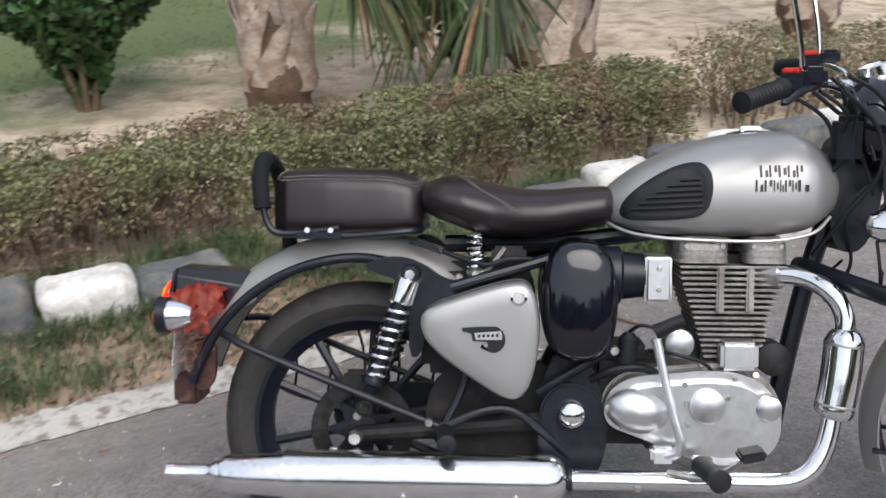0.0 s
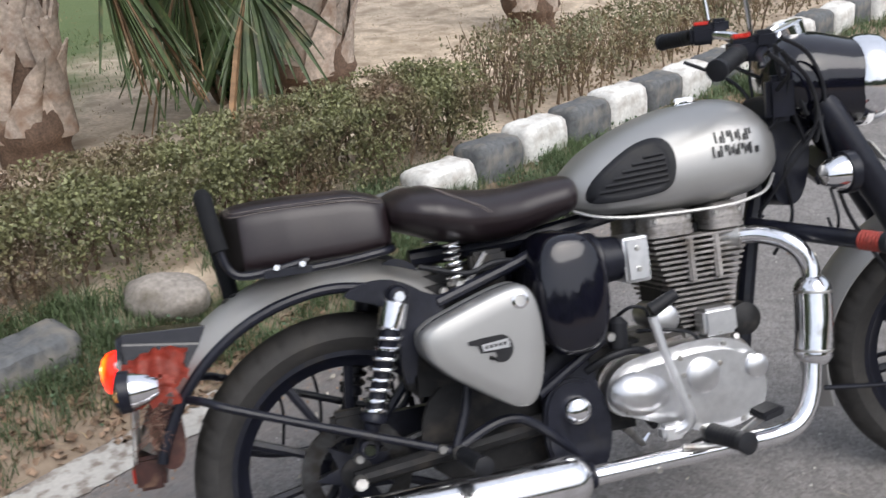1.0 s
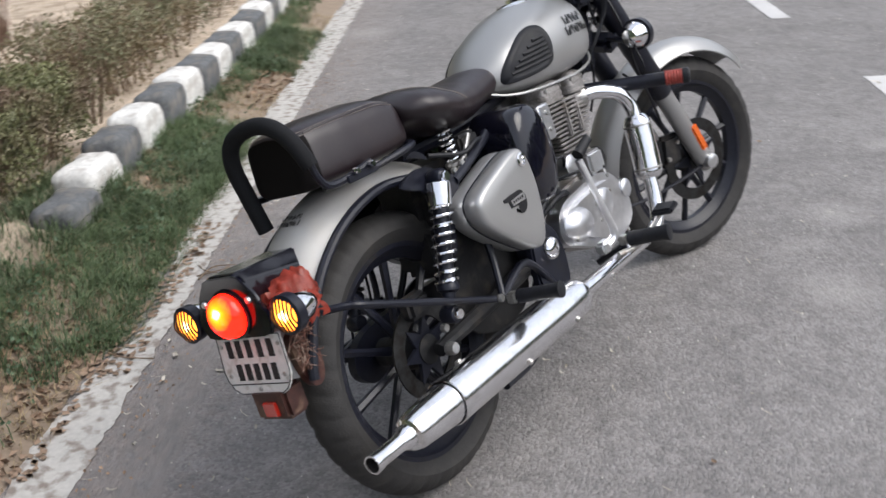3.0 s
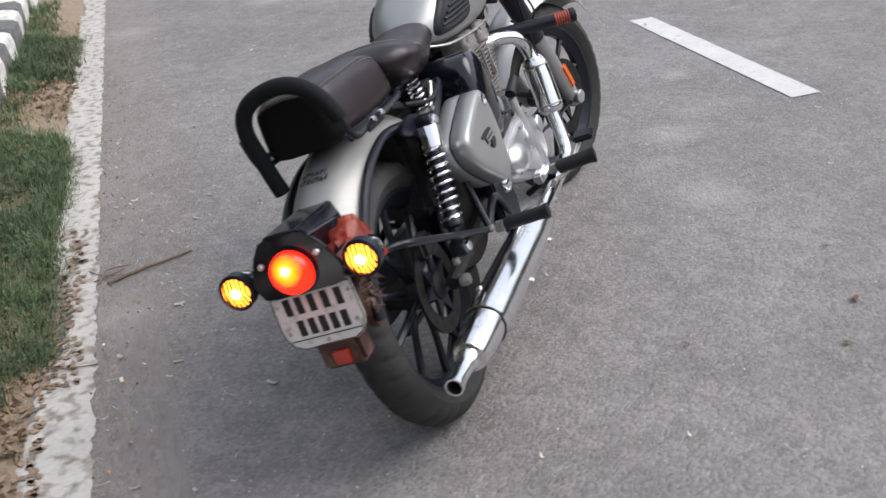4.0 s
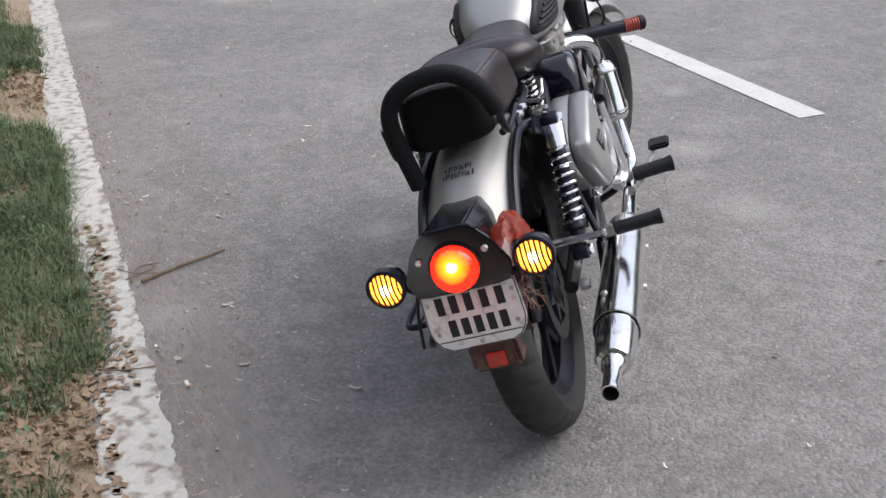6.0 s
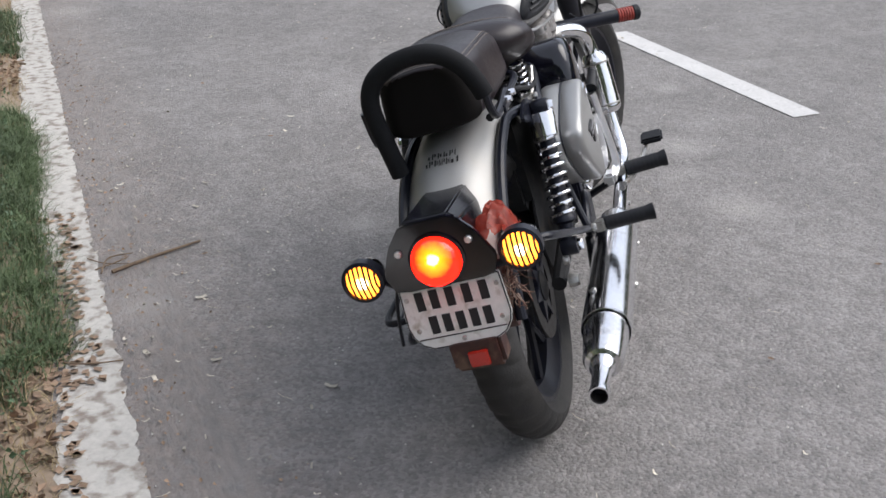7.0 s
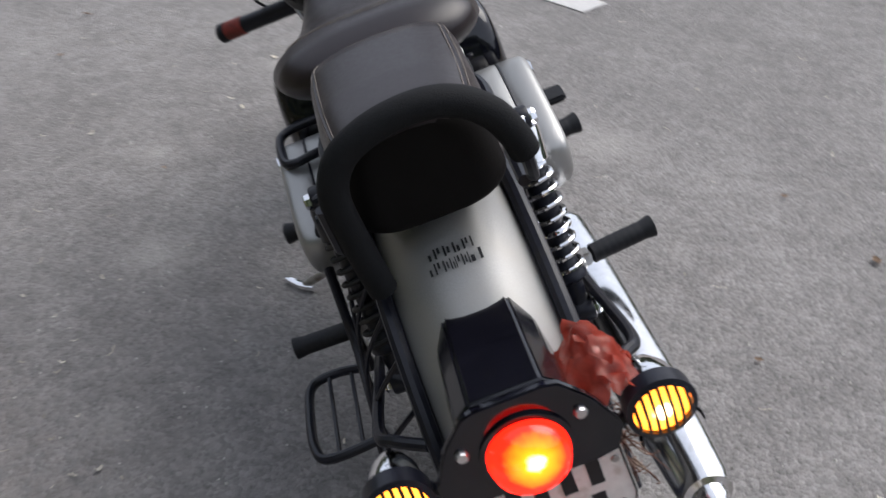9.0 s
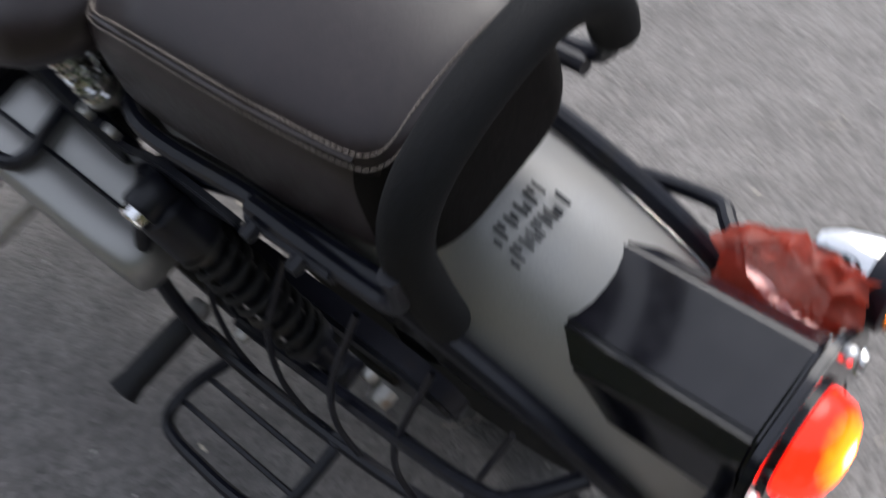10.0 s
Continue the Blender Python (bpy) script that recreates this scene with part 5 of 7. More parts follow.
for f, inset in ((0.87, 0.014), (0.93, 0.008)):
    ends = [PILLION[0][0] + inset, PILLION[-1][0] - inset]
    half = [(ends[1], 0.0), (ends[1], f * 0.5), (ends[1] - 0.001, f * 0.86), (ends[1] - 0.007, f * 0.97), (ends[1] - 0.022, f), (0.03, f), (-0.06, f), (-0.14, f), (ends[0] + 0.022, f), (ends[0] + 0.007, f * 0.97), (ends[0] + 0.001, f * 0.86), (ends[0], f * 0.5), (ends[0], 0.0)]
    stitches(pillion, [seat_top(PILLION, 5.2, x, q, 0.07, 0.040) for x, q in half + [(x, -q) for x, q in reversed(half[:-1])]], 190)
for side in (-1, 1):
    bm = bmesh.new()
    tube(bm, [seat_top(PILLION, 5.2, x, side * 0.90, 0.07, 0.040) - Vector((0, 0, 0.0014)) for x in (-0.190, -0.15, -0.08, 0.0, 0.05, 0.078)], 0.0024, 6)
    part("seat_piping", bm, LEATHER, pillion)
for off in (0.0, 0.009):
    stitches(rider, [seat_top(RIDER, 2.8, x + off, f) for x, f in ((0.30, -0.985), (0.275, -0.92), (0.235, -0.8), (0.205, -0.6), (0.19, -0.3), (0.185, 0.0), (0.19, 0.3), (0.205, 0.6), (0.235, 0.8), (0.275, 0.92), (0.30, 0.985))], 90)
bm = bmesh.new()
tube(bm, ((-0.21, -0.108, 0.764), (-0.06, -0.112, 0.758), (0.09, -0.11, 0.77), (0.095, 0.0, 0.77), (0.09, 0.11, 0.77), (-0.06, 0.112, 0.758), (-0.21, 0.108, 0.764)), 0.008, 8)
part("seat_base", bm, SATIN, pillion, "black steel seat base")
for side in (-1, 1):
    bm = bmesh.new()
    tube(bm, helix((0.222, side * 0.098, 0.688), (0.222, side * 0.098, 0.768), 0.017, 6), 0.0032, 6, smooth=False)
    s = part("seat_spring", bm, CHROME, bike, "chrome coil spring under the rider seat")
    bm = bmesh.new()
    lathe(bm, ((0.013, 0), (0.020, 0.006), (0.020, 0.014), (0.008, 0.018)), (0.222, side * 0.098, 0.672), (0, 0, 1), 16)
    part("spring_seat", bm, STEEL, s)

# grab rail
rail = group("grab_rail", "black tube grab rail with a foam sleeve behind the pillion seat")
bm = bmesh.new()
tube(bm, ((-0.220, 0.094, 0.700), (-0.230, 0.099, 0.78), (-0.240, 0.099, 0.850), (-0.246, 0.077, 0.893), (-0.250, 0.034, 0.916), (-0.251, -0.020, 0.922), (-0.249, -0.062, 0.910), (-0.246, -0.094, 0.880), (-0.241, -0.110, 0.845), (-0.236, -0.117, 0.816)), 0.0182, 18, 10)
part("foam_sleeve", bm, FOAM, rail, "matt black foam sleeve")
for side in (-1, 1):
    bm = bmesh.new()
    y = side * 0.118
    tube(bm, ((-0.238, y, 0.84), (-0.228, y, 0.79), (-0.205, side * 0.120, 0.765), (-0.15, side * 0.120, 0.764), (-0.07, side * 0.120, 0.775)), 0.008, 8)
    part("rail_tube", bm, SATIN, rail)
    for x in (-0.135, -0.085):
        bolt(rail, (x, side * 0.131, 0.772), (0, side, 0), 0.0075, 0.012, CHROME if side < 0 else SATIN)
    bm = bmesh.new()
    box(bm, (-0.16, side * 0.128 - 0.003, 0.752), (-0.065, side * 0.128 + 0.003, 0.768), 0.002)
    part("rail_bracket", bm, SATIN, rail)

# ---- shock absorbers ----
for side in (-1, 1):
    top, low = Vector((0.087, side * 0.150, 0.683)), Vector((-0.012, side * 0.146, 0.395))
    d = (low - top).normalized()
    # Left spring and cap are dark copies of the chrome ones, standing for shade.
    g = group("shock_absorber", "shock absorber with a chrome coil spring" if side < 0 else "shock absorber with a dull coil spring darkened for shade")
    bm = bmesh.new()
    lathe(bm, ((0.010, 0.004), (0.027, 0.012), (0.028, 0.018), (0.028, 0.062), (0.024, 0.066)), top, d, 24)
    part("cap", bm, CHROME if side < 0 else SATIN, g, "chrome spring cap" if side < 0 else "dull spring cap darkened for shade")
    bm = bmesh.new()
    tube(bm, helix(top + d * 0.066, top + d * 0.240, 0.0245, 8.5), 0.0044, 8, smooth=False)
    part("spring", bm, CHROME if side < 0 else DUSTY_SHADED, g, "chrome coil spring" if side < 0 else "dull coil spring darkened for shade")
    bm = bmesh.new()
    lathe(bm, ((0.017, 0.06), (0.0185, 0.075), (0.0185, 0.150), (0.0175, 0.152), (0.0175, 0.225), (0.026, 0.240), (0.026, 0.250), (0.016, 0.256), (0.014, 0.30)), top, d, 18)
    part("damper", bm, SATIN, g)
    for at, rr in ((top, 0.013), (low, 0.014)):
        bm = bmesh.new()
        lathe(bm, ((0.018, -0.018), (0.020, -0.014), (0.020, 0.014), (0.018, 0.018)), at, (0, 1, 0), 18)
        part("eye", bm, SATIN, g)
        bolt(g, at + Vector((0, side * 0.018, 0)), (0, side, 0), rr, 0.011, CHROME)

# ---- frame ----
frame_g = group("frame", "black tubular steel frame")


def bar(name, pts, r, material=SATIN, parent=None, turn=same, segs=10):
    bm = bmesh.new()
    tube(bm, pts, r, segs)
    return part(name, turn(bm), material, parent or frame_g)


bar("down_tube", ((1.02, 0, 0.90), (0.955, 0, 0.70), (0.905, 0, 0.48), (0.88, 0, 0.33)), 0.021)
bar("top_tube", ((1.0, 0, 0.93), (0.75, 0, 0.80), (0.45, 0, 0.745), (0.15, 0, 0.735)), 0.020)
for side in (-1, 1):
    bar("side_tube", ((0.40, side * 0.08, 0.72), (0.43, side * 0.09, 0.55), (0.44, side * 0.09, 0.36), (0.40, side * 0.09, 0.29)), 0.014)
    bar("upper_rail", ((0.17, side * 0.125, 0.652), (0.26, side * 0.118, 0.678), (0.35, side * 0.105, 0.703), (0.43, side * 0.085, 0.728)), 0.0125)
    bar("swing_arm", ((0.43, side * 0.095, 0.365), (0.20, side * 0.105, 0.345), (-0.04, side * 0.105, 0.324)), (0.024, 0.020, 0.017), DUSTY_SHADED)
    bar("peg_strut", ((0.46, side * 0.12, 0.25), (0.30, side * 0.155, 0.395), (0.16, side * 0.165, 0.362)), 0.010)
    bar("silencer_strut", ((0.16, side * 0.165, 0.365), (0.20, side * 0.14, 0.45), (0.215, side * 0.125, 0.55)), 0.009)
    bar("stay_tube", ((0.15, side * 0.172, 0.362), (-0.05, side * 0.172, 0.440), (-0.255, side * 0.170, 0.522), (-0.300, side * 0.150, 0.540), (-0.335, side * 0.108, 0.545)), 0.0085)
    bolt(frame_g, (0.128, side * 0.180, 0.372), (0, side, 0), 0.010, 0.010, STEEL)
    bolt(frame_g, (-0.030, side * 0.128, 0.372), (0, side, 0), 0.011, 0.012, STEEL)
    bolt(frame_g, (-0.035, side * 0.128, 0.324), (0, side, 0), 0.016, 0.022, STEEL, name="axle_nut")
    for x, z in ((0.188, 0.672), (0.222, 0.680)):
        bolt(frame_g, (x, side * 0.118, z), (0, side, 0), 0.009, 0.009, STEEL)
GUSSET = [(-0.020, 0.698), (0.03, 0.716), (0.075, 0.716), (0.115, 0.700), (0.150, 0.674), (0.185, 0.664), (0.185, 0.640), (0.145, 0.610), (0.118, 0.560), (0.105, 0.50), (0.080, 0.50), (0.082, 0.60), (0.062, 0.664), (0.0, 0.684)]
for side in (-1, 1):
    bm = bmesh.new()
    slab(bm, rounded(GUSSET, 1), lambda u, v, k: Vector((u, side * (0.122 + 0.008 * k), v)), 0.002)
    part("gusset", bm, SATIN, frame_g, "black arched frame plate at the shock mount")
    bm = bmesh.new()
    slab(bm, rounded(((0.070, 0.742), (0.10, 0.752), (0.135, 0.738), (0.150, 0.715), (0.135, 0.722), (0.10, 0.735)), 1), lambda u, v, k: Vector((u, side * (0.085 + 0.006 * k), v)), 0.001)
    part("seat_bracket", bm, SATIN, frame_g)
bm = bmesh.new()
box(bm, (0.10, -0.07, 0.45), (0.34, 0.07, 0.70), 0.02)
part("battery_case", bm, DUSTY_SHADED, frame_g, "dusty black battery case")

for side in (-1, 1):
    bm = bmesh.new()
    slab(bm, rounded(((0.36, 0.44), (0.40, 0.52), (0.47, 0.50), (0.50, 0.40), (0.47, 0.30), (0.38, 0.33)), 1), lambda u, v, k: Vector((u, side * (0.085 + 0.03 * k), v)), 0.003)
    part("engine_plate", bm, SATIN, frame_g)
    bar("brace", ((0.355, side * 0.135, 0.430), (0.512, side * 0.150, 0.528)), 0.010)
    bolt(frame_g, (0.514, side * 0.155, 0.526), (0, side, 0), 0.011, 0.012, STEEL)

# ---- side panels ----
PANEL = [(0.108, 0.585), (0.120, 0.615), (0.20, 0.644), (0.305, 0.676), (0.345, 0.664), (0.360, 0.590), (0.352, 0.500), (0.330, 0.436), (0.295, 0.424), (0.24, 0.455), (0.128, 0.535)]
for side in (-1, 1):
    bm = bmesh.new()
    ring, cx, cz = rounded(PANEL, 3), 0.262, 0.558
    skin(bm, [[bm.verts.new((cx + (u - cx) * f, side * y, cz + (v - cz) * f)) for u, v in ring] for f, y in ((0.93, 0.118), (0.98, 0.124), (1.0, 0.134), (1.0, 0.166), (0.985, 0.168), (0.985, 0.172), (1.0, 0.174), (1.0, 0.198), (0.992, 0.206), (0.975, 0.2120), (0.945, 0.2160), (0.90, 0.2185), (0.6, 0.2200), (0.1, 0.2205))])
    bmesh.ops.recalc_face_normals(bm, faces=bm.faces[:])
    box_p = part("side_panel", bm, PAINT, bike, "gunmetal triangular side panel with a winged black badge" if side < 0 else "gunmetal triangular tool box", angle=75)
    bm = bmesh.new()
    seam = rounded([(u, v) for u, v in PANEL], 2)
    cx, cz = sum(p[0] for p in seam) / len(seam), sum(p[1] for p in seam) / len(seam)
    pts = [(0.262 + (p[0] - 0.262) * 0.988, side * 0.170, 0.558 + (p[1] - 0.558) * 0.988) for p in seam]
    tube(bm, pts + pts[:1], 0.0024, 5, smooth=False, caps=False)
    part("seam", bm, SATIN, box_p)
    bm = bmesh.new()
    lathe(bm, ((0.017, -0.004), (0.017, 0.003), (0.012, 0.004), (0.010, -0.001), (0.001, -0.001)), (0.314, side * 0.2195, 0.643), (0, side, 0), 22)
    part("lock", bm, CHROME, box_p, "chrome lock ring")
    if side > 0:
        continue
    bm = bmesh.new()
    disc = [(0.263 + 0.0245 * math.cos(q), 0.556 + 0.0275 * math.sin(q)) for q in np.linspace(1.75, -2.75, 17)]
    badge = [(0.198, 0.5795), (0.230, 0.5825)] + disc + [(0.238, 0.540), (0.252, 0.541), (0.250, 0.551), (0.221, 0.553), (0.217, 0.568), (0.200, 0.572)]
    slab(bm, badge, lambda u, v, k: Vector((u, side * (0.2195 + 0.0035 * k), v)), 0.0008)
    b = part("winged_badge", bm, LOGO, box_p, "black winged badge")
    bm = bmesh.new()
    slab(bm, ((0.224, 0.5695), (0.278, 0.574), (0.281, 0.566), (0.280, 0.556), (0.227, 0.556)), lambda u, v, k: Vector((u, side * (0.2232 + 0.0012 * k), v)))
    part("badge_band", bm, ALLOY, b, "silver badge band", smooth=False)
    for k in range(5):
        bm = bmesh.new()
        slab(bm, [(0.231 + 0.0092 * k + du, 0.5605 + 0.0005 * k + dv) for du, dv in ((0, 0), (0.0055, 0), (0.0055, 0.006), (0, 0.006))], lambda u, v, q: Vector((u, side * (0.2244 + 0.0005 * q), v)))
        part("badge_bar", bm, LOGO, b, smooth=False)
bar("lifting_handle", ((0.262, 0.11, 0.672), (0.252, 0.16, 0.672), (0.250, 0.188, 0.670), (0.268, 0.206, 0.670), (0.335, 0.208, 0.676), (0.358, 0.190, 0.678), (0.360, 0.15, 0.680), (0.352, 0.11, 0.682)), 0.0078, SATIN, bike)

# ---- air box and carburettor ----
for side in (-1, 1):
    bm = bmesh.new()
    rows = []
    for k, (f, y) in enumerate(((1.0, 0.05), (1.0, 0.155), (0.985, 0.172), (0.93, 0.184), (0.80, 0.192), (0.5, 0.198), (0.05, 0.2))):
        rows.append([bm.verts.new((0.440 + 0.080 * f * math.copysign(abs(math.cos(a)) ** 0.72, math.cos(a)), side * y, 0.628 + 0.126 * f * math.copysign(abs(math.sin(a)) ** 0.85, math.sin(a)))) for a in np.linspace(0, 6.28318, 41)[:-1]])
    skin(bm, rows)
    bmesh.ops.recalc_face_normals(bm, faces=bm.faces[:])
    part("air_filter_box", bm, GLOSS, bike, "glossy black rounded air filter box", angle=50)
bm = bmesh.new()
lathe(bm, ((0.046, 0), (0.062, 0.004), (0.062, 0.078), (0.052, 0.084), (0.046, 0.13)), (0.45, -0.085, 0.676), (1, 0, 0), 28)
part("intake_hose", bm, SATIN, bike, "black rubber intake hose")
bm = bmesh.new()
slab(bm, ((0.582, 0.624), (0.578, 0.628), (0.578, 0.716), (0.582, 0.720), (0.630, 0.720), (0.634, 0.716), (0.634, 0.628), (0.630, 0.624)), lambda u, v, k: Vector((u, -0.045 - 0.090 * k, v)), 0.007, 3)
carb = part("throttle_body", bm, ALLOY, bike, "silver throttle body cover", angle=50)
for x, z in ((0.607, 0.696), (0.607, 0.652)):
    bolt(carb, (x, -0.135, z), (0, -1, 0), 0.006, 0.005, STEEL)

# ---- engine ----
engine = group("engine", "single-cylinder engine in cast and polished alloy")
# Core coloured near black so the gaps between fins read as shaded.
bm = bmesh.new()
box(bm, (0.685, -0.075, 0.47), (0.845, 0.075, 0.72), 0.02)
part("cylinder", bm, DUSTY_SHADED, engine, angle=40)
fins = []
z = 0.500
while z < 0.706:
    fins.append((z, *[float(np.interp(z, (0.50, 0.575, 0.668, 0.742), q)) for q in ((0.710, 0.688, 0.655, 0.650), (0.836, 0.843, 0.872, 0.876), (0.088, 0.102, 0.116, 0.118))]))
    z += 0.0122
for z, x0, x1, hw in fins:
    bm = bmesh.new()
    box(bm, (x0, -hw, z), (x1, hw, z + 0.0056), 0.002)
    part("cooling_fin", bm, CAST, engine, angle=40)
for x in (0.738, 0.80):
    for side in (-1, 1):
        bm = bmesh.new()
        box(bm, (x - 0.008, side * 0.105 - 0.012, 0.60), (x + 0.008, side * 0.105 + 0.012, 0.70), 0.004)
        part("fin_rib", bm, CAST, engine)
for x0, x1 in ((0.648, 0.756), (0.789, 0.876)):
    for side in (-1, 1):
        bm = bmesh.new()
        xm, hx = (x0 + x1) / 2, (x1 - x0) / 2
        skin(bm, [[bm.verts.new((xm + hx * f * math.copysign(abs(math.cos(a)) ** 0.45, math.cos(a)), side * 0.072 + 0.046 * f * math.copysign(abs(math.sin(a)) ** 0.45, math.sin(a)), z)) for a in np.linspace(0, 6.28318, 33)[:-1]]
                  for f, z in ((1.0, 0.706), (1.0, 0.714), (0.965, 0.7145), (0.965, 0.7195), (1.0, 0.720), (1.0, 0.727), (0.965, 0.7275), (0.965, 0.7325), (0.99, 0.733), (0.97, 0.745), (0.88, 0.756), (0.66, 0.762))])
        bmesh.ops.recalc_face_normals(bm, faces=bm.faces[:])
        cov = part("rocker_cover", bm, CAST, engine, "ribbed cast alloy rocker cover", angle=40)
        for x in (x0 + 0.016, x1 - 0.016):
            bolt(cov, (x, side * 0.112, 0.742), (0, side, 0), 0.006, 0.006, STEEL)
bm = bmesh.new()
box(bm, (0.738, -0.140, 0.482), (0.816, -0.085, 0.542), 0.008)
part("tappet_cover", bm, ALLOY, engine, "small square alloy cover", angle=40)
bm = bmesh.new()
lathe(bm, ((0.02, -0.11), (0.036, -0.10), (0.036, -0.03), (0.028, 0.0)), (0.856, 0.0, 0.500), (0, 1, 0), 20)
part("starter", bm, DUSTY_SHADED, engine)
CASE = [(0.492, 0.400), (0.512, 0.446), (0.560, 0.470), (0.640, 0.476), (0.700, 0.484), (0.790, 0.478), (0.848, 0.438), (0.868, 0.370), (0.852, 0.312), (0.800, 0.284), (0.720, 0.280), (0.640, 0.308), (0.560, 0.342), (0.505, 0.360)]
bm = bmesh.new()
slab(bm, [(0.715 + (u - 0.68) * 1.04, 0.382 + (v - 0.38) * 1.06) for u, v in rounded(CASE, 2)], lambda u, v, k: Vector((u - 0.03, -0.10 + 0.20 * k, v)), 0.004)
part("crankcase", bm, CAST, engine, "cast alloy crankcase", angle=40)
for side in (-1, 1):
    bm = bmesh.new()
    slab(bm, rounded(CASE, 2), lambda u, v, k: Vector((u, side * (0.098 + 0.068 * k), v)), 0.022, 4)
    case = part("engine_cover", bm, ALLOY, engine, "polished alloy engine side cover", angle=45)
    for (x, z), r, h in (((0.706, 0.412), 0.037, 0.012), ((0.832, 0.410), 0.026, 0.010)):
        bm = bmesh.new()
        lathe(bm, ((r, -0.008), (r, h * 0.7), (r * 0.86, h), (0.001, h)), (x, side * 0.164, z), (0, side, 0), 28)
        part("cover_boss", bm, ALLOY, engine, angle=40)
    bm = bmesh.new()
    rows = [[bm.verts.new((0.565 + 0.060 * f * math.cos(a), side * y, 0.398 + 0.042 * f * math.sin(a) - 0.10 * 0.060 * f * math.cos(a))) for a in np.linspace(0, 6.28318, 33)[:-1]] for f, y in ((1.12, 0.160), (1.0, 0.170), (0.75, 0.180), (0.4, 0.185), (0.03, 0.187))]
    skin(bm, rows)
    bmesh.ops.recalc_face_normals(bm, faces=bm.faces[:])
    part("clutch_bulge", bm, ALLOY, engine, angle=60)
    for x, z in ((0.520, 0.418), (0.532, 0.366), (0.66, 0.456), (0.762, 0.470), (0.664, 0.418), (0.748, 0.43), (0.668, 0.372), (0.846, 0.392), (0.716, 0.300), (0.79, 0.302)):
        bolt(engine, (x, side * 0.163, z), (0, side, 0), 0.0062, 0.005, STEEL)
bm = bmesh.new()
lathe(bm, ((0.028, -0.10), (0.032, 0.0), (0.030, 0.012), (0.022, 0.016), (0.001, 0.016)), (0.652, -0.125, 0.537), (0, -1, 0), 26)
part("side_boss", bm, ALLOY, engine, angle=40)
bm = bmesh.new()
box(bm, (0.46, -0.085, 0.30), (0.62, 0.085, 0.52), 0.03)
part("gearbox", bm, DUSTY_SHADED, engine, "dusty dark gearbox casing")
bm = bmesh.new()
slab(bm, rounded(((0.355, 0.40), (0.40, 0.455), (0.48, 0.44), (0.51, 0.36), (0.49, 0.25), (0.42, 0.225), (0.36, 0.27)), 2), lambda u, v, k: Vector((u, -0.118 - 0.02 * k, v)), 0.006)
part("pivot_plate", bm, SATIN, engine, "black swing arm pivot plate")
# Added dark filler that closes the bright view through to the ground.
bm = bmesh.new()
slab(bm, rounded(((0.10, 0.30), (0.13, 0.47), (0.30, 0.50), (0.42, 0.46), (0.42, 0.27), (0.26, 0.235)), 2), lambda u, v, k: Vector((u, -0.058 - 0.006 * k, v)), 0.002)
part("splash_plate", bm, DUSTY_SHADED, frame_g, "added dark filler plate before the rear wheel")
bm = bmesh.new()
lathe(bm, ((0.029, -0.02), (0.031, 0.0), (0.026, 0.010), (0.014, 0.015), (0.001, 0.016)), (0.428, -0.148, 0.385), (0, -1, 0), 24)
part("chrome_dome", bm, CHROME, engine, "chrome domed cap", angle=60)
kick = group("kick_lever", "chrome kick start lever with a rubber pedal")
bm = bmesh.new()
tube(bm, ((0.594, -0.196, 0.560), (0.612, -0.202, 0.48), (0.632, -0.206, 0.40), (0.648, -0.205, 0.345), (0.640, -0.198, 0.322), (0.612, -0.186, 0.312)), (0.011, 0.009, 0.009, 0.0105, 0.012, 0.013), 10)
part("lever", bm, BRIGHT, kick, "bright steel lever")
bm = bmesh.new()
tube(bm, ((0.592, -0.198, 0.572), (0.648, -0.206, 0.600)), (0.016, 0.013), 12, smooth=False)
part("pedal_rubber", bm, RUBBER, kick)
bm = bmesh.new()
box(bm, (0.588, -0.200, 0.296), (0.640, -0.166, 0.330), 0.008)
part("knuckle", bm, BRIGHT, kick, "bright steel knuckle")

bm = bmesh.new()
lathe(bm, ((0.004, -0.034), (0.019, -0.032), (0.021, -0.02), (0.021, 0.022), (0.017, 0.026), (0.010, 0.034), (0.001, 0.035)), (0.545, -0.125, 0.525), (0.1, 0, 1), 20)
part("sensor_canister", bm, RUBBER, engine, "small black sensor canister")
bar("breather_hose", ((0.470, -0.115, 0.455), (0.510, -0.135, 0.478), (0.560, -0.138, 0.486), (0.600, -0.128, 0.476), (0.612, -0.118, 0.455)), 0.0085, RUBBER, engine)
bar("clutch_cable", ((0.548, -0.125, 0.560), (0.570, -0.150, 0.578), (0.600, -0.150, 0.570), (0.615, -0.135, 0.545)), 0.004, RUBBER, engine, same, 6)
bar("engine_cable", ((0.590, -0.120, 0.520), (0.640, -0.160, 0.520), (0.700, -0.150, 0.500), (0.725, -0.130, 0.470)), 0.0045, RUBBER, engine, same, 6)
for x, z in ((0.700, 0.492), (0.775, 0.490), (0.812, 0.470)):
    bolt(engine, (x, -0.118, z), (0, -1, 0.2), 0.0085, 0.014, STEEL)
bm = bmesh.new()
box(bm, (0.255, -0.112, 0.690), (0.330, -0.070, 0.738), 0.008)
part("relay_box", bm, DUSTY_SHADED, frame_g, "dusty black relay box under the seat")
bar("wire_loom", ((0.15, -0.09, 0.725), (0.24, -0.118, 0.700), (0.30, -0.120, 0.712), (0.37, -0.095, 0.700), (0.40, -0.09, 0.64)), 0.006, RUBBER, frame_g, same, 8)
bar("spring_link", ((0.222, -0.098, 0.668), (0.250, -0.112, 0.690), (0.285, -0.118, 0.735)), 0.006, STEEL, frame_g, same, 8)

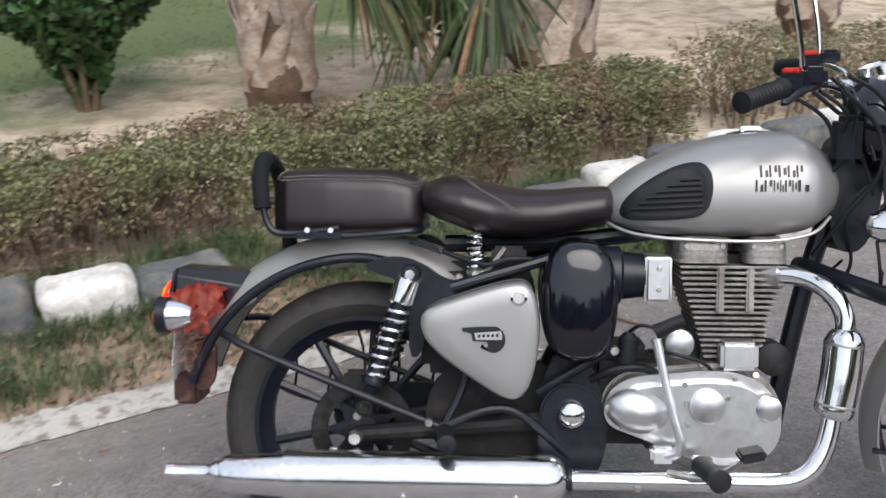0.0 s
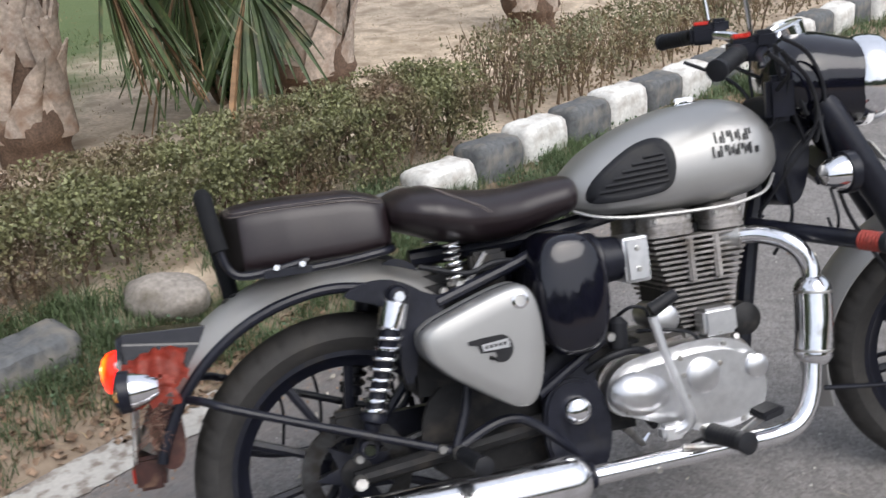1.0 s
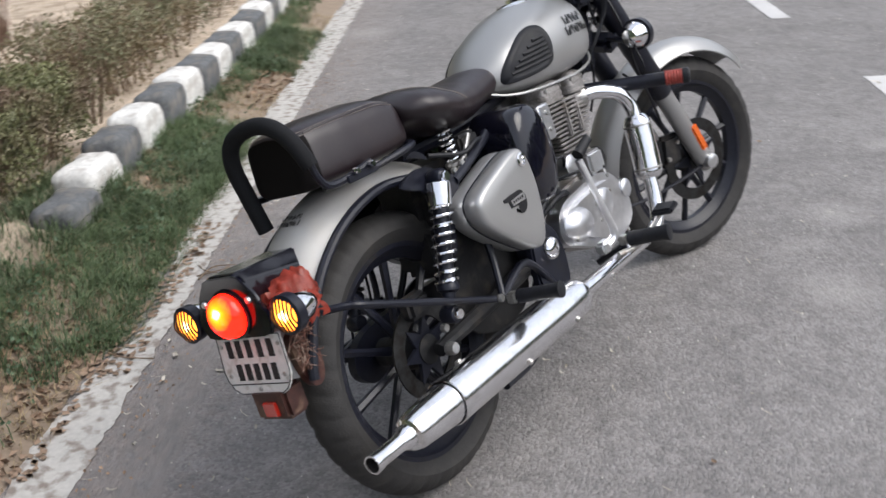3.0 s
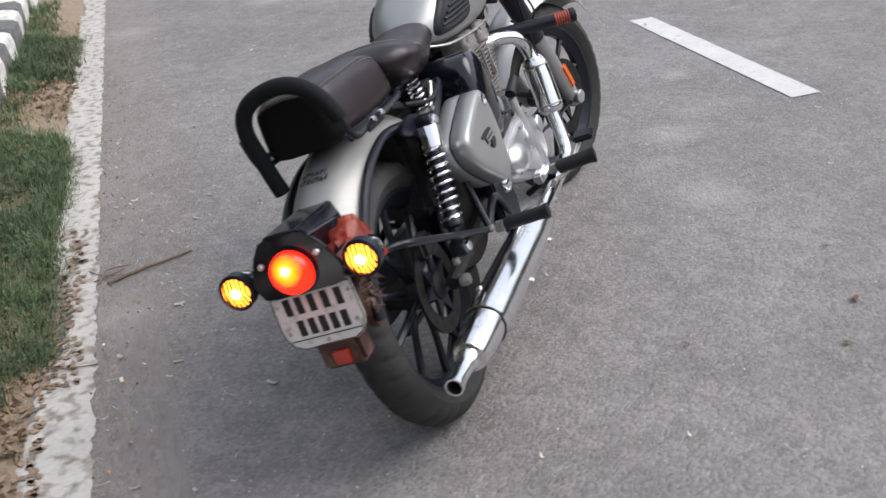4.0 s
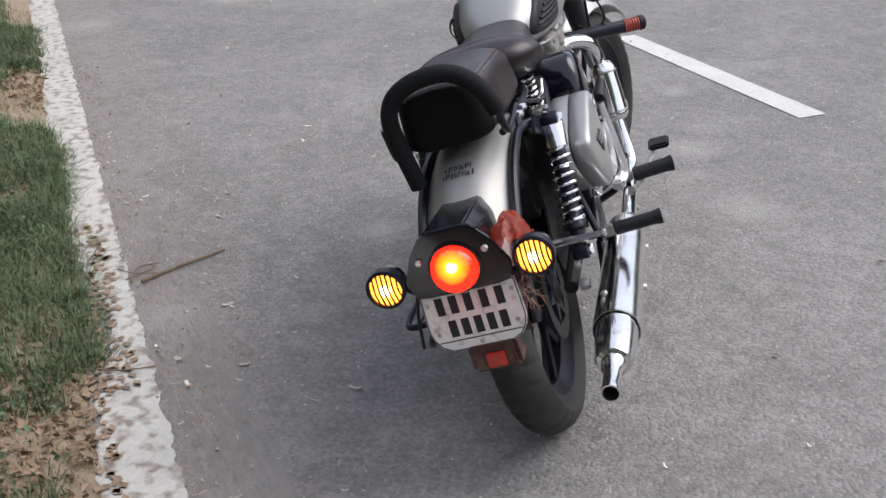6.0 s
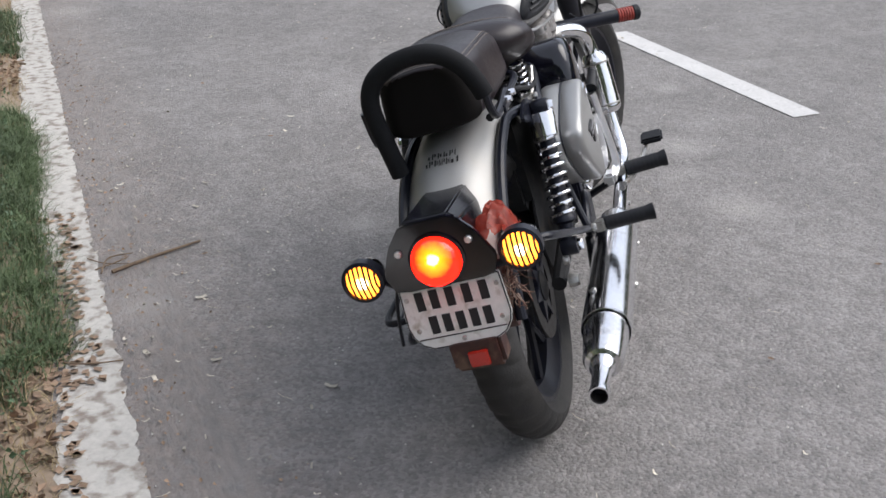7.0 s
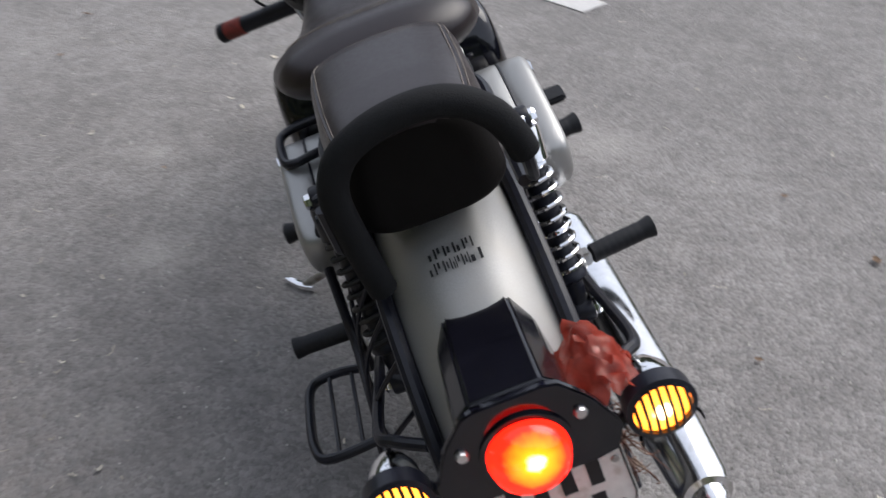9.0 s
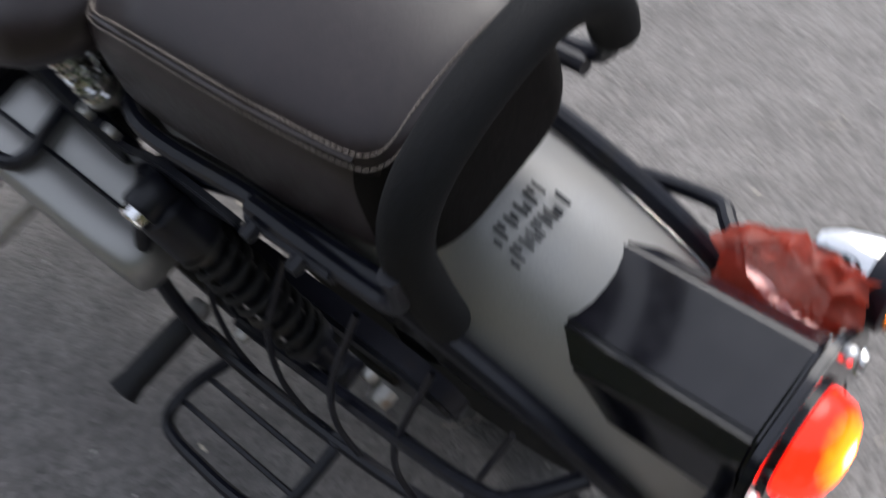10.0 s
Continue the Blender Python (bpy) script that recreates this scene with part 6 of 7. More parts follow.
# ---- exhaust ----
exhaust = group("exhaust", "chrome exhaust pipe and long silencer")
bm = bmesh.new()
tube(bm, ((0.845, -0.085, 0.682), (0.90, -0.118, 0.680), (0.948, -0.160, 0.655), (0.976, -0.174, 0.605), (0.973, -0.178, 0.54), (0.958, -0.182, 0.42), (0.940, -0.188, 0.335), (0.905, -0.194, 0.282), (0.850, -0.192, 0.262), (0.72, -0.198, 0.262), (0.37, -0.204, 0.262)), 0.0205, 18, 10)
part("header_pipe", bm, CHROME, exhaust, "chrome header pipe")
bm = bmesh.new()
tube(bm, ((0.977, -0.177, 0.580), (0.976, -0.178, 0.555), (0.969, -0.181, 0.48), (0.958, -0.183, 0.412), (0.954, -0.184, 0.395)), (0.024, 0.0400, 0.0405, 0.0400, 0.024), 24)
part("heat_shield", bm, CHROME, exhaust, "chrome heat shield sleeve")
for t in ((0.975, -0.179, 0.548), (0.960, -0.183, 0.424)):
    bm = bmesh.new()
    lathe(bm, ((0.0405, -0.003), (0.0412, 0.0), (0.0405, 0.003)), t, (0.13, 0.04, 1), 20)
    part("clamp_band", bm, STEEL, exhaust)
bm = bmesh.new()
lathe(bm, ((0.030, -0.02), (0.034, 0.0), (0.030, 0.03)), (0.842, -0.083, 0.682), (0.8, -0.6, 0), 20)
part("port_flange", bm, STEEL, exhaust)
MU = Vector((0.395, -0.201, 0.262))
md = Vector((-1, 0.0, -0.004)).normalized()
bm = bmesh.new()
lathe(bm, ((0.0225, -0.022), (0.033, -0.016), (0.0430, -0.006), (0.0490, 0.008), (0.0512, 0.026), (0.0520, 0.12), (0.0525, 0.35), (0.0525, 0.562), (0.0522, 0.566)), MU, md, 36, caps=False)
part("silencer", bm, WORN_CHROME, exhaust, "long chrome silencer", angle=50)
bm = bmesh.new()
lathe(bm, ((0.0524, 0.5640), (0.0526, 0.5650), (0.0526, 0.5690), (0.0505, 0.5700), (0.0495, 0.5660), (0.0490, 0.530)), MU, md, 36, caps=False)
part("end_band", bm, WORN_CHROME, exhaust, "rolled chrome end lip")
bm = bmesh.new()
lathe(bm, ((0.001, 0.520), (0.0470, 0.522), (0.0485, 0.560), (0.0460, 0.60), (0.0400, 0.690), (0.0350, 0.704), (0.0260, 0.708), (0.0255, 0.722), (0.0205, 0.728), (0.0185, 0.740), (0.0182, 0.800), (0.0200, 0.808), (0.0200, 0.822), (0.0165, 0.822), (0.0160, 0.77), (0.001, 0.765)), MU, md, 32)
part("tail_pipe", bm, WORN_CHROME, exhaust, "stepped chrome tail pipe", angle=40)
bm = bmesh.new()
lathe(bm, ((0.0158, 0.775), (0.0158, 0.820)), MU, md, 24, caps=False)
part("bore", bm, DUSTY_SHADED, exhaust)
bm = bmesh.new()
lathe(bm, ((0.001, 0.794), (0.0157, 0.794)), MU, md, 20, caps=False)
part("bore_end", bm, SATIN, exhaust)
bm = bmesh.new()
lathe(bm, ((0.0225, -0.032), (0.0260, -0.030), (0.0260, -0.024), (0.0225, -0.022)), MU, md, 28)
part("joint_clamp", bm, SATIN, exhaust)
bolt(exhaust, (0.31, -0.244, 0.234), (0, -1, -0.5), 0.007, 0.006, STEEL)
bolt(exhaust, (0.08, -0.246, 0.232), (0, -1, -0.5), 0.007, 0.006, STEEL)
bolt(exhaust, (-0.075, -0.179, 0.308), (0, 0.42, 0.91), 0.009, 0.005, STEEL)
bolt(exhaust, (0.56, -0.218, 0.250), (0, -1, 0), 0.007, 0.006, STEEL)

# ---- fuel tank ----
TANK = ((0.490, 0.802, 0.840, 0.030), (0.500, 0.790, 0.856, 0.062), (0.520, 0.778, 0.880, 0.088), (0.560, 0.768, 0.908, 0.112), (0.620, 0.762, 0.938, 0.130), (0.700, 0.757, 0.968, 0.143), (0.780, 0.756, 0.984, 0.150),
        (0.850, 0.758, 0.990, 0.151), (0.910, 0.766, 0.983, 0.147), (0.955, 0.780, 0.965, 0.132), (0.978, 0.802, 0.938, 0.106), (0.990, 0.832, 0.908, 0.070), (0.996, 0.855, 0.882, 0.030))


TX = np.linspace(TANK[0][0], TANK[-1][0], 241)


def eased(k):
    """One column of the tank's rows, smoothed along it but held at both ends."""
    v = np.interp(TX, [r[0] for r in TANK], [r[k] for r in TANK])
    kern = np.exp(-0.5 * (np.arange(-36, 37) / 13.0) ** 2)
    pad = np.concatenate((2 * v[0] - v[36:0:-1], v, 2 * v[-1] - v[-2:-38:-1]))
    soft = np.convolve(pad, kern / kern.sum(), "valid")
    hold = np.clip(np.minimum(TX - TX[0], TX[-1] - TX) / 0.05, 0, 1)
    hold = hold * hold * (3 - 2 * hold)
    return v * (1 - hold) + soft * hold


TCOL = [eased(k) for k in (1, 2, 3)]


def tank_row(x):
    return [float(np.interp(x, TX, c)) for c in TCOL]


def tank_ring(x, segs):
    lo, hi, hw = tank_row(x)
    mid, pts = lo + (hi - lo) * 0.42, []
    for j in range(segs):
        a = 6.28318 * j / segs
        c, s = math.cos(a), math.sin(a)
        e = 2.25 if s > 0 else 3.4
        y = hw * math.copysign(abs(c) ** (2 / e), c)
        z = mid + (hi - mid if s > 0 else mid - lo) * math.copysign(abs(s) ** (2 / e), s)
        pts.append((x, y, z))
    return pts


def tank_side(x, z):
    lo, hi, hw = tank_row(x)
    mid = lo + (hi - lo) * 0.42
    q = min(1.0, abs(z - mid) / ((hi - mid) if z > mid else (mid - lo)))
    e = 2.25 if z > mid else 3.4
    return hw * (1 - q ** e) ** (1 / e)


bm = bmesh.new()
fine = sorted(set([round(float(v), 4) for v in np.linspace(0.49, 0.996, 72)]))
sm = []
for x in fine:
    sm.append([bm.verts.new(p) for p in tank_ring(x, 48)])
skin(bm, sm)
for _ in range(5):
    bmesh.ops.smooth_vert(bm, verts=bm.verts[:], factor=0.5, use_axis_x=False, use_axis_y=True, use_axis_z=True)
bmesh.ops.recalc_face_normals(bm, faces=bm.faces[:])
tank = part("fuel_tank", bm, PAINT, bike, "gunmetal teardrop fuel tank", angle=70)
bm = bmesh.new()
line = [(0.497, 0.80), (0.51, 0.785), (0.56, 0.767), (0.65, 0.758), (0.80, 0.755), (0.88, 0.762), (0.93, 0.776), (0.965, 0.805)]
for side in (-1, 1):
    tube(bm, [(x, side * (tank_row(x)[2] * 0.86), z - 0.001) for x, z in line], 0.004, 6)
part("tank_seam", bm, PAINT, tank, "rolled lower tank seam")
PAD = rounded([(0.523, 0.812), (0.540, 0.846), (0.585, 0.882), (0.640, 0.912), (0.690, 0.922), (0.712, 0.900), (0.714, 0.850), (0.698, 0.806), (0.640, 0.797), (0.575, 0.794), (0.535, 0.796)], 2)
PCX, PCZ = 0.635, 0.850


def shaped(outline, scales, lift, side):
    """A form that lies on the tank's side: the outline drawn in by each scale and lifted."""
    bm = bmesh.new()
    rows = []
    for s, h in zip(scales, lift):
        row = []
        for u, v in outline:
            x, z = PCX + (u - PCX) * s, PCZ + (v - PCZ) * s
            row.append(bm.verts.new((x, side * (tank_side(x, z) + h), z)))
        rows.append(row)
    skin(bm, rows, False)
    bm.faces.new(rows[-1])
    bmesh.ops.recalc_face_normals(bm, faces=bm.faces[:])
    return bm


for side in (-1, 1):
    pad = part("knee_pad", shaped(PAD, (1.0, 0.985, 0.80, 0.76, 0.74, 0.5, 0.2), (-0.004, 0.0045, 0.0055, 0.004, 0.0035, 0.0035, 0.0035), side), RUBBER, tank, "black ribbed rubber knee pad", angle=50)
    for k in range(6):
        z = 0.818 + k * 0.0125
        x0, x1 = 0.552 + 0.011 * k + 0.0016 * k * k, 0.692 - 0.001 * k
        bm = bmesh.new()
        tube(bm, [(x, side * (tank_side(x, z + (x - x0) * 0.06) + 0.004), z + (x - x0) * 0.06) for x in np.linspace(x0, x1, 7)], 0.0042, 6)
        part("pad_rib", bm, RUBBER, pad)
    lettering(tank, ((0.888, 0.912, [(0.853 + 1.55 * a, 0.853 + 1.55 * b) for a, b in TOP]), (0.858, 0.882, [(0.853 + 1.65 * a, 0.853 + 1.65 * b) for a, b in LOW])),
              lambda u, v, d: Vector((u, side * (tank_side(u, v) + 0.0003 + d), v)), 0.0012)
cap = group("filler_cap", "chrome hinged fuel filler cap")
bm = bmesh.new()
lathe(bm, ((0.046, -0.008), (0.046, 0.003), (0.040, 0.006), (0.034, 0.006), (0.030, 0.008), (0.001, 0.009)), (0.808, 0, 0.978), (-0.05, 0, 1), 32)
part("cap_disc", bm, CHROME, cap)
bm = bmesh.new()
box(bm, (0.79, -0.012, 0.986), (0.840, 0.012, 0.996), 0.004)
part("lock_flap", bm, CHROME, cap)

# ---- front end, turned to the right ----
U = Vector((-math.sin(RAKE), 0, math.cos(RAKE)))
forks = group("front_fork", "telescopic fork with grey lower legs and black covers")
F = Vector((-math.sin(RAKE + radians(3.2)), 0, math.cos(RAKE + radians(3.2))))
for side in (-1, 1):
    foot = FRONT + Vector((0, side * 0.098, 0))
    bm = bmesh.new()
    tube(bm, (foot - F * 0.03, foot + F * 0.02, foot + F * 0.26, foot + F * 0.31), (0.022, 0.030, 0.030, 0.031), 20, 6)
    part("lower_leg", steered(bm), PAINT, forks, "grey painted lower leg")
    bm = bmesh.new()
    lathe(bm, ((0.031, 0.30), (0.034, 0.305), (0.034, 0.47), (0.036, 0.50), (0.036, 0.71), (0.032, 0.73)), foot, F, 24)
    part("fork_cover", steered(bm), SATIN, forks, "black fork cover")
    bm = bmesh.new()
    lathe(bm, ((0.020, -0.01), (0.024, 0.0), (0.024, 0.022), (0.015, 0.026), (0.001, 0.026)), foot + Vector((0, side * 0.018, 0)), (0, side, 0), 20)
    part("axle_clamp", steered(bm), ALLOY, forks)
    bm = bmesh.new()
    o = foot + F * 0.105 + Vector((0.012, side * 0.030, 0))
    box(bm, o + Vector((-0.013, -0.005, -0.050)), o + Vector((0.013, 0.005, 0.050)), 0.0045, Matrix.Rotation(-RAKE, 4, "Y"))
    part("side_reflector", steered(bm), AMBER, forks, "orange side reflector")
    bm = bmesh.new()
    tube(bm, (foot + Vector((-0.01, side * 0.012, -0.01)), FRONT + Vector((-0.20, side * 0.085, -0.05)), FRONT + Vector((-0.36, side * 0.07, -0.055))), 0.006, 8)
    part("fender_stay", steered(bm), SATIN, forks)
bm = bmesh.new()
box(bm, FRONT + Vector((-0.165, -0.088, 0.015)), FRONT + Vector((-0.075, -0.048, 0.12)), 0.014)
cal = part("brake_caliper", steered(bm), DUSTY_SHADED, bike, "dark front brake caliper")
for dx, dz in ((-0.145, 0.045), (-0.10, 0.09)):
    bolt(cal, FRONT + Vector((dx, -0.088, dz)), (0, -1, 0), 0.008, 0.008, STEEL, steered)
bm = bmesh.new()
box(bm, REAR + Vector((-0.04, -0.090, 0.080)), REAR + Vector((0.035, -0.050, 0.135)), 0.010)
part("rear_caliper", bm, DUSTY_SHADED, bike, "dusty black rear brake caliper")

nacelle = group("headlamp", "black headlamp nacelle with a chrome rim")
bm = bmesh.new()
rows = []
for x, hz, hy, zc in ((1.015, 0.050, 0.09, 1.020), (1.035, 0.088, 0.124, 1.012), (1.08, 0.110, 0.134, 1.005), (1.14, 0.110, 0.122, 0.998), (1.20, 0.100, 0.104, 0.990), (1.225, 0.096, 0.098, 0.988)):
    rows.append([bm.verts.new((x, hy * math.cos(a), zc + hz * math.copysign(abs(math.sin(a)) ** 0.8, math.sin(a)))) for a in np.linspace(0, 6.28318, 37)[:-1]])
skin(bm, rows)
bmesh.ops.recalc_face_normals(bm, faces=bm.faces[:])
part("shell", steered(bm), GLOSS, nacelle, "gloss black shell", angle=60)
HL = Vector((1.225, 0, 0.988))
bm = bmesh.new()
lathe(bm, ((0.097, -0.012), (0.102, 0.0), (0.104, 0.02), (0.101, 0.045), (0.092, 0.062), (0.086, 0.064), (0.086, 0.05)), HL, (1, 0, -0.04), 40, caps=False)
part("rim", steered(bm), CHROME, nacelle, "chrome headlamp rim", angle=60)
bm = bmesh.new()
lathe(bm, ((0.087, 0.052), (0.080, 0.068), (0.05, 0.082), (0.001, 0.088)), HL, (1, 0, -0.04), 36)
part("glass", steered(bm), HEAD_GLASS, nacelle, "clear headlamp glass", angle=60)
bm = bmesh.new()
lathe(bm, ((0.042, -0.03), (0.044, 0.008), (0.038, 0.012), (0.037, 0.008), (0.001, 0.008)), (1.075, 0.0, 1.118), (-0.35, 0, 1), 28)
part("speedometer", steered(bm), CHROME, nacelle, "chrome rimmed speedometer")
bm = bmesh.new()
lathe(bm, ((0.036, 0.0085), (0.001, 0.0095)), (1.075, 0.0, 1.118), (-0.35, 0, 1), 24)
part("dial", steered(bm), GAUGE, nacelle, "pale dial under glass")
bm = bmesh.new()
box(bm, (1.255, -0.085, 0.795), (1.259, 0.085, 0.865), 0.001, Matrix.Rotation(radians(-38), 4, "Y"))
fp = part("front_plate", steered(bm), PLATE, bike, "small white front plate under the headlamp")
bar("plate_bracket", ((1.20, 0, 0.86), (1.25, 0, 0.835)), 0.012, SATIN, fp, steered)
bm = bmesh.new()
tube(bm, (STEM - U * 0.13, STEM + U * 0.03), 0.034, 18, smooth=False)
part("steering_head", bm, SATIN, frame_g)
bm = bmesh.new()
box(bm, (1.10, -0.135, 0.78), (1.165, 0.135, 0.83), 0.015, Matrix.Rotation(-RAKE, 4, "Y"))
part("lower_yoke", steered(bm), SATIN, forks)

bm = bmesh.new()
slab(bm, rounded(((0.985, 0.985), (1.075, 0.965), (1.085, 0.84), (1.045, 0.72), (0.975, 0.735), (0.975, 0.88)), 2), lambda u, v, k: Vector((u, -0.062 + 0.124 * k, v)), 0.012)
part("head_shroud", bm, SATIN, frame_g, "black shroud round the steering head")

bars = group("handlebar", "black handlebar with grips, levers and switches")
bm = bmesh.new()
tube(bm, ((0.858, -0.408, 1.093), (0.925, -0.275, 1.108), (0.985, -0.165, 1.105), (1.02, -0.09, 1.085), (1.025, 0, 1.078), (1.02, 0.09, 1.085), (0.985, 0.165, 1.105), (0.920, 0.245, 1.108), (0.848, 0.352, 1.094)), 0.0112, 12, 8)
part("bar_tube", steered(bm), CHROME, bars, "chrome bar")
for side in (-1, 1):
    e, i = (Vector((0.854, -0.416, 1.092)), Vector((0.915, -0.300, 1.107))) if side < 0 else (Vector((0.842, 0.362, 1.092)), Vector((0.908, 0.252, 1.106)))
    ax = (i - e).normalized()
    bm = bmesh.new()
    lathe(bm, ((0.012, 0.0), (0.0215, 0.002), (0.0220, 0.010), (0.0185, 0.013)) + tuple(p for k in range(9) for p in ((0.0180, 0.016 + k * 0.011), (0.0198, 0.019 + k * 0.011), (0.0180, 0.024 + k * 0.011))) + ((0.021, 0.128), (0.021, 0.136)), e, ax, 18)
    part("grip", steered(bm), RUBBER, bars, "ribbed black grip", angle=50)
    bm = bmesh.new()
    c = i + ax * 0.035
    box(bm, c + Vector((-0.030, -0.026, -0.022)), c + Vector((0.030, 0.026, 0.024)), 0.009)
    sw = part("switch_box", steered(bm), SATIN, bars, "black switch box")
    bm = bmesh.new()
    box(bm, c + Vector((-0.020, -0.016, 0.0245)), c + Vector((0.014, 0.014, 0.033)), 0.003)
    part("switch", steered(bm), RED_GLOSS, sw, "bright red switch")
    bm = bmesh.new()
    tube(bm, (c + Vector((0.045, 0, 0.0)), c + Vector((0.02, side * 0.06, -0.008)), e + Vector((0.085, side * 0.01, 0.004)), e + Vector((0.076, side * 0.022, 0.004))), (0.009, 0.007, 0.006, 0.007), 8)
    part("lever", steered(bm), SATIN, bars)
    bm = bmesh.new()
    box(bm, c + Vector((0.02, -0.022, 0.0)), c + Vector((0.065, 0.022, 0.036)), 0.008)
    part("reservoir", steered(bm), SATIN, bars)
    mg = group("mirror", "round black mirror on a thin stem")
    bm = bmesh.new()
    top = c + Vector((-0.02, side * 0.03, 0.25))
    tube(bm, (c + Vector((0.018, 0, 0.02)), c + Vector((0.012, side * 0.004, 0.08)), c + Vector((-0.004, side * 0.016, 0.17)), top), 0.0055, 8)
    part("stem", steered(bm), CHROME, mg, "chrome stem")
    bm = bmesh.new()
    lathe(bm, ((0.002, 0.02), (0.035, 0.014), (0.050, 0.004), (0.052, -0.004), (0.048, -0.006)), top + Vector((0, side * 0.02, 0.045)), (1, 0, 0.1), 28)
    part("shell", steered(bm), SATIN, mg)
    bm = bmesh.new()
    lathe(bm, ((0.047, -0.0065), (0.001, -0.0065)), top + Vector((0, side * 0.02, 0.045)), (1, 0, 0.1), 28, caps=False)
    part("glass", steered(bm), MIRROR, mg)
    bar("cable", (c + Vector((0.05, 0, -0.01)), c + Vector((0.10, -side * 0.05, -0.06)), (1.02, side * 0.13, 0.99), (1.02, side * 0.07, 0.90)), 0.0042, RUBBER, bars, steered, 6)
bar("cable", ((0.93, -0.19, 1.085), (0.99, -0.155, 1.03), (0.985, -0.115, 0.93), (0.93, -0.06, 0.86)), 0.004, RUBBER, bars, same, 6)
bar("cable", ((1.06, -0.135, 0.95), (1.05, -0.175, 0.84), (1.09, -0.165, 0.70), (1.19, -0.135, 0.56), (1.28, -0.10, 0.45)), 0.0045, RUBBER, bars, same, 6)
bar("cable", ((1.08, -0.10, 0.90), (1.00, -0.09, 0.82), (1.02, -0.06, 0.70), (0.97, -0.05, 0.62)), 0.004, RUBBER, bars, same, 6)

for pts in (((0.93, 0.19, 1.085), (1.00, 0.10, 1.02), (0.995, 0.02, 0.95), (0.93, -0.02, 0.88)),
            ((0.95, -0.20, 1.06), (1.03, -0.165, 0.99), (1.045, -0.15, 0.90), (0.985, -0.11, 0.80), (0.94, -0.06, 0.72)),
            ((0.97, -0.17, 1.09), (1.04, -0.155, 1.05), (1.08, -0.14, 0.96), (1.06, -0.12, 0.86)),
            ((0.96, -0.16, 1.075), (0.985, -0.13, 1.00), (1.02, -0.11, 0.93), (1.05, -0.10, 0.85)),
            ((0.98, 0.12, 1.08), (1.01, 0.0, 1.02), (1.02, -0.10, 1.00), (1.04, -0.13, 0.92))):
    bar("cable", pts, 0.0048, RUBBER, bars, same, 6)
bm = bmesh.new()
box(bm, (0.985, -0.055, 1.060), (1.045, 0.055, 1.100), 0.010)
part("bar_clamp", steered(bm), CHROME, bars, "chrome bar clamp")
bm = bmesh.new()
box(bm, (1.000, -0.150, 0.935), (1.060, -0.105, 1.035), 0.012)
part("fork_ear", steered(bm), SATIN, forks)

# auxiliary lamps and crash bar
for side in (-1, 1):
    at = Vector((1.062, side * 0.212, 0.792))
    g = group("auxiliary_lamp", "small chrome lamp cup facing forward")
    bm = bmesh.new()
    lathe(bm, ((0.004, -0.062), (0.022, -0.055), (0.034, -0.034), (0.040, -0.008), (0.041, 0.0)), at, (1, 0, 0), 26)
    part("cup", bm, CHROME, g)
    bm = bmesh.new()
    ring_lathe(bm, ((0.045, -0.010), (0.045, 0.012), (0.037, 0.014), (0.037, -0.01)), at, (1, 0, 0), 28)
    part("bezel", bm, SATIN, g)
    bm = bmesh.new()
    lathe(bm, ((0.038, 0.004), (0.02, 0.010), (0.001, 0.012)), at, (1, 0, 0), 24)
    part("lens", bm, AMBER, g)
    bm = bmesh.new()
    tube(bm, (at + Vector((-0.02, -side * 0.03, -0.005)), at + Vector((0.0, -side * 0.07, 0.0)), (1.085, side * 0.10, 0.80)), 0.009, 8)
    part("stalk", bm, SATIN, g)
    bm = bmesh.new()
    tube(bm, (at + Vector((-0.04, 0, -0.03)), at + Vector((-0.035, side * 0.01, -0.09)), at + Vector((-0.02, -side * 0.03, -0.13)), at + Vector((0.0, -side * 0.08, -0.10))), 0.0035, 6)
    part("wire", bm, RUBBER, g)
    cg = group("crash_bar", "black crash bar with a red ribbed rubber end")
    a, b = Vector((0.935, side * 0.02, 0.690)), Vector((1.066, side * 0.318, 0.645))
    d = (b - a).normalized()
    bm = bmesh.new()
    tube(bm, (a, a.lerp(b, 0.83)), 0.0195, 18, smooth=False)
    part("bar_tube", bm, SATIN, cg)
    bm = bmesh.new()
    lathe(bm, tuple(p for k in range(6) for p in ((0.0195, 0.272 + k * 0.008), (0.0215, 0.275 + k * 0.008))) + ((0.0195, 0.322),), a, d, 20)
    part("rubber_end", bm, RED_RUBBER, cg, "faded red ribbed rubber sleeve")
    bm = bmesh.new()
    lathe(bm, ((0.0195, 0.320), (0.0225, 0.323), (0.0225, 0.336), (0.018, 0.341), (0.001, 0.342)), a, d, 20)
    part("end_cap", bm, RUBBER, cg)


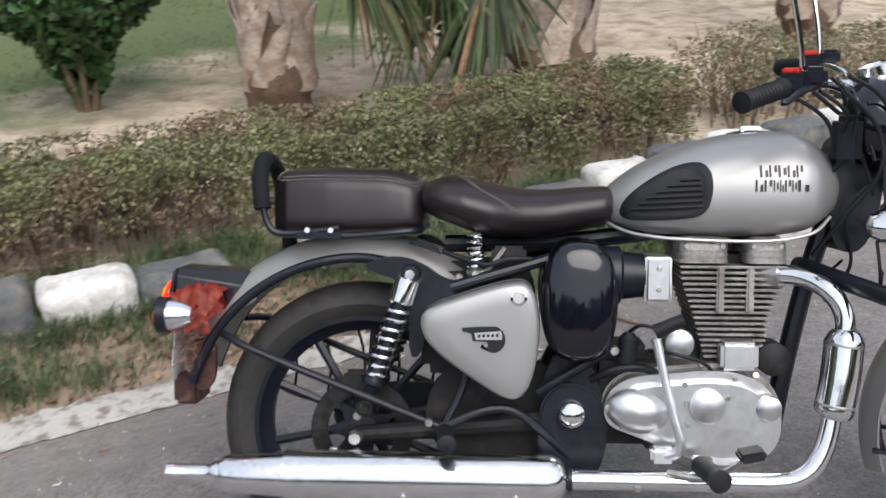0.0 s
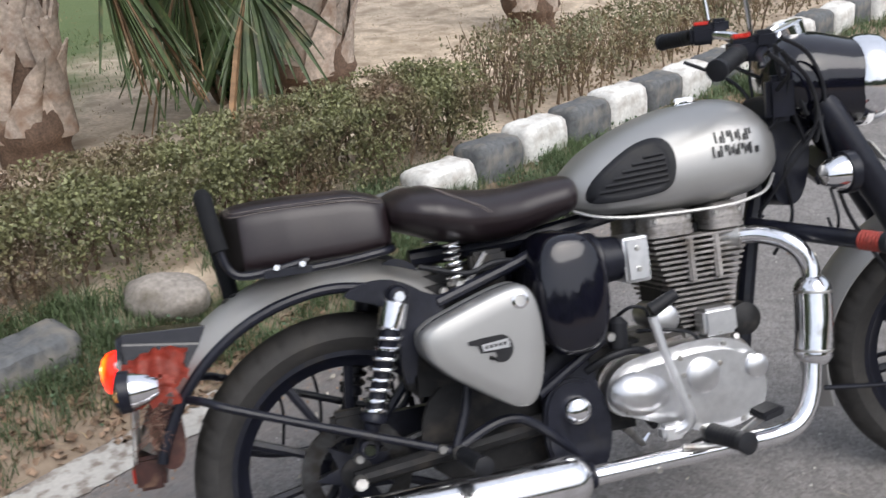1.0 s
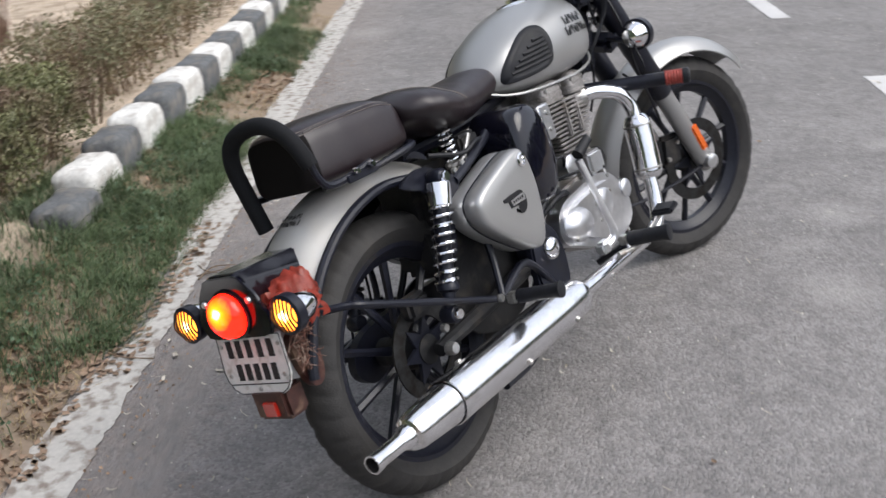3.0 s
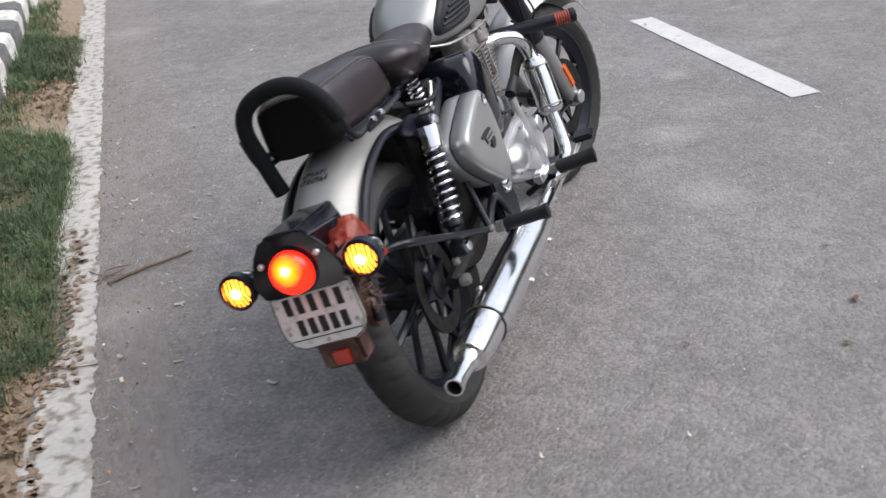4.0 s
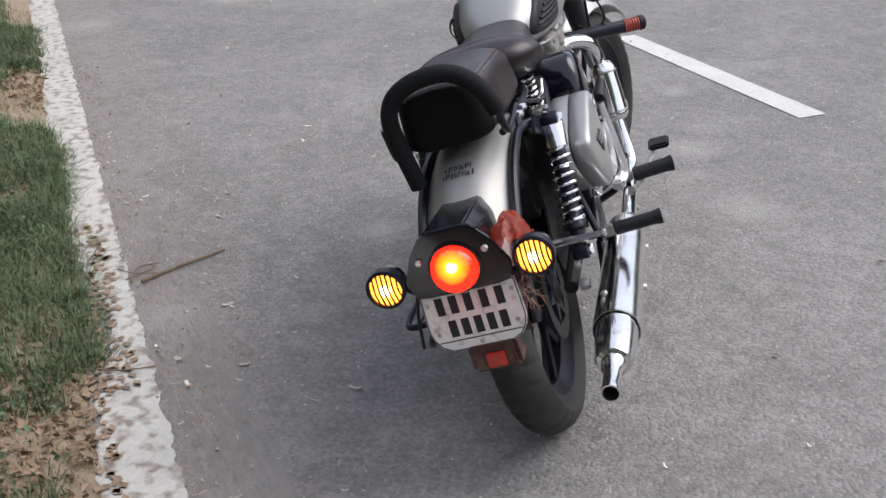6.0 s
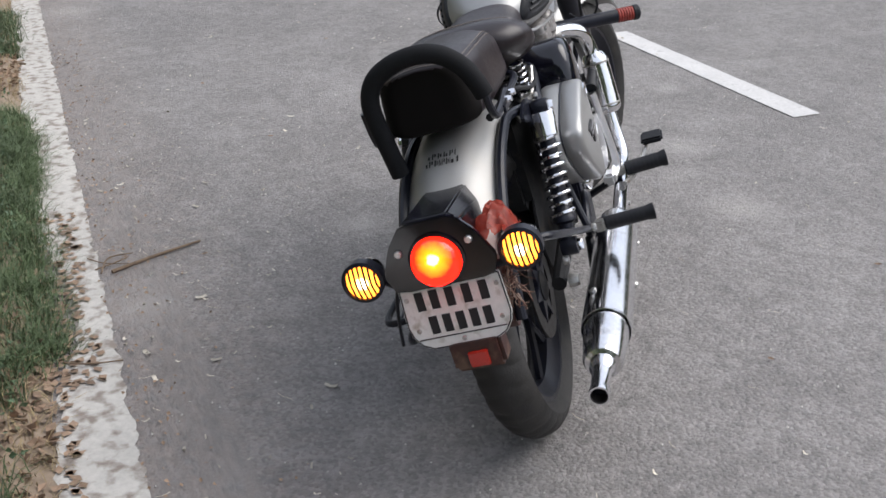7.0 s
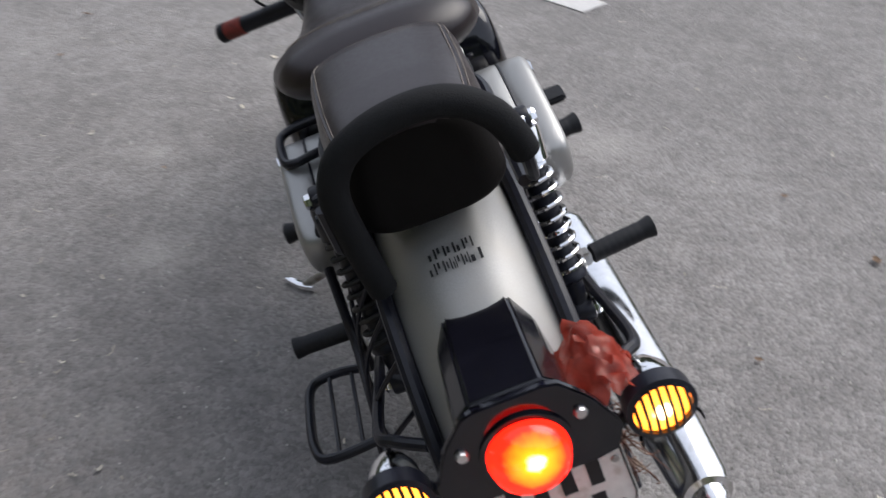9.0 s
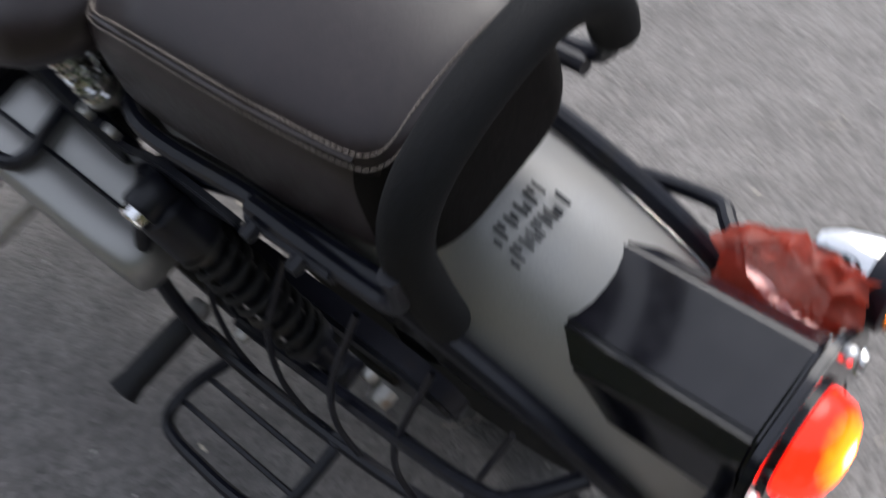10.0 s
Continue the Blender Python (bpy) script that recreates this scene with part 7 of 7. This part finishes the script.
# ---- footrests, pedals and stand ----
def peg(name, a, b, r, label):
    g = group(name, label)
    a, b = Vector(a), Vector(b)
    d, n = (b - a).normalized(), (b - a).length
    bm = bmesh.new()
    prof = [(r * 0.7, 0.0), (r, 0.004)] + [q for k in range(8) for q in ((r, n * (0.06 + 0.1 * k)), (r * 0.985, n * (0.085 + 0.1 * k)), (r * 0.985, n * (0.105 + 0.1 * k)), (r, n * (0.13 + 0.1 * k)))] + [(r * 1.12, n * 0.93), (r * 1.15, n * 0.985), (r * 0.8, n)]
    lathe(bm, prof, a, d, 14)
    part("rubber", bm, RUBBER, g, "ribbed black rubber")
    bm = bmesh.new()
    box(bm, a - d * 0.012 - Vector((0.013, 0.013, 0.013)), a - d * 0.012 + Vector((0.013, 0.013, 0.013)), 0.004)
    part("clevis", bm, STEEL, g)


for side in (-1, 1):
    peg("rider_footrest", (0.685, side * 0.218, 0.304), (0.704, side * 0.334, 0.304), 0.0205, "ribbed black rubber rider footrest")
    px = 0.0 if side < 0 else 0.045
    peg("pillion_footrest", (0.162 + px, side * 0.205, 0.360), (0.174 + 0.8 * px, side * 0.322, 0.362), 0.0170, "ribbed black rubber pillion footrest")
    bar("footrest_arm", ((0.70, side * 0.10, 0.245), (0.69, side * 0.19, 0.285), (0.685, side * 0.215, 0.310)), 0.010, SATIN, bike)
bar("brake_arm", ((0.62, -0.215, 0.285), (0.70, -0.245, 0.285), (0.765, -0.285, 0.335)), 0.007, STEEL, bike)
bm = bmesh.new()
box(bm, (0.742, -0.332, 0.342), (0.792, -0.272, 0.360), 0.005, Matrix.Rotation(radians(-12), 4, "Y"))
part("brake_pedal", bm, RUBBER, bike, "black rubber brake pedal pad")
stand = group("side_stand", "steel side stand with a bright worn foot")
bm = bmesh.new()
tube(bm, ((0.62, 0.10, 0.26), (0.69, 0.22, 0.20), (0.775, 0.362, 0.122)), (0.012, 0.010, 0.009), 10)
part("leg", bm, STEEL, stand)
bm = bmesh.new()
tube(bm, ((0.755, 0.340, 0.118), (0.782, 0.372, 0.122), (0.810, 0.398, 0.134)), (0.010, 0.012, 0.006), 8)
part("foot", bm, CHROME, stand, "bright worn foot")
bar("centre_stand", ((0.40, -0.12, 0.24), (0.25, -0.13, 0.17), (0.10, -0.14, 0.165)), 0.011, SATIN, bike)
bar("centre_stand_leg", ((0.40, 0.12, 0.24), (0.25, 0.13, 0.17), (0.10, 0.14, 0.165)), 0.011, SATIN, bike)

# ---- guard and step on the left ----
guard = group("side_guard", "black tube guard and step beside the rear wheel")
bar("guard_tube", ((0.10, 0.135, 0.70), (0.125, 0.185, 0.60), (0.150, 0.205, 0.46), (0.13, 0.21, 0.38), (0.02, 0.21, 0.335), (-0.15, 0.20, 0.325), (-0.27, 0.17, 0.37), (-0.315, 0.12, 0.45)), 0.0085, SATIN, guard)
bar("step_tube", ((0.155, 0.205, 0.31), (0.185, 0.27, 0.30), (0.175, 0.318, 0.298), (0.10, 0.328, 0.296), (0.02, 0.325, 0.296), (-0.015, 0.30, 0.298), (-0.025, 0.205, 0.31)), 0.0085, SATIN, guard)
for y in (0.245, 0.285):
    bar("step_rod", ((0.175, y, 0.302), (-0.02, y, 0.302)), 0.0038, SATIN, guard, same, 6)
for k in range(5):
    x = 0.10 - 0.085 * k
    bar("guard_rod", ((x - 0.02, 0.115, 0.62 - 0.02 * k), (x + 0.0, 0.17, 0.52 - 0.01 * k), (x + 0.01, 0.195, 0.42), (x, 0.205, 0.345)), 0.0038, SATIN, guard, same, 6)
bar("guard_link", ((0.15, 0.205, 0.40), (0.155, 0.205, 0.31)), 0.008, SATIN, guard)
bar("guard_link", ((-0.03, 0.208, 0.335), (-0.025, 0.205, 0.31)), 0.008, SATIN, guard)
bm = bmesh.new()
slab(bm, rounded(((0.40, 0.40), (0.40, 0.29), (-0.05, 0.25), (-0.13, 0.30), (-0.10, 0.375), (0.0, 0.40)), 2), lambda u, v, k: Vector((u, 0.085 + 0.03 * k, v)), 0.006)
part("chain_case", bm, SATIN, bike, "black chain guard")

# ---- things tied to the tail ----
film = tagged(new("plastic_wrapper"), "torn translucent red plastic wrapper caught behind the tail lamp", "plastic wrapper")
film.matrix_world = bike.matrix_world @ pose(-0.380, -0.106, 0.614)
rw = random.Random(6)


def crumpled(u_n, v_n, place, seed, deep):
    """A creased open sheet with a torn edge."""
    bm = bmesh.new()
    grid = []
    for i in range(u_n + 1):
        row = []
        for j in range(v_n + 1):
            u, v = i / u_n, j / v_n
            p = Vector(place(u, v))
            q = Vector((u * 3.1, v * 2.7, seed))
            fold = abs(noise.noise(q * 1.4)) - 0.2 + 0.25 * (abs(noise.noise(q * 3.6)) - 0.2)
            rim = 1.0 if 0 < i < u_n and 0 < j < v_n else 1.8
            row.append(bm.verts.new(p + deep * Vector((0.5 * noise.noise(q * 2.3 + Vector((7, 0, 0))) * rim, fold, 1.1 * noise.noise(q * 2.9)))))
        grid.append(row)
    for a, b in zip(grid, grid[1:]):
        for j in range(v_n):
            if rw.random() > 0.012:
                bm.faces.new((a[j], a[j + 1], b[j + 1], b[j]))
    return bm


def draped(u, v):
    """Over the lamp stalk: up from behind the housing, over and down outside."""
    a = math.pi * (0.05 + 0.95 * v)
    r = 0.030 + 0.014 * math.sin(math.pi * u)
    return 0.048 - 0.112 * u, 0.008 + r * 0.85 * math.cos(a) - 0.012 * u, -0.022 + (r + 0.016) * math.sin(a) - 0.010 * u


part("film", crumpled(16, 18, draped, 4, 0.017), RED_FILM, film, angle=60)
part("torn_flap", crumpled(8, 8, lambda u, v: (0.030 - 0.085 * u, -0.036 - 0.010 * v, -0.012 - 0.050 * v), 9, 0.014), RED_FILM, film, "torn hanging flap of the wrapper", angle=60)
tuft = tagged(new("fibre_tassel"), "frayed brown fibre tassel hanging beside the number plate", "tassel")
tuft.matrix_world = bike.matrix_world @ pose(-0.405, -0.098, 0.530)
bm = bmesh.new()
for k in range(44):
    a = Vector((rw.uniform(-0.010, 0.020), rw.uniform(-0.014, 0.010), rw.uniform(-0.05, 0.02)))
    b = a + Vector((rw.uniform(-0.032, 0.022), rw.uniform(-0.024, 0.012), rw.uniform(-0.03, 0.005)))
    c = b + Vector((rw.uniform(-0.026, 0.026), rw.uniform(-0.024, 0.016), rw.uniform(-0.022, 0.018)))
    tube(bm, (a, b, c), (0.0013, 0.0010, 0.0005), 4, 3)
tagged(part("frayed_fibre", bm, TUFT, tuft), kind="stuff")
bm = bmesh.new()
slab(bm, rounded(((-0.020, 0.010), (0.045, 0.004), (0.050, -0.07), (0.038, -0.115), (0.004, -0.120), (-0.016, -0.07)), 2), lambda u, v, k: Vector((u + 0.004, 0.010 + 0.020 * k + 0.06 * v * 0.2, v)), 0.003)
part("cloth_scrap", bm, MAROON, tuft, "dull maroon scrap of cloth")
